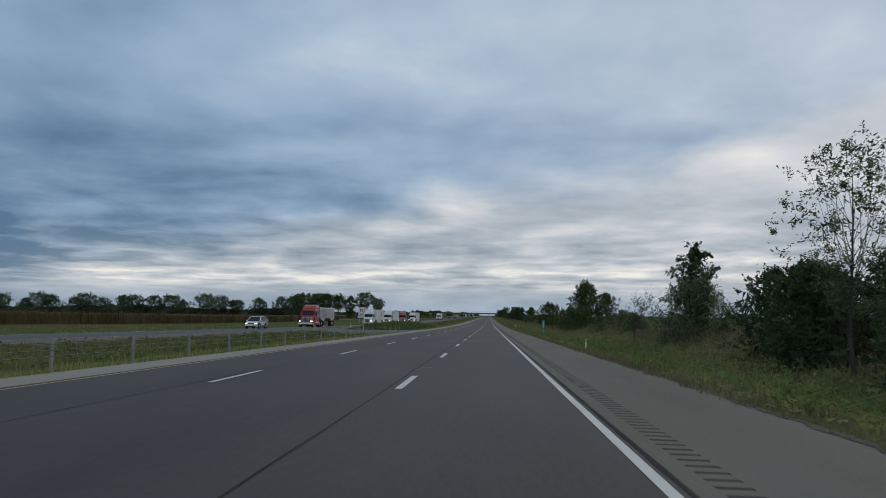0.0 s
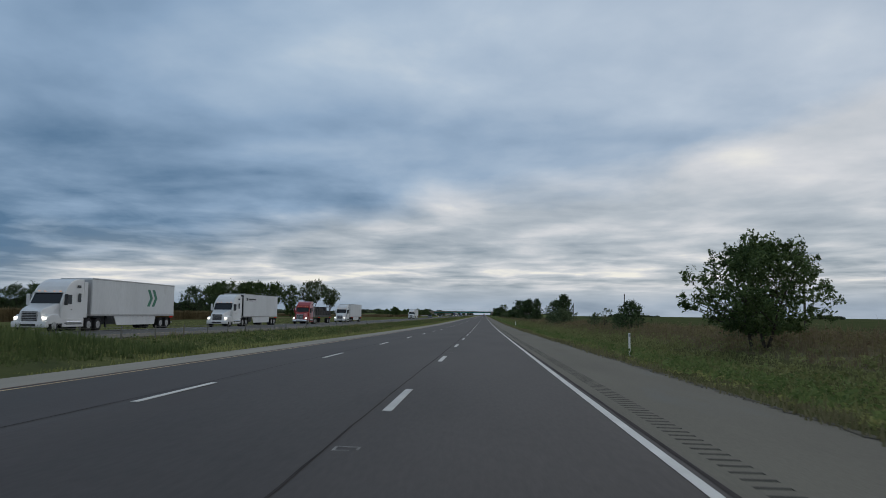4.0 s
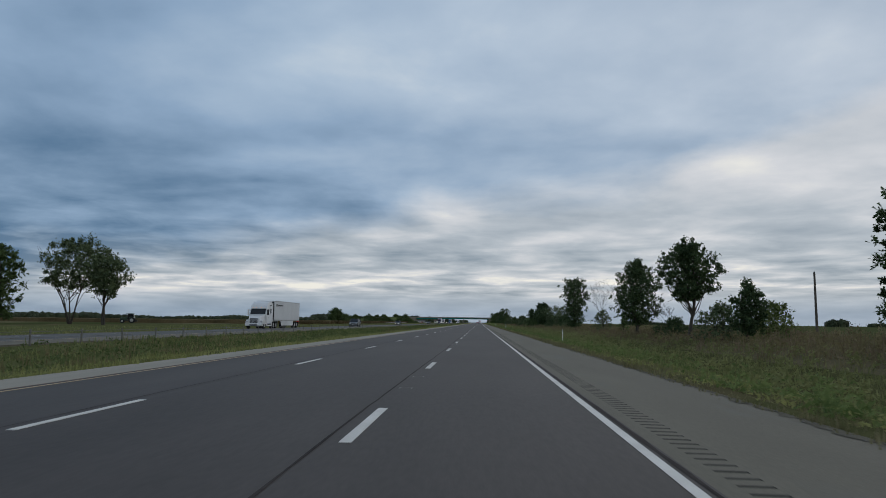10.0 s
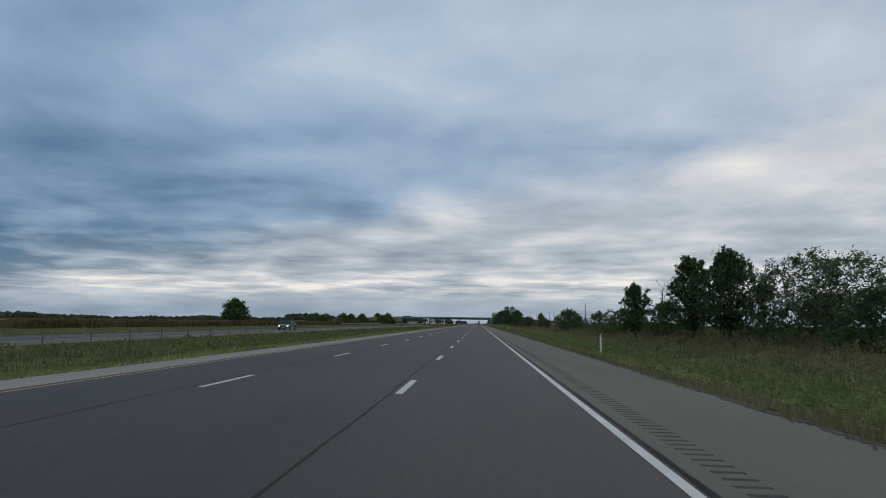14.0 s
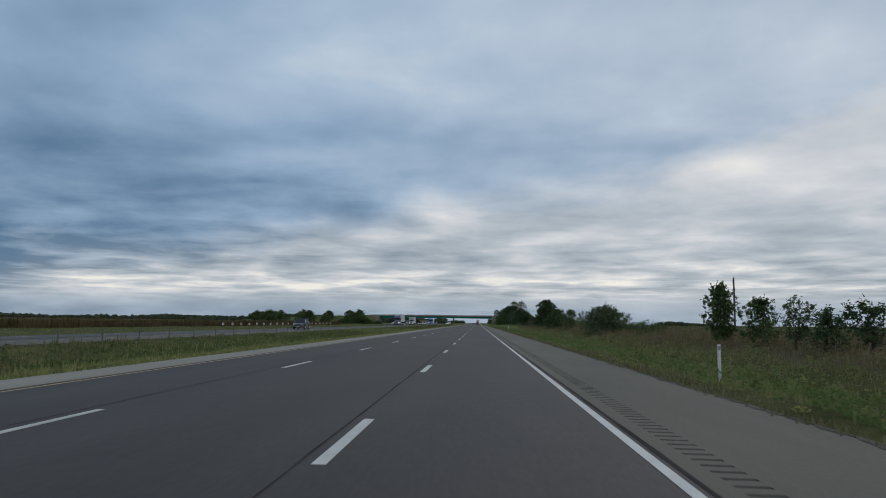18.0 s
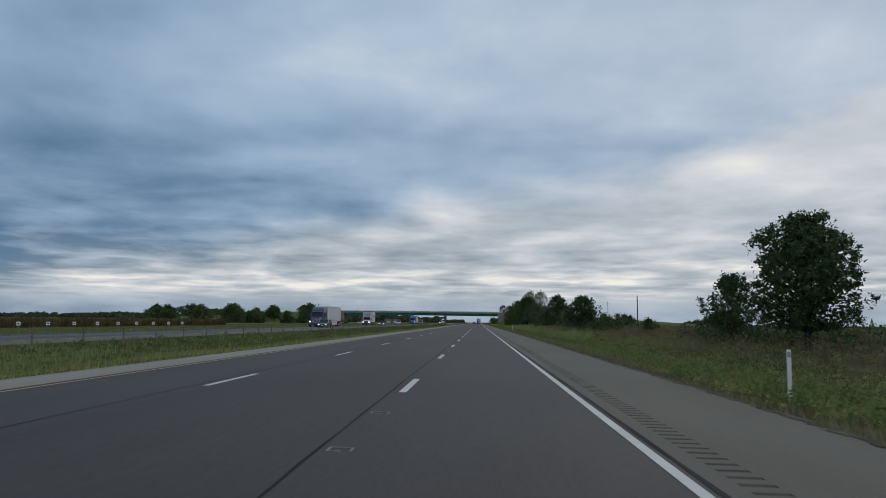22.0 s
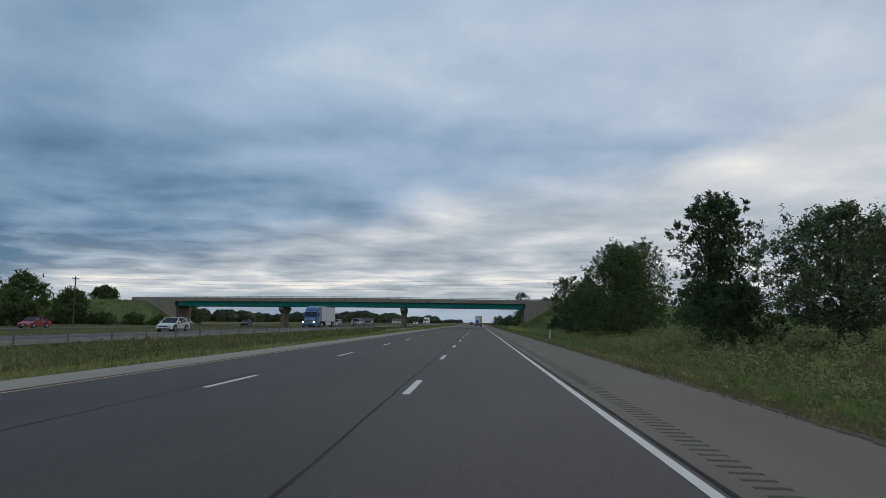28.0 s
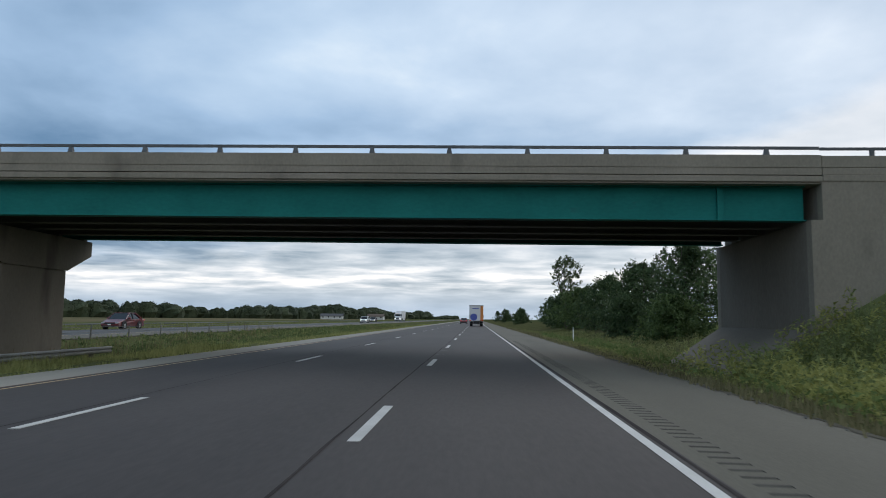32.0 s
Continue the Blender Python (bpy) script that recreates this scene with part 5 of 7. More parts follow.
octa = np.array([(1, 0, 0), (0, 1, 0), (-1, 0, 0), (0, -1, 0), (0, 0, 0.8), (0, 0, -0.6)])
v = (np.stack((gx_, gy2, G(gx_, gy2) + r_ * 0.4), -1)[:, None, :] + octa[None] * (r_[:, None, None] * (0.7 + 0.6 * rs.rand(n, 6, 1)))).reshape(-1, 3)
of = np.array([(0, 1, 4), (1, 2, 4), (2, 3, 4), (3, 0, 4), (1, 0, 5), (2, 1, 5), (3, 2, 5), (0, 3, 5)])
ob = npart("gravel_stones", v, ((np.arange(n) * 6)[:, None, None] + of[None]).reshape(-1, 3), GRAVEL)
tagged(ob, "loose grey stones along the shoulder edge", "gravel", kind="stuff")

# scars of lifted road markers, two before every second dash
SCAR = material("scuffed_marker_paint", (0.09, 0.085, 0.08), (0.30, 0.29, 0.275), 9.0, rough=0.8, grain=60)
rs = np.random.RandomState(8)
for j in range(0, 100, 2):
    for off in (3.0, 5.9):
        bm = bmesh.new()
        box(bm, -0.13, -0.10, -0.10, 0.12, 0, 0.003), box(bm, -0.099, 0.10, 0.09, 0.12, 0, 0.003), box(bm, 0.101, 0.13, -0.02 - 0.08 * rs.rand(), 0.12, 0, 0.003)
        if rs.rand() < 0.5:
            box(bm, -0.099, 0.02 + 0.06 * rs.rand(), -0.10, -0.075, 0, 0.003)
        y = j * PERIOD - off
        o = part("marker_scar", bm, SCAR, road, "pale outline of a lifted road marker")
        o.matrix_basis = pose(-0.03, y, float(section(-0.03) + grade(y)) + 0.002, 0, 1.05, 0)


def utility_pole(x, y, h, label, arms=0, lean=0.0):
    p = thing("utility_pole", label, "pole", x, y, None, "utility poles")
    part("pole_shaft", tube(bmesh.new(), (0, 0, -0.6), (lean, 0, h), 0.15, 0.10, 10), POLE_WOOD, p)
    for k in range(arms):
        z = h - 0.45 - 0.7 * k
        part("crossarm", boxed(-0.06, 0.06, -1.15, 1.15, z - 0.06, z + 0.06, 0.01), POLE_WOOD, p)
        for s in (-1.05, -0.5, 0.5, 1.05):
            part("insulator", tube(bmesh.new(), (0, s, z + 0.06), (0, s, z + 0.22), 0.05, 0.03, 8), GALV, p)
    if not arms:
        part("insulator", tube(bmesh.new(), (lean, 0, h), (lean, 0, h + 0.16), 0.05, 0.03, 8), GALV, p)
        part("bracket", boxed(-0.14, -0.09, -0.04, 0.04, h - 0.9, h - 0.3, 0.01), GALV, p)
    return p


for k, y in enumerate((15.0, 117.0, 218.0, 320.0, 423.5, 526.0, 627.5, 728.6, 828.0, 929.7)):
    utility_pole(37.0, y, (7.7, 7.9, 7.55, 7.65, 6.9, 7.6, 7.6, 7.9, 7.65, 7.55)[k], "plain weathered wooden pole at the field edge", 0, 0.06 * math.sin(k * 1.3))
utility_pole(-75.4, 1106.6, 9.3, "wooden power pole with a crossarm by the slip road", 1)
utility_pole(62.0, 1106.6, 11.6, "wooden power pole with a crossarm behind the trees", 1)

# power lines over the road
WIRE = material("dark_wire", (0.03, 0.03, 0.035), (0.06, 0.06, 0.065), 2, rough=0.6)
pl = thing("power_lines", "three dark power cables slung across the road", "cables", 0, 1106.6, 0)
for dy_, za, zb in ((-1.05, 9.05, 11.2), (0.0, 8.35, 10.5), (0.05, 7.6, 9.9)):
    s = np.linspace(0, 1, 25)
    z = za + (zb - za) * s - 4 * 1.35 * s * (1 - s)
    path = np.stack((-75.4 + 137.4 * s, np.full(25, dy_), z), -1)
    v, fc = tube_np(path, np.full(25, 0.013), 5)
    npart("cable", v, fc, WIRE, pl)


# ---------------------------------------------------------------- signs
SIGN_WHITE = material("white_sign_sheet", (0.66, 0.66, 0.65), (0.78, 0.78, 0.77), 1.5, rough=0.45, bump=0.0)
SIGN_BLACK = material("black_sign_ink", (0.012, 0.012, 0.014), (0.025, 0.025, 0.028), 3, rough=0.5, bump=0.0)
SIGN_RED = material("red_sign_ink", (0.30, 0.025, 0.045), (0.40, 0.04, 0.06), 3, rough=0.5, bump=0.0)
SIGN_GREEN = material("green_sign_sheet", (0.005, 0.16, 0.13), (0.01, 0.22, 0.18), 3, rough=0.45, bump=0.0)


def ring(x, z, r0, r1, y0, y1, n=32, a0=0.0, a1=2 * math.pi):
    bm = bmesh.new()
    ts = np.linspace(a0, a1, n + 1)
    rows = [[bm.verts.new((x + r * math.cos(t), y, z + r * math.sin(t))) for t in ts] for r, y in ((r0, y0), (r1, y0), (r1, y1), (r0, y1))]
    for i in range(n):
        for a in range(4):
            b = (a + 1) % 4
            bm.faces.new((rows[a][i], rows[a][i + 1], rows[b][i + 1], rows[b][i]))
    bmesh.ops.remove_doubles(bm, verts=bm.verts, dist=1e-5)
    bmesh.ops.recalc_face_normals(bm, faces=bm.faces)
    return bm


gz = float(G(-16.8, 101.4))
sg = thing("no_u_turn_sign", "white no-U-turn sign over a small text panel on two posts", "sign", -16.8, 101.4, None, turn=6)
top = 4.35 - gz
for s in (-0.33, 0.33):
    part("sign_post", boxed(s - 0.04, s + 0.04, 0.02, 0.08, -0.4, top - 0.1, 0.005), GALV, sg)
sq = part("sign_plate", boxed(-0.43, 0.43, -0.006, 0.006, top - 0.90, top, 0.003), SIGN_WHITE, sg)
part("border", ring(0, top - 0.45, 0.36, 0.405, -0.014, -0.007), SIGN_RED, sq, "red prohibition ring")
o = part("slash", boxed(-0.36, 0.36, -0.018, -0.010, -0.030, 0.030), SIGN_RED, sq, "red slash bar")
o.matrix_basis = pose(0, 0, top - 0.45, 0, 45, 0)
bm = ring(0.0, top - 0.38, 0.085, 0.155, -0.0135, -0.007, 16, 0, math.pi)
box(bm, 0.085, 0.155, -0.0135, -0.007, top - 0.66, top - 0.38), box(bm, -0.155, -0.085, -0.0135, -0.007, top - 0.50, top - 0.38)
vs = [bm.verts.new(p) for p in ((-0.22, -0.0135, top - 0.50), (-0.02, -0.0135, top - 0.50), (-0.12, -0.0135, top - 0.66))]
bm.faces.new(vs)
part("u_turn_arrow", bm, SIGN_BLACK, sq, "black U-turn arrow")
p2 = part("text_plate", boxed(-0.43, 0.43, -0.006, 0.006, top - 1.52, top - 0.96, 0.003), SIGN_WHITE, sg)
for k, (a, b) in enumerate(((-0.27, 0.27), (-0.33, 0.33), (-0.30, 0.30))):
    z = top - 1.07 - 0.165 * k
    part("text_bar", boxed(a, b, -0.012, -0.007, z - 0.045, z + 0.045), SIGN_BLACK, p2)

# mile post
mp_ = thing("mile_marker", "narrow green mile marker reading MILE 85 on a post", "sign", 9.0, 96.0, None, turn=-4)
mt = 2.85 - float(G(9.0, 96.0))
part("sign_post", boxed(-0.03, 0.03, 0.012, 0.05, -0.4, mt - 0.2, 0.004), GALV, mp_)
pl2 = part("sign_plate", boxed(-0.16, 0.16, -0.005, 0.005, mt - 1.22, mt, 0.003), SIGN_GREEN, mp_)


def lettering(text, size, x, y, z, mat, parent, turn=0):
    cu = bpy.data.curves.new("lettering", "FONT")
    cu.body, cu.size, cu.align_x, cu.align_y, cu.extrude = text, size, "CENTER", "CENTER", 0.002
    tmp = bpy.data.objects.new("lettering", cu)
    me = bpy.data.meshes.new_from_object(tmp)
    bpy.data.objects.remove(tmp)
    me.materials.clear()
    me.materials.append(mat)
    ob = new("lettering", me)
    ob.matrix_basis = pose(x, y, z, 90, 0, turn)
    ob.parent = parent
    return ob


lettering("MILE", 0.13, 0, -0.008, mt - 0.14, SIGN_WHITE, pl2)
lettering("8", 0.50, 0, -0.008, mt - 0.46, SIGN_WHITE, pl2)
lettering("5", 0.50, 0, -0.008, mt - 0.91, SIGN_WHITE, pl2)

# row of small plates along the maize
for k in range(20):
    y = 785.5 + 6.15 * k
    s = thing("plot_sign", "small white framed plate on a stake by the maize", "sign", -55.6, y, None, "plot signs along the maize")
    zt = 0.78 - float(G(-55.6, y))
    part("stake", boxed(-0.02, 0.02, 0.012, 0.04, -0.2, zt - 0.1), GALV, s)
    pl3 = part("sign_plate", boxed(-0.25, 0.25, -0.006, 0.010, zt - 0.48, zt, 0.004), SIGN_WHITE, s)
    part("printed_panel", boxed(-0.12, 0.12, -0.012, -0.007, zt - 0.34, zt - 0.16), (SIGN_BLACK, SIGN_RED)[k % 3 == 2], pl3)
    s.matrix_basis = pose(-55.6, y, float(G(-55.6, y)), 0, 0, 55)


# ---------------------------------------------------------------- maize fields
def maize(label, x0, x1, y0, y1, h, seed):
    """Standing dry maize: a ragged canopy over rows of stalks at the open edges."""
    rs = np.random.RandomState(seed)
    f = thing("maize_field", label, "crop", 0, 0, 0)
    tagged(f, kind="stuff")
    xs, ys = np.linspace(x0, x1, 70) if x1 - x0 < 120 else np.concatenate((np.linspace(x0, x1 - 60, 30), np.linspace(x1 - 58, x1 - 0.8, 60))), np.arange(y0 + 0.8, y1 - 0.5, 1.6)
    X, Y = np.meshgrid(xs, ys)
    Z = G(X, Y) + h * 0.90 + rs.normal(0, 0.07, X.shape)
    n, k = X.shape
    i = np.arange(n * k).reshape(n, k)
    q = np.stack((i[:-1, :-1], i[:-1, 1:], i[1:, 1:], i[1:, :-1]), -1).reshape(-1, 4)
    V = np.stack((X, Y, Z), -1)
    # closing skirt on the road side and the far end
    low = V[:, -1].copy()
    low[:, 2] -= h * 0.95
    end = V[-1].copy()
    end[:, 2] -= h * 0.95
    start = V[0].copy()
    start[:, 2] -= h * 0.95
    flat_v = np.concatenate((V.reshape(-1, 3), low, end, start))
    a, b, c = n * k, n * k + n, n * k + n + k
    s1 = np.stack((i[:-1, -1], a + np.arange(n - 1), a + np.arange(1, n), i[1:, -1]), -1)
    s2 = np.stack((i[-1, :-1], i[-1, 1:], b + np.arange(1, k), b + np.arange(k - 1)), -1)
    s3 = np.stack((i[0, :-1], c + np.arange(k - 1), c + np.arange(1, k), i[0, 1:]), -1)
    tagged(npart("canopy", flat_v, np.concatenate((q, s1, s2, s3)), CORN, f), kind="stuff")

    def stalks(px, py):
        m = len(px)
        g = G(px, py)
        hh = h * (0.86 + 0.24 * rs.rand(m))
        w = 0.03
        a_ = rs.rand(m) * math.pi
        cxx, cyy = np.cos(a_) * w, np.sin(a_) * w
        v1 = np.stack((np.stack((px - cxx, py - cyy, g - 0.1), -1), np.stack((px + cxx, py + cyy, g - 0.1), -1), np.stack((px + cxx, py + cyy, g + hh), -1), np.stack((px - cxx, py - cyy, g + hh), -1)), 1)
        out = [v1]
        for _ in range(4):
            t = 0.25 + 0.7 * rs.rand(m)
            d = rs.rand(m) * 2 * math.pi
            L = 0.35 + 0.35 * rs.rand(m)
            ex, ey = np.cos(d) * L, np.sin(d) * L
            wx, wy = -np.sin(d) * 0.045, np.cos(d) * 0.045
            z0 = g + hh * t
            drop = L * (0.1 + 0.7 * rs.rand(m))
            out.append(np.stack((np.stack((px, py, z0), -1), np.stack((px + ex * 0.5 + wx, py + ey * 0.5 + wy, z0 + 0.1), -1), np.stack((px + ex, py + ey, z0 - drop), -1), np.stack((px + ex * 0.5 - wx, py + ey * 0.5 - wy, z0 + 0.1), -1)), 1))
        v = np.concatenate(out).reshape(-1, 3)
        return v, np.arange(len(v)).reshape(-1, 4)

    ny = int((y1 - y0) / 0.28)
    px = np.concatenate([np.full(ny, x1 - 0.1 - 0.55 * r) + rs.normal(0, 0.08, ny) for r in range(3)])
    py = np.concatenate([rs.uniform(y0, y1, ny) for r in range(3)])
    ne = 900
    px, py = np.concatenate((px, x1 - 55 * rs.rand(ne) ** 1.5)), np.concatenate((py, y1 - 1.6 * rs.rand(ne)))
    v, fc = stalks(px, py)
    tagged(npart("stalks", v, fc, CORN, f), kind="stuff")
    m = 26000
    tx, ty = x1 - (min(110, x1 - x0)) * rs.rand(m) ** 1.4, rs.uniform(y0, y1, m)
    z = G(tx, ty) + h * 0.88
    d = rs.rand(m) * 2 * math.pi
    L = 0.14 + 0.2 * rs.rand(m)
    v = np.stack((np.stack((tx - np.cos(d) * 0.06, ty - np.sin(d) * 0.06, z), -1), np.stack((tx + np.cos(d) * 0.06, ty + np.sin(d) * 0.06, z), -1), np.stack((tx + rs.normal(0, 0.1, m), ty + rs.normal(0, 0.1, m), z + L), -1)), 1).reshape(-1, 3)
    tagged(npart("tassels", v, np.arange(m * 3).reshape(-1, 3), CORN, f), kind="stuff")


maize("standing dry brown maize field with a ragged top", -330, -75, -60, 361, 2.35, 31)
maize("standing dry brown maize field behind small plates", -260, -57, 575, 930, 1.38, 32)


# ---------------------------------------------------------------- farmstead
SIDING = material("white_house_siding", (0.24, 0.23, 0.21), (0.34, 0.33, 0.31), 0.6, (1, 1, 6), 0.7, grain=8, bump=0.1)
SIDING_PALE = material("pale_house_siding", (0.50, 0.50, 0.48), (0.62, 0.62, 0.60), 0.6, (1, 1, 6), 0.7, grain=8, bump=0.1)
SHINGLE = material("grey_shingles", (0.055, 0.056, 0.060), (0.115, 0.116, 0.120), 0.8, (1, 1, 5), 0.9, grain=9)
SHINGLE_B = material("brown_shingles", (0.085, 0.065, 0.05), (0.15, 0.12, 0.10), 0.8, (1, 1, 5), 0.9, grain=9)
PANE = glass("dark_window_pane", (0.02, 0.025, 0.03))


def gable_house(x, y, w, d, eave, ridge, turn, roof_mat, label, wall=SIDING):
    hs = thing("farm_house", label, "house", x, y, None, "farm buildings", turn)
    prof = [(-d / 2, -0.3), (-d / 2, eave), (0, ridge), (d / 2, eave), (d / 2, -0.3)]
    part("wall", extrude_profile(prof, -w / 2, w / 2), wall, hs)
    for s in (-1, 1):
        bm = bmesh.new()
        o = 0.5
        sl = (ridge - eave) / (d / 2)
        pts = [(-w / 2 - o, s * (d / 2 + o), eave - sl * o + 0.05), (w / 2 + o, s * (d / 2 + o), eave - sl * o + 0.05), (w / 2 + o, 0, ridge + 0.05), (-w / 2 - o, 0, ridge + 0.05)]
        a = [bm.verts.new(p) for p in pts]
        b = [bm.verts.new((p[0], p[1], p[2] + 0.16)) for p in pts]
        bm.faces.new(a[::-1]), bm.faces.new(b)
        for i in range(4):
            bm.faces.new((a[i], a[(i + 1) % 4], b[(i + 1) % 4], b[i]))
        bmesh.ops.recalc_face_normals(bm, faces=bm.faces)
        part("roof", bm, roof_mat, hs)
    for sx_ in np.linspace(-w / 2 + 1.8, w / 2 - 1.8, max(2, int(w / 4))):
        for s in (-1, 1):
            fr = part("window", boxed(sx_ - 0.55, sx_ + 0.55, s * d / 2 - 0.04, s * d / 2 + 0.04, 1.0, 2.3, 0.01), SIGN_WHITE, hs)
            part("pane", boxed(sx_ - 0.45, sx_ + 0.45, s * d / 2 - 0.05, s * d / 2 + 0.05, 1.1, 2.2), PANE, fr)
    return hs


gable_house(-110.0, 470.0, 11.0, 10.5, 3.5, 6.9, 84, SHINGLE, "white-sided farm house with a grey gable roof")
gable_house(-102.5, 464.0, 12.0, 7.0, 2.2, 3.7, 90, SHINGLE_B, "low white farm outbuilding with a brown roof")
gable_house(-105.0, 1640.0, 16.0, 8.0, 2.4, 4.0, 5, SHINGLE, "long low white house beyond the bridge", SIDING_PALE)
gable_house(-75.0, 1660.0, 12.0, 8.0, 2.4, 4.2, 0, SHINGLE_B, "small white house among far trees", SIDING_PALE)
for x, y in ((-99.0, 456.0), (-94.0, 455.0)):
    utility_pole(x, y, 7.0, "pale wooden yard pole by the farm house", 0)


# ---------------------------------------------------------------- vehicles
RUBBER = material("tyre_rubber", (0.012, 0.012, 0.013), (0.028, 0.028, 0.029), 4, rough=0.85)
ALLOY = material("wheel_alloy", (0.30, 0.30, 0.31), (0.48, 0.48, 0.49), 6, rough=0.35, metal=0.8, bump=0.0)
TRIM = material("black_trim", (0.012, 0.012, 0.013), (0.03, 0.03, 0.032), 5, rough=0.6, bump=0.0)
CHROME = material("chrome_trim", (0.45, 0.45, 0.46), (0.60, 0.60, 0.61), 5, rough=0.2, metal=0.95, bump=0.0)
CAR_GLASS = glass("tinted_car_glass", (0.008, 0.010, 0.012), 0.10, 0.0, 0.30)
CAR_GLASS.node_tree.nodes["Principled BSDF"].inputs["Coat Weight"].default_value = 0.0
CAR_GLASS.node_tree.nodes["Principled BSDF"].inputs["Specular IOR Level"].default_value = 0.35
HEADLIGHT = lamp_glow("headlight_glow", (1.0, 0.96, 0.86), 2.2)
HEADLIGHT_OFF = glass("headlight_lens", (0.45, 0.46, 0.47), 0.1)
TAIL = lamp_glow("tail_lamp_red", (0.55, 0.02, 0.02), 0.25)
AMBER = lamp_glow("amber_marker", (0.9, 0.35, 0.04), 0.5)
PAINTS = {k: paint("paint_" + k, c) for k, c in dict(white=(0.62, 0.62, 0.62), red=(0.30, 0.022, 0.020), black=(0.018, 0.018, 0.022), silver=(0.46, 0.47, 0.48), dark_grey=(0.060, 0.063, 0.070),
                                                      blue=(0.010, 0.105, 0.26), purple=(0.040, 0.040, 0.095), maroon=(0.14, 0.018, 0.02), dark_green=(0.016, 0.045, 0.020)).items()}
TRAILER = material("white_trailer_panel", (0.50, 0.51, 0.52), (0.62, 0.63, 0.64), 0.5, (1, 1, 0.4), 0.45, grain=5, bump=0.0, spots=((0.40, 0.40, 0.39), 0.6, 0.66))
TRAILER_GREY = material("grey_hopper_panel", (0.30, 0.31, 0.32), (0.42, 0.43, 0.44), 0.5, (1, 1, 0.4), 0.45, grain=5, bump=0.0)
CARGO = material("dark_pallet_load", (0.02, 0.02, 0.022), (0.06, 0.058, 0.055), 1.0, rough=0.8)
ORANGE = material("orange_panel_print", (0.50, 0.15, 0.03), (0.60, 0.22, 0.05), 1.0, rough=0.5, bump=0.0)
BLUE_PRINT = material("blue_panel_print", (0.05, 0.07, 0.30), (0.08, 0.11, 0.38), 1.0, rough=0.5, bump=0.0)
GREEN_PRINT = material("green_panel_print", (0.02, 0.13, 0.08), (0.03, 0.18, 0.11), 1.0, rough=0.5, bump=0.0)


def wheel(parent, x, y, r, w):
    s = 1 if x > 0 else -1
    bm = bmesh.new()
    tube(bm, (x - s * w, y, r), (x, y, r), r, r, 18)
    bmesh.ops.bevel(bm, geom=[e for e in bm.edges if len(e.link_faces) == 2 and abs(e.calc_face_angle(0)) > 1.0], offset=0.03, segments=2, affect="EDGES")
    t = part("wheel", bm, RUBBER, parent, "black rubber tyre")
    bm = bmesh.new()
    tube(bm, (x - s * 0.02, y, r), (x + s * 0.012, y, r), r * 0.60, r * 0.55, 16)
    tube(bm, (x + s * 0.010, y, r), (x + s * 0.05, y, r), r * 0.20, r * 0.16, 10)
    part("rim", bm, ALLOY, t, "pale metal rim")
    return t


def slab(pts, t, mat, name, parent, label=""):
    """A thin panel through four corner points, thickened outwards along its normal."""
    p = [Vector(q) for q in pts]
    n = (p[1] - p[0]).cross(p[2] - p[0]).normalized() * t
    bm = bmesh.new()
    a = [bm.verts.new(q) for q in p]
    b = [bm.verts.new(q + n) for q in p]
    bm.faces.new(a[::-1]), bm.faces.new(b)
    for i in range(len(p)):
        j = (i + 1) % len(p)
        bm.faces.new((a[i], a[j], b[j], b[i]))
    bmesh.ops.recalc_face_normals(bm, faces=bm.faces)
    return part(name, bm, mat, parent, label)


CARS = {  # length, width, body profile, cabin profile (windscreen base, roof front, roof rear, rear base), wheels
    "sedan": (4.7, 1.80, [(0.06, 0.24), (0.0, 0.48), (0.10, 0.66), (1.25, 0.90), (3.75, 0.96), (4.60, 0.92), (4.70, 0.52), (4.62, 0.26)], [(1.15, 0.90), (2.02, 1.42), (3.05, 1.44), (4.05, 0.95)], (0.92, 3.65), 0.33),
    "suv": (4.6, 1.86, [(0.05, 0.28), (0.0, 0.56), (0.10, 0.80), (1.10, 0.99), (4.42, 1.10), (4.58, 0.95), (4.60, 0.50), (4.52, 0.30)], [(1.00, 0.99), (1.95, 1.58), (3.55, 1.61), (4.45, 1.10)], (0.90, 3.60), 0.36),
    "minivan": (5.0, 1.95, [(0.05, 0.24), (0.0, 0.55), (0.12, 0.76), (1.05, 1.00), (4.85, 1.02), (4.98, 0.90), (5.0, 0.45), (4.92, 0.26)], [(0.90, 0.98), (1.85, 1.68), (4.35, 1.72), (4.92, 1.02)], (0.95, 3.95), 0.34),
    "pickup": (5.8, 1.98, [(0.05, 0.40), (0.0, 0.75), (0.08, 1.06), (1.45, 1.16), (3.75, 1.18), (5.75, 1.16), (5.80, 0.70), (5.72, 0.48)], [(1.40, 1.15), (2.00, 1.86), (3.40, 1.88), (3.75, 1.18)], (1.00, 4.55), 0.40),
}


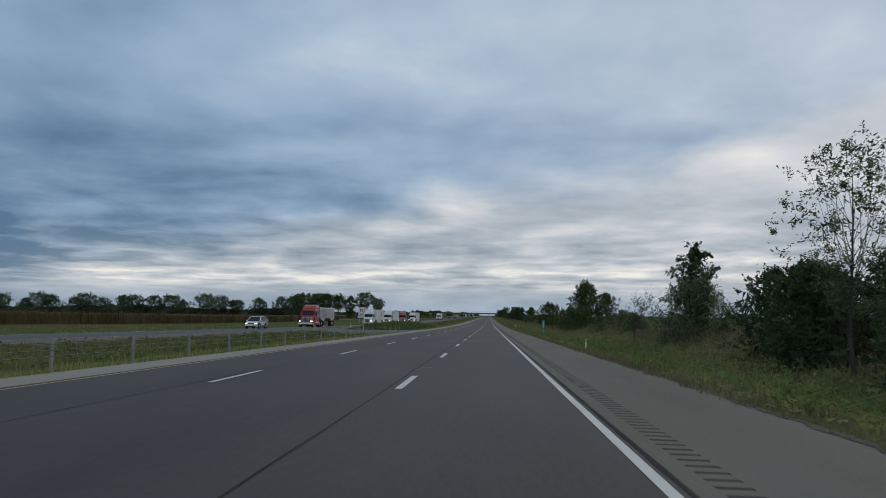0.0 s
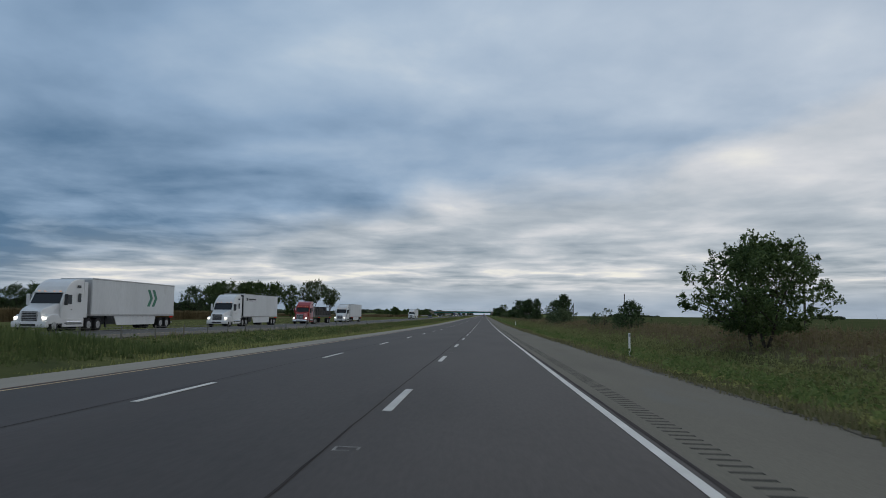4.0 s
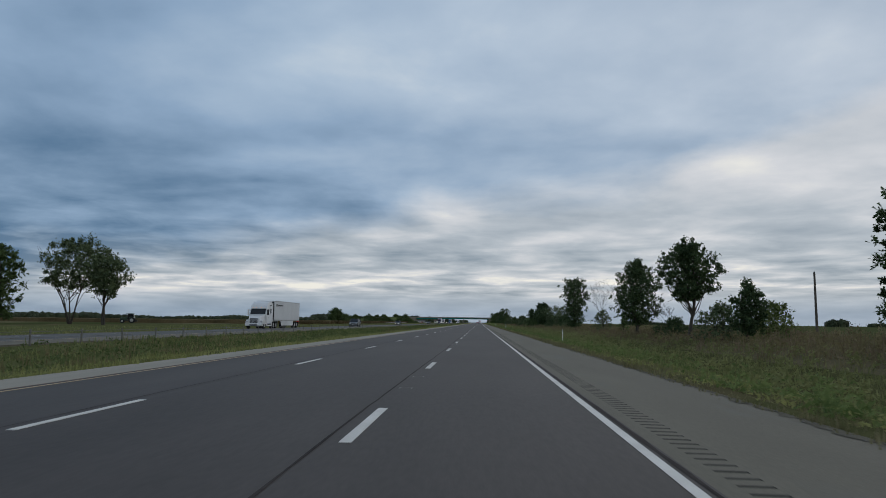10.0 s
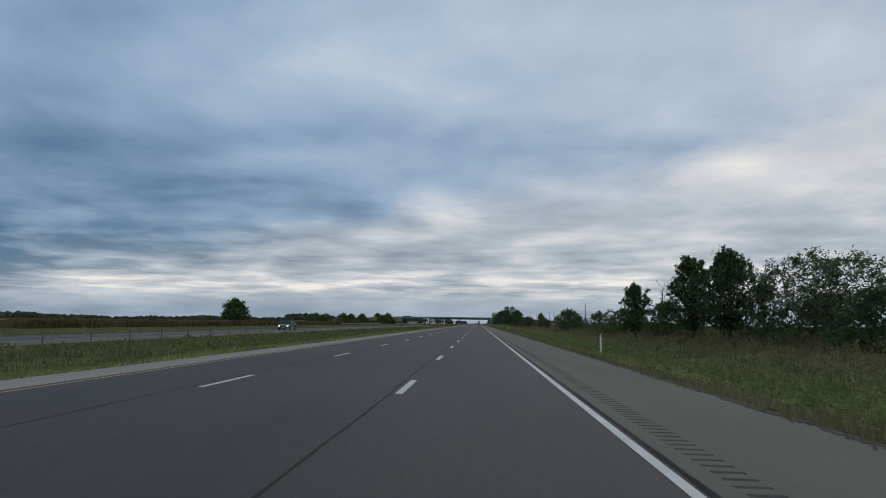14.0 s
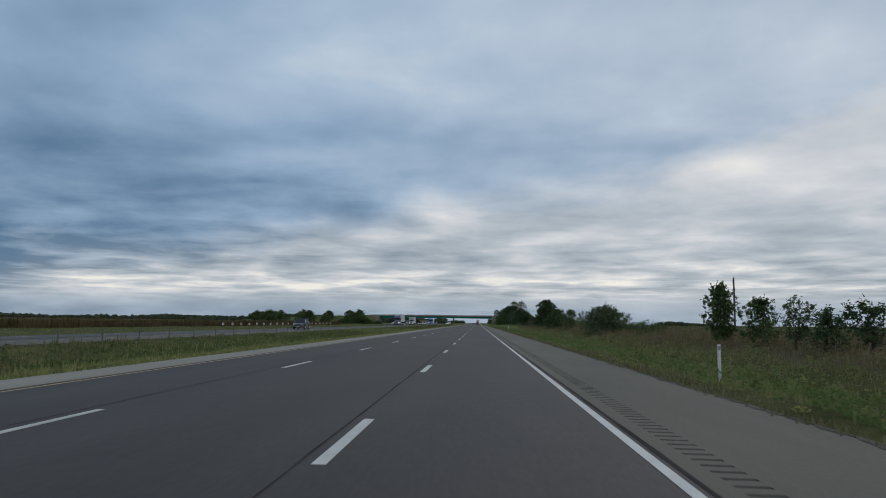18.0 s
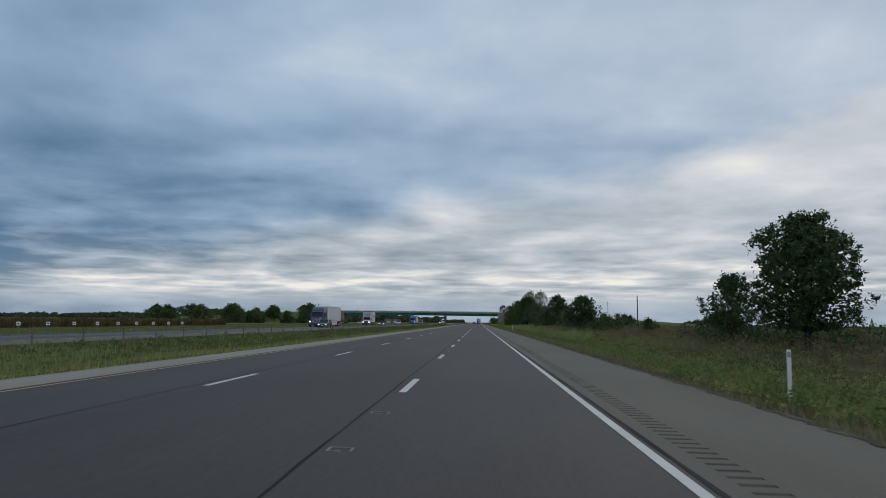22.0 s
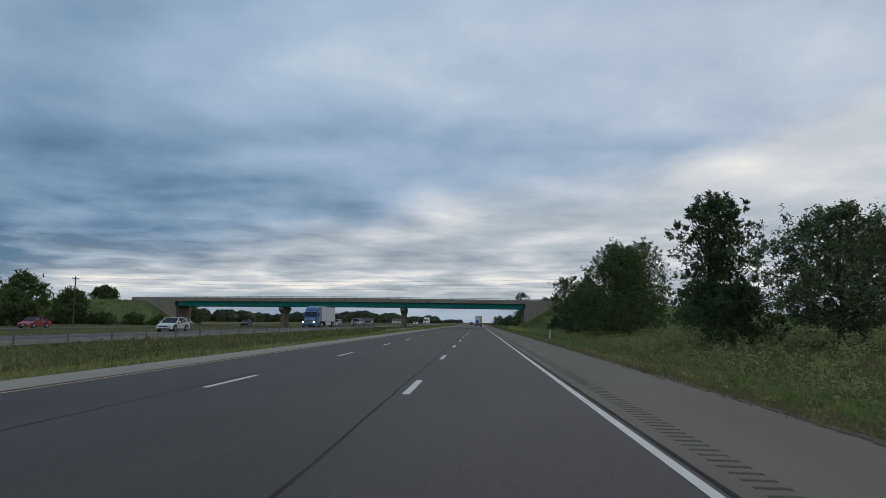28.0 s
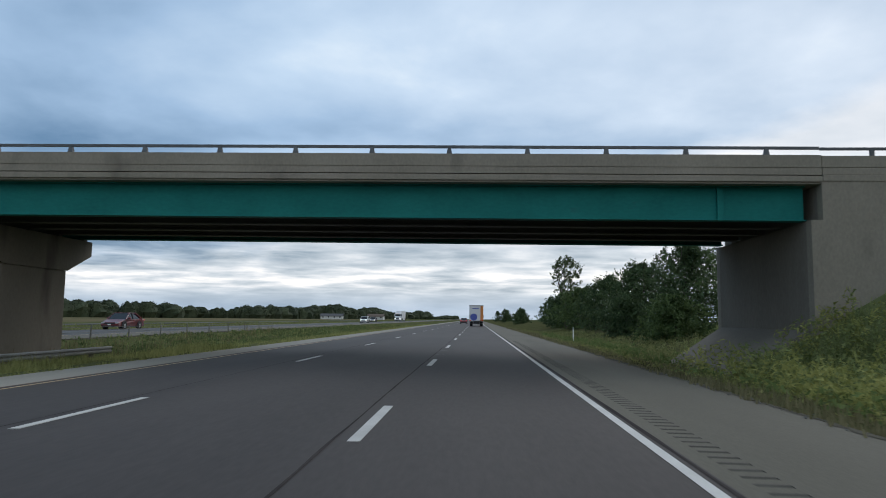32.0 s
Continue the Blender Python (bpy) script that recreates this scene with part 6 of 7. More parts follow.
def car(kind, colour, label, x, y, away=False, lights=True):
    L, Wd, body, cab, axles, r = CARS[kind]
    z = float(section(x) + grade(y)) + 0.004
    c = thing(kind if kind != "suv" else "sport_utility_car", label, "pickup" if kind == "pickup" else "car", x, y, z, "", 180 if away else 0)
    pm = PAINTS[colour]
    h = Wd / 2
    part("body", extrude_profile(body, -h, h, 0.085, {0: 0.9, 1: 0.86, 2: 0.84, len(body) - 1: 0.9, len(body) - 2: 0.92, len(body) - 3: 0.9}), pm, c)
    part("cabin", extrude_profile([(cab[0][0], cab[0][1] - 0.05), cab[1], cab[2], (cab[3][0], cab[3][1] - 0.05)], -h * 0.95, h * 0.95, 0.03, {1: 0.77, 2: 0.77}), CAR_GLASS, c, "dark tinted windows")
    part("roof", boxed(-h * 0.75, h * 0.75, cab[1][0] + 0.02, cab[2][0] - 0.02, cab[1][1] - 0.03, cab[2][1] + 0.03, 0.025), pm, c)
    for s in (-1, 1):
        for (a, b, wd) in ((cab[0], cab[1], 0.07), (cab[3], cab[2], 0.16)):
            bm = bmesh.new()
            tube(bm, (s * h * 0.945, a[0], a[1] - 0.03), (s * h * 0.775, b[0], b[1]), wd * 0.6, wd * 0.5, 6)
            part("pillar", bm, pm, c)
        ym = cab[1][0] + 0.42 * (cab[2][0] - cab[1][0])
        part("pillar", tube(bmesh.new(), (s * h * 0.955, ym, cab[0][1]), (s * h * 0.775, ym, cab[1][1]), 0.04, 0.04, 6), TRIM, c)
        part("door_mirror", boxed(s * h * 0.98 - 0.02 if s > 0 else s * h * 0.98 - 0.20, s * h * 0.98 + 0.20 if s > 0 else s * h * 0.98 + 0.02, cab[0][0] + 0.32, cab[0][0] + 0.44, cab[0][1] + 0.02, cab[0][1] + 0.17, 0.03), pm, c)
        zf = body[2][1]
        x0, x1 = sorted((s * h * 0.54, s * h * 0.82))
        part("headlight", boxed(x0, x1, 0.005, 0.20, zf - 0.14, zf - 0.03, 0.02), HEADLIGHT if lights else HEADLIGHT_OFF, c, "bright lit headlight" if lights else "clear headlight lens")
        zr = body[-3][1]
        x0, x1 = sorted((s * h * 0.62, s * h * 0.90))
        part("tail_lamp", boxed(x0, x1, L - 0.18, L + 0.015, zr - 0.22, zr - 0.02, 0.02), TAIL, c, "red tail lamp")
        for ay in axles:
            wheel(c, s * (h + 0.005), ay, r, 0.22)
            part("wheel_arch", tube(bmesh.new(), (s * (h - 0.14), ay, r + 0.02), (s * (h + 0.002), ay, r + 0.02), r + 0.075, r + 0.075, 18), TRIM, c, "dark wheel arch")
        part("door_handle", boxed(*sorted((s * h, s * (h + 0.02))), ym + 0.1, ym + 0.26, cab[0][1] - 0.14, cab[0][1] - 0.10), pm, c)
    zg = body[2][1]
    part("grille", boxed(-h * 0.50, h * 0.50, -0.012, 0.18, zg - (0.34 if kind == "pickup" else 0.19), zg - 0.06, 0.015), TRIM, c, "dark front grille")
    part("bumper", boxed(-h * 0.82, h * 0.82, -0.05, 0.18, body[0][1] + 0.10, body[1][1] - 0.06, 0.035), CHROME if kind == "pickup" else pm, c)
    part("lower_intake", boxed(-h * 0.62, h * 0.62, -0.065, 0.10, body[0][1] - 0.02, body[0][1] + 0.11, 0.015), TRIM, c, "dark lower air intake")
    part("plate_bar", boxed(-0.15, 0.15, -0.062, -0.048, body[0][1] + 0.14, body[0][1] + 0.24), SIGN_WHITE, c, "plain pale plate")
    for s in (-1, 1):
        part("sill", boxed(*sorted((s * (h - 0.04), s * (h + 0.004))), axles[0] + r + 0.05, axles[1] - r - 0.05, body[0][1] - 0.03, body[0][1] + (0.16 if kind == "suv" else 0.08), 0.01), TRIM, c, "dark lower sill")
        part("window_line", boxed(*sorted((s * h * 0.93, s * h * 0.965)), cab[0][0] + 0.35, cab[3][0] - 0.35, cab[0][1] - 0.02, cab[0][1] + 0.02), TRIM, c)
    part("rear_bumper", boxed(-h * 0.88, h * 0.88, L - 0.15, L + 0.04, 0.30, 0.48, 0.04), TRIM, c)
    if kind == "pickup":
        part("cargo_bed", boxed(-h * 0.84, h * 0.84, 3.85, 5.68, 1.10, 1.19, 0.01), TRIM, c, "dark open cargo bed")
    return c


def truck_wheels(t, ys, x=1.24, r=0.51, w=0.55):
    for y in ys:
        for s in (-1, 1):
            wheel(t, s * x, y, r, w)


def tractor(t, pm, sleeper=True, stacks=True, lit=True):
    """Bonneted tractor unit, nose at y = 0, heading -y."""
    hood = [(0.10, 0.55), (0.0, 0.9), (0.02, 1.55), (0.30, 1.78), (1.75, 2.10), (1.75, 0.55)]
    if not stacks:
        hood = [(0.12, 0.50), (0.0, 0.78), (0.06, 1.46), (0.32, 1.68), (1.75, 2.08), (1.75, 0.50)]
    part("bonnet", extrude_profile(hood, -1.08, 1.08, 0.06, {0: 0.92, 1: 0.88, 2: 0.70, 3: 0.70}), pm, t)
    for s in (-1, 1):
        part("wing", extrude_profile([(0.12, 0.62), (0.12, 1.05), (0.50, 1.28), (1.45, 1.28), (1.75, 0.95), (1.75, 0.62)], *sorted((s * 0.80, s * 1.23)), 0.06), pm, t)
    back = 4.6 if sleeper else 3.2
    top = 3.92 if sleeper else 2.95
    cabp = [(1.70, 0.62), (1.70, 2.02), (2.15, 2.86)] + ([(2.50, 3.32), (2.95, 3.64), (3.45, 3.84), (3.95, top)] if sleeper else [(2.30, top)]) + [(back, top), (back, 0.62)]
    part("cab", extrude_profile(cabp, -1.23, 1.23, 0.05, {3: 0.93, 4: 0.91, 5: 0.91, 6: 0.93, 7: 0.95} if sleeper else {}), pm, t)
    slab([(1.08, 1.695, 2.06), (-1.08, 1.695, 2.06), (-1.04, 2.125, 2.82), (1.04, 2.125, 2.82)], -0.02, CAR_GLASS, "windscreen", t, "dark raked windscreen")
    part("visor", boxed(-1.1, 1.1, 2.02, 2.20, 2.84, 2.93, 0.02), pm, t)
    for s in (-1, 1):
        a, b = sorted((s * 1.232, s * 1.245))
        part("side_window", boxed(a, b, 2.12, 2.95, 2.05, 2.72, 0.004), CAR_GLASS, t, "dark cab side window")
        if sleeper:
            part("sleeper_window", boxed(a, b, 3.75, 4.15, 2.2, 2.85, 0.004), CAR_GLASS, t)
            part("marker_window", boxed(a, b, 3.6, 4.1, 3.25, 3.45, 0.004), CAR_GLASS, t)
        part("mirror", boxed(*sorted((s * 1.30, s * 1.55)), 1.88, 1.98, 1.95, 2.75, 0.03), TRIM if s > 0 else pm, t)
        part("mirror_arm", tube(bmesh.new(), (s * 1.2, 1.95, 2.6), (s * 1.34, 1.93, 2.6), 0.02, 0.02, 6), TRIM, t)
        part("headlight", boxed(*sorted((s * 0.78, s * 1.16)), 0.06, 0.30, 0.92, 1.12, 0.03), HEADLIGHT if lit else HEADLIGHT_OFF, t, "bright lit headlight" if lit else "clear headlight lens")
        part("fuel_tank", tube(bmesh.new(), (s * 0.98, 2.35, 0.68), (s * 0.98, 4.35, 0.68), 0.30, 0.30, 14), CHROME, t, "polished fuel tank")
        part("side_fairing", boxed(*sorted((s * 1.15, s * 1.24)), 1.95 if not stacks else 2.2, 4.62, 0.38, 1.0, 0.03), pm, t)
        part("cab_step", boxed(*sorted((s * 1.242, s * 1.262)), 2.15, 2.75, 0.62, 0.70), TRIM, t)
        part("door_handle", boxed(*sorted((s * 1.234, s * 1.26)), 2.86, 3.02, 1.62, 1.68), TRIM, t)
        if sleeper and not stacks:
            part("side_extender", boxed(*sorted((s * 1.13, s * 1.19)), back + 0.004, back + 0.52, 1.05, 3.72, 0.02), pm, t, "cab side extender panel")
        if stacks:
            part("exhaust_stack", tube(bmesh.new(), (s * 1.12, back + 0.14, 0.9), (s * 1.12, back + 0.14, 3.6), 0.07, 0.07, 8), CHROME, t)
        for k in range(2):
            part("marker_lamp", boxed(s * (0.35 + 0.45 * k) - 0.05, s * (0.35 + 0.45 * k) + 0.05, 2.14, 2.22, 2.94, 2.99), AMBER, t)
    g0, g1 = (0.88, 1.60) if stacks else (0.76, 1.46)
    gr_ = part("grille", boxed(-0.52, 0.52, -0.035, 0.10, g0, g1, 0.03), TRIM, t, "dark radiator grille")
    for k in range(6):
        z = g0 + (g1 - g0) * (k + 0.6) / 6.2
        part("grille_bar", boxed(-0.50, 0.50, -0.048, -0.036, z - 0.018, z + 0.018), ALLOY, gr_)
    part("grille_surround", boxed(-0.58, 0.58, -0.01, 0.06, g0 - 0.05, g1 + 0.06, 0.02), CHROME, t)
    part("lower_intake", boxed(-0.55, 0.55, -0.155, -0.10, 0.46, 0.62, 0.01), TRIM, t, "dark bumper intake")
    part("bumper", extrude_profile([(-0.10, 0.38), (-0.14, 0.55), (-0.10, 0.80), (0.35, 0.80), (0.35, 0.38)], -1.22, 1.22, 0.04), CHROME if stacks else pm, t)
    part("chassis", boxed(-0.45, 0.45, 0.4, 7.4, 0.62, 0.92), TRIM, t)
    part("fifth_wheel", boxed(-0.5, 0.5, 5.2, 6.6, 0.93, 1.12, 0.02), TRIM, t)
    truck_wheels(t, (0.95,), 1.22, 0.50, 0.30)
    truck_wheels(t, (5.35, 6.65))


def semi(colour, cargo, label, x, y, print_mat=None, stacks=False, length=14.6, lit=True):
    z = float(section(x) + grade(y)) + 0.004
    t = thing("articulated_lorry", label, "lorry", x, y, z)
    tractor(t, PAINTS[colour], True, stacks, lit)
    y0, y1 = 5.55, 5.55 + length
    if cargo == "box":
        tr = part("trailer", boxed(-1.29, 1.29, y0, y1, 1.18, 4.08, 0.03), TRAILER, t, "plain white box trailer")
        for s in (-1, 1):
            a, b = sorted((s * 1.292, s * 1.305))
            part("side_rail", boxed(a, b, y0, y1, 1.16, 1.30), ALLOY, tr)
            part("top_rail", boxed(a, b, y0, y1, 3.98, 4.09), ALLOY, tr)
            part("side_skirt", extrude_profile([(y0 + 3.4, 1.15), (y0 + 3.9, 0.42), (y1 - 4.0, 0.42), (y1 - 3.8, 1.15)], *sorted((s * 1.24, s * 1.27))), TRAILER, tr, "white side skirt")
            if print_mat is TRIM:
                for ya, yb, za, zb in ((0.9, 1.5, 3.25, 3.62), (1.7, 4.6, 3.34, 3.52), (1.7, 3.4, 3.22, 3.27)):
                    part("printed_bar", boxed(*sorted((s * 1.292, s * 1.298)), y0 + ya, y0 + yb, za, zb), print_mat, tr)
            elif print_mat:
                for k in range(2):
                    o = y0 + length * 0.62 + 0.9 * k
                    for (za, zb) in ((2.0, 2.75), (2.75, 3.5)):
                        ya, yb = (o, o + 0.55) if za < 2.5 else (o + 0.55, o)
                        q = [(s * 1.296, ya, za), (s * 1.296, ya + 0.5, za), (s * 1.296, yb + 0.5, zb), (s * 1.296, yb, zb)]
                        slab(q, 0.008 * s * (1 if s > 0 else 1), print_mat, "printed_chevron", tr)
        for yy_ in (y0 - 0.005,):
            part("front_panel", boxed(-1.2, 1.2, yy_ - 0.02, yy_, 1.3, 3.95), TRIM if print_mat is TRIM else TRAILER_GREY, tr, "trailer nose panel")
        part("cooling_unit", boxed(-0.95, 0.95, y0 - 0.42, y0 - 0.026, 2.3, 3.7, 0.05), TRAILER_GREY, tr, "grey unit on the trailer nose")
    elif cargo == "hopper":
        tr = part("trailer", extrude_profile([(y0, 1.5), (y0 - 0.1, 3.35), (y1, 3.35), (y1, 1.5), (y1 - 2.2, 0.95), (y1 - 4.0, 1.5), (y0 + 4.0, 1.5), (y0 + 2.6, 0.95)], -1.27, 1.27, 0.03), TRAILER_GREY, t, "pale grey hopper trailer")
        for yy_ in np.arange(y0 + 0.6, y1, 0.9):
            for s in (-1, 1):
                part("side_rib", boxed(*sorted((s * 1.272, s * 1.31)), yy_ - 0.04, yy_ + 0.04, 1.55, 3.3), ALLOY, tr)
        part("tarp", boxed(-1.2, 1.2, y0, y1 - 0.05, 3.35, 3.48, 0.05), TRAILER, tr, "pale rolled tarpaulin cover")
    else:
        tr = part("trailer", boxed(-1.28, 1.28, y0, y1, 1.25, 1.48, 0.02), TRIM, t, "dark flatbed trailer deck")
        rs_ = np.random.RandomState(4)
        k = y0 + 0.8
        while k < y1 - 1.2:
            hgt = 0.7 + 0.9 * rs_.rand()
            part("pallet_load", boxed(-1.1, 1.1, k, k + 1.15, 1.49, 1.49 + hgt, 0.03), CARGO, tr, "dark strapped pallet load")
            k += 1.4
        part("headboard", boxed(-1.25, 1.25, y0 - 0.08, y0, 1.25, 2.9, 0.02), ALLOY, tr)
    for s in (-1, 1):
        part("landing_leg", boxed(*sorted((s * 0.75, s * 0.87)), y0 + 2.9, y0 + 3.05, 0.25, 1.2), TRIM, tr)
        part("tail_lamp", boxed(*sorted((s * 0.9, s * 1.2)), y1, y1 + 0.03, 1.0, 1.12), TAIL, tr)
        part("mud_flap", boxed(*sorted((s * 0.7, s * 1.25)), y1 - 0.6, y1 - 0.57, 0.3, 1.0), RUBBER, tr)
    part("under_ride_bar", boxed(-1.15, 1.15, y1 - 0.08, y1 - 0.02, 0.5, 0.62), ALLOY, tr)
    truck_wheels(t, (y1 - 2.6, y1 - 1.35))
    return t


def box_truck(label, x, y, rear_art=False, away=False):
    z = float(section(x) + grade(y)) + 0.004
    t = thing("box_truck", label, "truck", x, y, z, "", 180 if away else 0)
    pm = PAINTS["white"]
    part("bonnet", extrude_profile([(0.08, 0.5), (0.0, 0.8), (0.05, 1.35), (1.15, 1.62), (1.15, 0.5)], -1.0, 1.0, 0.06, {1: 0.92, 2: 0.85}), pm, t)
    part("cab", extrude_profile([(1.10, 0.5), (1.10, 1.58), (1.70, 2.40), (2.70, 2.45), (2.70, 0.5)], -1.08, 1.08, 0.05), pm, t)
    slab([(0.95, 1.095, 1.62), (-0.95, 1.095, 1.62), (-0.92, 1.67, 2.36), (0.92, 1.67, 2.36)], -0.02, CAR_GLASS, "windscreen", t, "dark raked windscreen")
    for s in (-1, 1):
        part("side_window", boxed(*sorted((s * 1.082, s * 1.094)), 1.55, 2.4, 1.62, 2.25), CAR_GLASS, t)
        part("headlight", boxed(*sorted((s * 0.62, s * 0.95)), -0.01, 0.2, 0.85, 1.08, 0.02), HEADLIGHT, t, "bright lit headlight")
        part("mirror", boxed(*sorted((s * 1.18, s * 1.36)), 1.35, 1.43, 1.55, 2.1, 0.02), TRIM, t)
    part("grille", boxed(-0.55, 0.55, -0.03, 0.1, 0.78, 1.25, 0.02), TRIM, t)
    part("bumper", boxed(-1.0, 1.0, -0.10, 0.2, 0.42, 0.66, 0.04), TRIM, t)
    L = 9.3
    bx = part("cargo_box", boxed(-1.24, 1.24, 2.78, L, 0.95, 3.75, 0.04), TRAILER, t, "white cargo box")
    if rear_art:
        part("cab_overhang", boxed(-1.15, 1.15, 1.75, 2.76, 2.55, 3.72, 0.08), TRAILER, bx)
    else:
        part("cooling_unit", boxed(-0.85, 0.85, 2.32, 2.77, 2.75, 3.60, 0.06), TRAILER_GREY, bx, "grey cooling unit on the box nose")
    part("chassis", boxed(-0.45, 0.45, 0.5, L - 0.1, 0.55, 0.9), TRIM, t)
    part("rear_frame", boxed(-1.25, 1.25, L, L + 0.03, 3.60, 3.76), ALLOY, bx)
    dr = part("roller_door", boxed(-1.02, 1.02, L, L + 0.015, 1.05, 3.55), pm, bx, "pale rear roller door")
    for k in range(7):
        part("door_slat", boxed(-1.02, 1.02, L + 0.016, L + 0.022, 1.07 + 0.355 * k, 1.39 + 0.355 * k), pm, dr)
    if rear_art:
        part("orange_band", boxed(-1.24, -0.72, L + 0.024, L + 0.03, 1.0, 3.6), ORANGE, bx, "orange printed side band")
        part("blue_shape", tube(bmesh.new(), (0.45, L + 0.023, 1.65), (0.45, L + 0.032, 1.65), 0.62, 0.62, 20), BLUE_PRINT, bx, "plain blue printed disc")
        part("text_bar", boxed(-0.4, 0.7, L + 0.024, L + 0.03, 3.05, 3.22), BLUE_PRINT, bx)
    for s in (-1, 1):
        part("tail_lamp", boxed(*sorted((s * 0.95, s * 1.2)), L, L + 0.03, 0.98, 1.10), TAIL, bx)
        part("side_skirt", boxed(*sorted((s * 1.16, s * 1.20)), 3.0, 6.1, 0.52, 0.93, 0.01), TRIM, bx, "dark lower side skirt")
        part("orange_stripe", boxed(*sorted((s * 1.242, s * 1.247)), 4.6, 8.9, 2.52, 2.64), ORANGE, bx, "orange printed stripe")
        part("side_text_bar", boxed(*sorted((s * 1.242, s * 1.248)), 5.3, 7.6, 2.66, 2.84), TRIM, bx)
        part("printed_square", boxed(*sorted((s * 1.242, s * 1.247)), 4.05, 4.55, 2.25, 2.85), ORANGE, bx, "plain orange printed square")
    part("step_bumper", boxed(-1.1, 1.1, L - 0.1, L + 0.15, 0.45, 0.62, 0.02), TRIM, t)
    truck_wheels(t, (0.95,), 1.02, 0.42, 0.26)
    truck_wheels(t, (6.9,), 1.16, 0.42, 0.5)
    return t


def farm_tractor(x, y, turn):
    """A farm tractor standing in the field, nose towards -y before it is turned."""
    t = thing("farm_tractor", "dark green farm tractor parked on the stubble field", "tractor", x, y, None, turn=turn)
    green = PAINTS["dark_green"]
    part("bonnet", extrude_profile([(0.0, 0.85), (0.05, 1.50), (0.30, 1.66), (2.05, 1.80), (2.05, 0.80)], -0.42, 0.42, 0.06, {1: 0.9, 2: 0.85}), green, t)
    part("chassis", boxed(-0.30, 0.30, 0.25, 4.30, 0.62, 0.98, 0.03), TRIM, t)
    cab = part("cab", extrude_profile([(2.10, 1.05), (2.20, 2.62), (3.75, 2.62), (3.95, 1.60), (3.70, 1.05)], -0.78, 0.78, 0.05, {1: 0.9, 2: 0.9}), CAR_GLASS, t, "dark glazed cab")
    part("roof", boxed(-0.86, 0.86, 2.05, 3.95, 2.63, 2.84, 0.06), green, cab)
    for s in (-1, 1):
        part("post", tube(bmesh.new(), (s * 0.79, 2.12, 1.05), (s * 0.71, 2.20, 2.63), 0.04, 0.04, 6), TRIM, cab)
        part("mudguard", extrude_profile([(2.55, 1.55), (2.85, 1.85), (3.75, 1.85), (4.15, 1.50), (4.00, 1.40), (3.70, 1.70), (2.90, 1.70), (2.68, 1.45)], *sorted((s * 0.62, s * 1.18)), 0.02), green, t)
        wheel(t, s * 1.16, 3.35, 0.86, 0.50)
        wheel(t, s * 0.98, 0.72, 0.58, 0.36)
    part("exhaust", tube(bmesh.new(), (0.36, 1.75, 1.70), (0.36, 1.75, 2.95), 0.05, 0.05, 8), TRIM, t, "dark upright exhaust pipe")
    part("hitch", boxed(-0.40, 0.40, 4.25, 4.75, 0.45, 0.95, 0.03), TRIM, t)
    return t


farm_tractor(-104.3, 551.6, -70)

LANE_A, LANE_B, SLIP = -26.5, -30.1, -56.0
car("suv", "white", "white sport utility car with lit headlights in the oncoming lanes", LANE_B, 92.5)
semi("red", "hopper", "red tractor pulling a pale hopper trailer", LANE_B, 121.0, stacks=True, length=11.8)
semi("white", "box", "white articulated lorry with green chevrons on its trailer", LANE_B, 184.0, GREEN_PRINT)
semi("white", "box", "plain white articulated lorry behind another", LANE_B, 219.0, TRIM)
semi("red", "flat", "red tractor with a loaded flatbed trailer", LANE_B, 257.0, stacks=True, length=13.5)
semi("white", "box", "white articulated lorry with a plain white trailer", LANE_B, 291.0)
semi("white", "box", "white articulated lorry with dark trailer nose", LANE_B, 444.5, TRIM, lit=False)
car("minivan", "dark_grey", "dark grey minivan in the oncoming lanes", LANE_A, 503.0, lights=False)
car("sedan", "dark_grey", "dark grey saloon car with lit headlights", LANE_A, 588.0)
car("suv", "dark_grey", "dark grey sport utility car in the oncoming lanes", LANE_A, 737.5, lights=False)
car("sedan", "dark_grey", "dark grey saloon car beside a lorry", LANE_A, 893.5)
semi("purple", "box", "dark purple tractor with a white box trailer", LANE_B, 903.5, length=13.6)
box_truck("white box truck with lit headlights in the oncoming lanes", LANE_B, 966.0)
car("sedan", "black", "black saloon car following a box truck", LANE_A, 971.5)
car("sedan", "red", "red saloon car on the slip road", SLIP, 1062.0, lights=False)
car("sedan", "white", "white saloon car in the oncoming lanes", LANE_B, 1044.5, lights=False)
car("sedan", "white", "white saloon car further along the slip road", SLIP, 1109.0, lights=False)
semi("blue", "box", "bright blue tractor with a white box trailer", LANE_B, 1105.5, length=12.6)
car("suv", "silver", "silver sport utility car under the bridge", LANE_B, 1129.0, lights=False)
car("pickup", "white", "white pickup truck beyond the bridge", LANE_B, 1155.0, lights=False)
car("sedan", "maroon", "maroon saloon car beyond the bridge", LANE_B, 1174.0, lights=False)
car("sedan", "black", "black saloon car on the slip road at the bridge", SLIP, 1147.0, lights=False)
semi("white", "box", "distant white articulated lorry beyond the bridge", LANE_B, 1400.0)
car("suv", "white", "distant white car beyond the bridge", LANE_A, 1290.0)
car("sedan", "dark_grey", "distant dark car beyond the bridge", LANE_B, 1330.0)
box_truck("white hire truck with orange and blue rear panel ahead", 1.35, 1250.0, True, True)
car("sedan", "maroon", "maroon car ahead in the middle lane", -1.8, 1300.0, True)

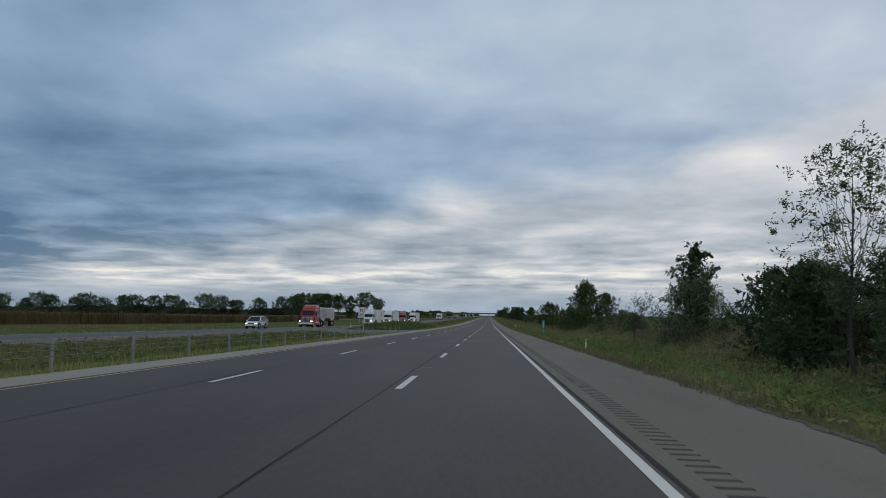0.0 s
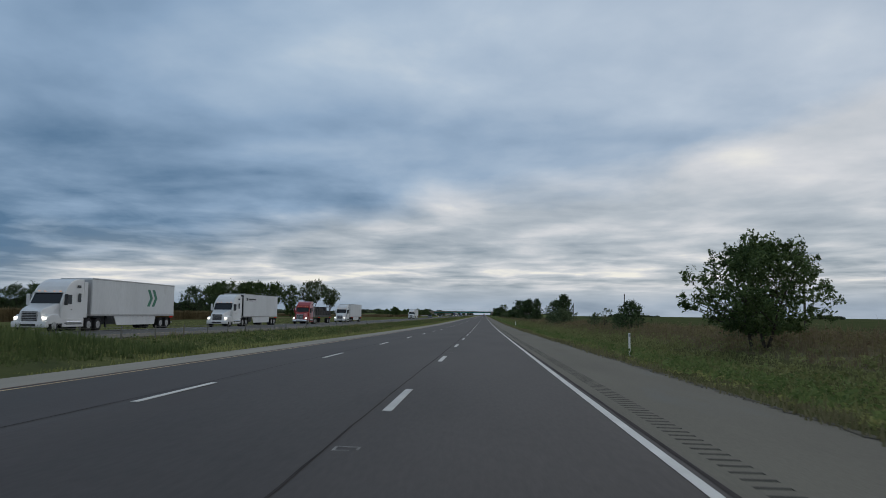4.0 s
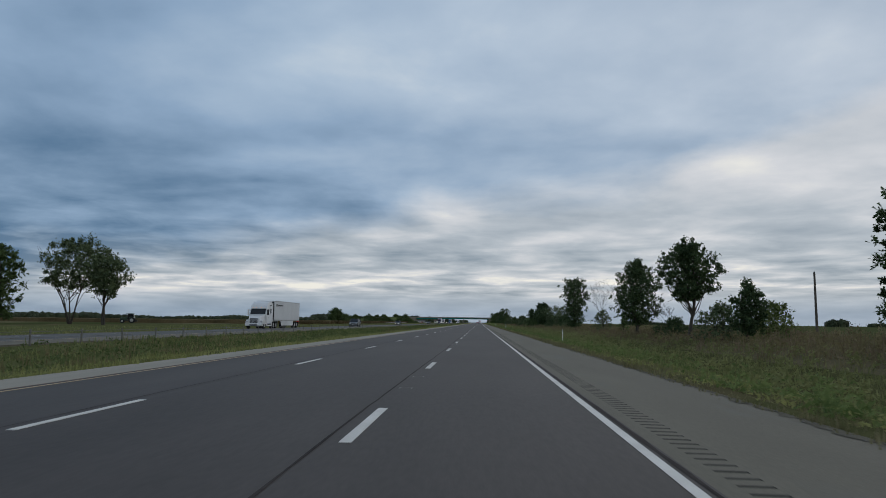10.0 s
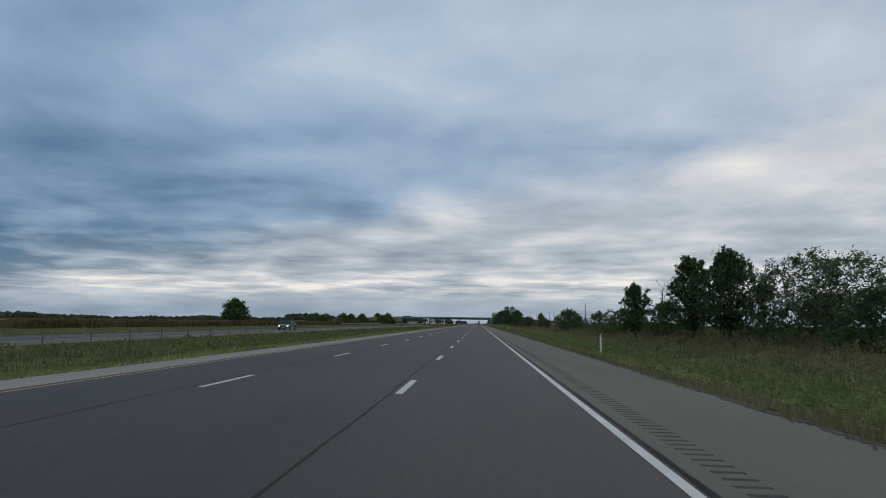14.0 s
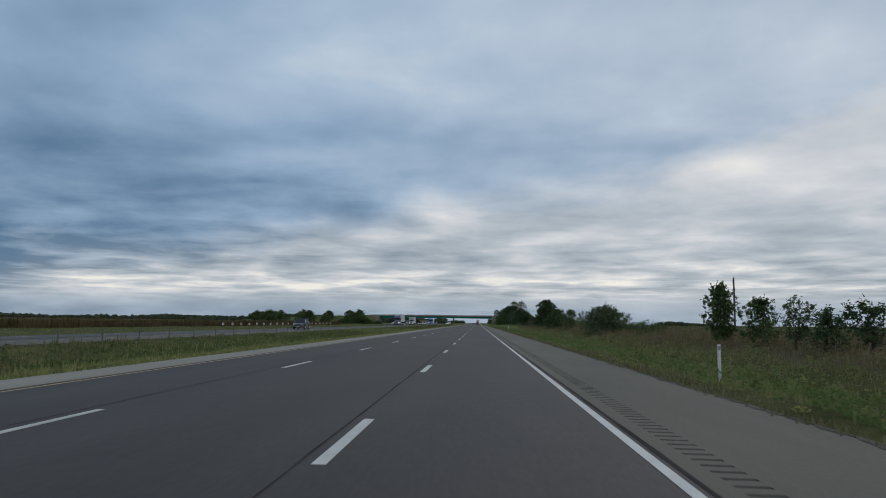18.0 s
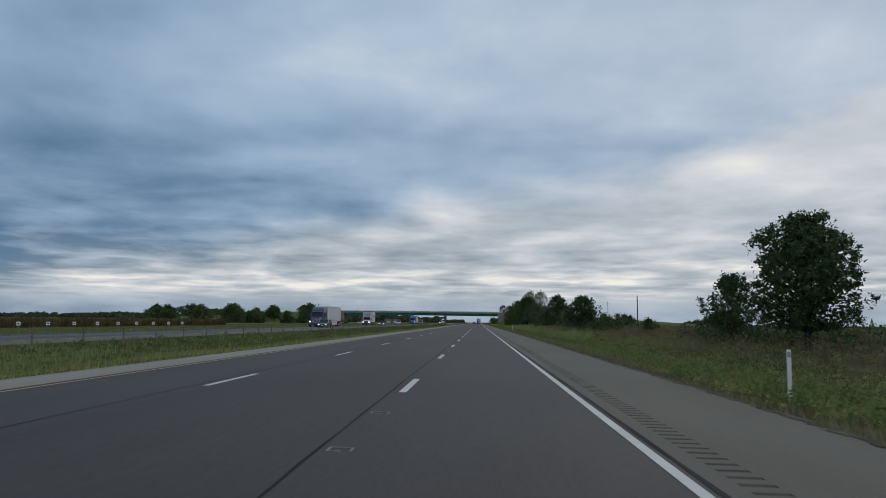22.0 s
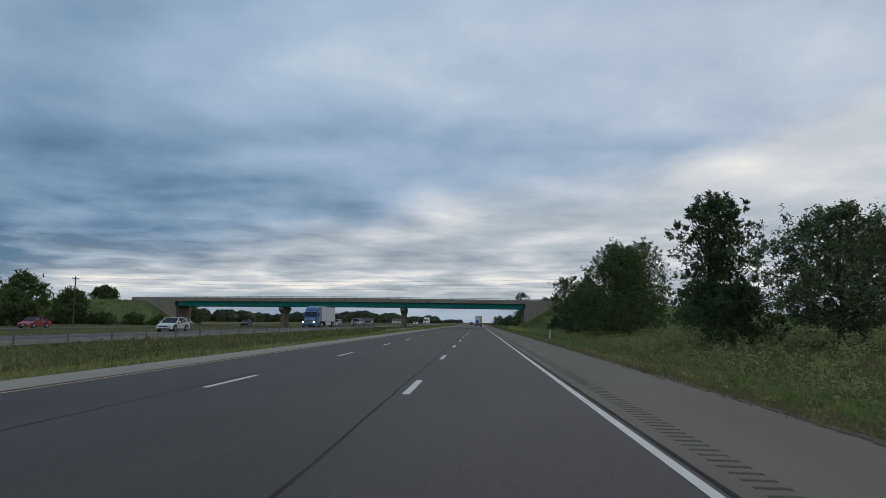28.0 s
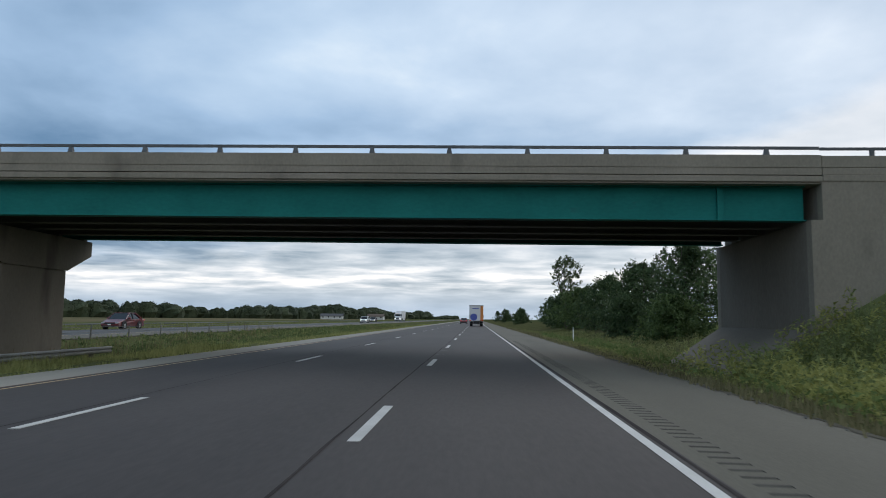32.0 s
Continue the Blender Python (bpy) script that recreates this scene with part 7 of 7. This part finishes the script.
# ---------------------------------------------------------------- grass and weeds
def blades(name, label, mat, x0, x1, y0, y1, n, h0, h1, width, seed, tuft=5, reach=0.10, keep=None, lean=0.35):
    """Tufts of grass blades as one stuff object."""
    rs = np.random.RandomState(seed)
    tx, ty = x0 + (x1 - x0) * rs.rand(n), y0 + (y1 - y0) * rs.rand(n)
    if keep is not None:
        ok = keep(tx, ty, rs)
        tx, ty = tx[ok], ty[ok]
    m = len(tx) * tuft
    bx, by = np.repeat(tx, tuft) + rs.normal(0, reach, m), np.repeat(ty, tuft) + rs.normal(0, reach, m)
    th = np.repeat(0.6 + 0.8 * rs.rand(len(tx)), tuft)
    patch = 0.75 + 0.35 * np.sin(bx * 0.9 + 1.7 * np.sin(by * 0.11)) * np.sin(by * 0.23 + 0.5 * bx)
    h = (h0 + (h1 - h0) * rs.rand(m)) * th * patch
    a = rs.rand(m) * 2 * math.pi
    wx, wy = np.cos(a) * width / 2, np.sin(a) * width / 2
    b = rs.rand(m) * 2 * math.pi
    lx, ly = np.cos(b) * h * lean * rs.rand(m), np.sin(b) * h * lean * rs.rand(m)
    z = G(bx, by) - 0.03
    v = np.stack((np.stack((bx - wx, by - wy, z), -1), np.stack((bx + wx, by + wy, z), -1), np.stack((bx + lx, by + ly, z + h), -1)), 1).reshape(-1, 3)
    ob = npart(name, v, np.arange(m * 3).reshape(-1, 3), mat)
    return tagged(ob, label, "grass", kind="stuff")


def off_bank(x, y, rs):
    return bank(x, y) < section(x) + grade(y) + 0.3


blades("verge_grass", "short yellow-green grass along the shoulder edge", BLADE_STRAW, 6.12, 8.3, 4, 1230, 33000, 0.07, 0.28, 0.05, 1, 5, 0.10)
blades("verge_grass", "ragged green grass on the verge slope", BLADE_GREEN, 7.4, 15.5, 4, 1230, 34000, 0.15, 0.45, 0.062, 2, 4, 0.14, off_bank)
blades("weeds", "tall brown and green weeds on the verge", BLADE_TALL, 15.2, 27.0, 4, 930, 23000, 0.25, 0.75, 0.05, 3, 4, 0.18, off_bank)
blades("weeds", "reddish seed heads in the tall weeds", BLADE_SEED, 15.0, 29.0, 4, 930, 14000, 0.5, 1.2, 0.05, 4, 4, 0.16, off_bank)
blades("bank_grass", "long green grass on the bridge embankment", BANK_GREEN, 9.0, 34.0, 1105, 1178, 17000, 0.18, 0.5, 0.05, 5, 6, 0.2, lambda x, y, rs: (bank(x, y) > 0.2) & ((np.abs(y - BRIDGE_MID) > 4.8)))
blades("median_grass", "yellow-green grass along the median shoulder", BLADE_MOWN, -13.6, -9.22, 4, 1300, 25000, 0.08, 0.28, 0.060, 6, 4, 0.10, lambda x, y, rs: (np.abs(y - 106.5) > 9))
blades("median_grass", "uneven green grass in the median ditch", MEDIAN_GREEN, -22.7, -12.0, 10, 1300, 23000, 0.12, 0.42, 0.075, 7, 4, 0.16, lambda x, y, rs: (np.abs(y - 106.5) > 7) & ~((np.abs(x + 16.3) < 1) & (np.abs(y - BRIDGE_MID) < 3)))
blades("median_weeds", "patchy dark weeds in the median", BLADE_TALL, -22.0, -13.0, 10, 1250, 7000, 0.25, 0.75, 0.06, 8, 6, 0.2, lambda x, y, rs: (np.abs(y - 106.5) > 9) & (np.sin(y * 0.05 + x * 0.3) > 0.1) & ~((np.abs(x + 16.3) < 1) & (np.abs(y - BRIDGE_MID) < 3)))
blades("far_verge_grass", "green grass beyond the oncoming lanes", BLADE_GREEN, -56.0, -35.0, 20, 1350, 14000, 0.12, 0.40, 0.11, 9, 4, 0.25, lambda x, y, rs: off_bank(x, y, rs) & ~((x < -53) & (x > -59) & (y > 1030)))


def forbs(name, label, mat, x0, x1, y0, y1, n, per, h0, h1, rad, size, seed, keep=None):
    """Leafy low weeds: small clumps of leaves as one stuff object."""
    rs = np.random.RandomState(seed)
    tx, ty = x0 + (x1 - x0) * rs.rand(n), y0 + (y1 - y0) * rs.rand(n)
    if keep is not None:
        ok = keep(tx, ty, rs)
        tx, ty = tx[ok], ty[ok]
    m = len(tx)
    hh = h0 + (h1 - h0) * rs.rand(m) * (0.6 + 0.5 * np.sin(ty * 0.21 + tx) ** 2)
    rr = rad * (0.6 + 0.8 * rs.rand(m))
    i = np.repeat(np.arange(m), per)
    q = len(i)
    u = rs.rand(q) ** 0.7
    a = rs.rand(q) * 2 * math.pi
    r = rr[i] * np.sqrt(rs.rand(q)) * (1.15 - 0.7 * u)
    bx, by = tx[i] + r * np.cos(a), ty[i] + r * np.sin(a)
    c = np.stack((bx, by, G(bx, by) + 0.03 + u * hh[i]), -1)
    v, f = leaves_np(c, size, rs)
    return tagged(npart(name, v, f, mat), label, "weeds", kind="stuff")


forbs("leafy_weeds", "leafy bright green weeds on the verge slope", FORB_GREEN, 7.0, 12.5, 4, 1180, 11000, 15, 0.12, 0.50, 0.36, 0.095, 41, lambda x, y, rs: off_bank(x, y, rs) & (np.sin(y * 0.13) + 0.8 * np.sin(x * 0.7 + y * 0.37) > -0.5 + rs.normal(0, 0.4, len(x))))
forbs("leafy_weeds", "dull green weeds in the verge ditch", BLADE_GREEN, 10.0, 17.0, 4, 1180, 10500, 12, 0.18, 0.62, 0.36, 0.10, 47, off_bank)
forbs("leafy_weeds", "dry reddish brown weeds under the hedge", BLADE_SEED, 15.0, 26.0, 4, 930, 3700, 10, 0.35, 1.0, 0.42, 0.11, 48, off_bank)
forbs("leafy_weeds", "tall green weeds below the grove", BANK_GREEN, 11.0, 26.0, 900, 1110, 3000, 14, 0.35, 1.1, 0.45, 0.10, 57, off_bank)
forbs("leafy_weeds", "tall bright green weeds in the verge ditch", BANK_GREEN, 10.0, 13.6, 843, 860, 130, 40, 0.5, 1.25, 0.55, 0.10, 61)
for k, (ya, yb) in enumerate(((500, 604), (700, 728), (796, 830), (862, 975))):
    forbs("hedge_undergrowth", "dark tangled undergrowth below the verge trees", LEAF_B, 17.6, 21.6, ya, yb, int((yb - ya) * 3.2), 42, 0.5, 1.7, 0.75, 0.12, 62 + k)
forbs("leafy_weeds", "tall leafy weeds below the hedge", BLADE_TALL, 16.0, 25.0, 4, 930, 6500, 10, 0.30, 0.95, 0.45, 0.125, 42, off_bank)
forbs("leafy_weeds", "yellow-green leafy weeds at the foot of the bank", YELLOW_FORB, 7.6, 12.8, 1110, 1136, 650, 26, 0.3, 1.1, 0.42, 0.08, 49)
forbs("leafy_weeds", "bright leafy weeds on the bridge bank", BANK_GREEN, 9.0, 30.0, 1104, 1176, 3400, 22, 0.15, 0.6, 0.40, 0.085, 43, lambda x, y, rs: (bank(x, y) > 0.1) & (np.abs(y - BRIDGE_MID) > 5.0))
forbs("leafy_weeds", "deep green leafy patches in the median", MOUND_GREEN, -22.4, -14.5, 10, 1250, 8000, 10, 0.10, 0.34, 0.36, 0.105, 44, lambda x, y, rs: (np.abs(y - 106) > 10) & ~((np.abs(x + 16.3) < 1) & (np.abs(y - BRIDGE_MID) < 3)))
blades("reeds", "upright green reeds in the ditch before the bridge", BANK_GREEN, 9.4, 15.0, 1086, 1120, 1100, 0.45, 1.15, 0.05, 45, 7, 0.22, off_bank, 0.25)
forbs("leafy_weeds", "low yellowish clover along the shoulder edge", BLADE_MOWN, 6.6, 9.8, 4, 1180, 7000, 9, 0.05, 0.20, 0.26, 0.065, 46, off_bank)
blades("median_grass", "deep green grass in the bottom of the median", MOUND_GREEN, -22.3, -15.5, 10, 1300, 15000, 0.12, 0.42, 0.08, 52, 4, 0.2, lambda x, y, rs: (np.abs(y - 106.5) > 8) & ~((np.abs(x + 16.3) < 1) & (np.abs(y - BRIDGE_MID) < 3)))
blades("median_grass", "lush bright green grass in the median ditch", BANK_GREEN, -21.8, -14.2, 750, 806, 3200, 0.2, 0.55, 0.07, 66, 5, 0.2)
blades("mound_grass", "lush deep green grass on the median mound", MOUND_GREEN, -21.5, -11.0, 112, 168, 9000, 0.2, 0.5, 0.06, 51, 7, 0.16)
blades("bank_grass", "green grass on the far bridge embankment", FORB_GREEN, -115.0, -64.0, 1100, 1182, 9000, 0.2, 0.6, 0.13, 53, 4, 0.3, lambda x, y, rs: (bank(x, y) > 0.1) & (np.abs(y - BRIDGE_MID) > 4.8))
forbs("leafy_weeds", "leafy weeds on the far embankment", FORB_GREEN, -110.0, -64.0, 1100, 1182, 2500, 10, 0.2, 0.7, 0.6, 0.14, 54, lambda x, y, rs: (bank(x, y) > 0.1) & (np.abs(y - BRIDGE_MID) > 5.0))
blades("median_grass", "long pale grass in front of the guard rail", BLADE_MOWN, -12.9, -10.6, 1070, 1150, 3000, 0.25, 0.62, 0.05, 55, 6, 0.14)
blades("median_grass", "tall pale grass against the guard rail", BLADE_MOWN, -12.85, -12.3, 1066, 1150, 1600, 0.32, 0.62, 0.045, 58, 6, 0.10)
forbs("leafy_weeds", "green tall weeds at the bridge abutment", BANK_GREEN, 8.6, 12.0, 1121, 1136, 260, 30, 0.4, 1.2, 0.42, 0.08, 56)
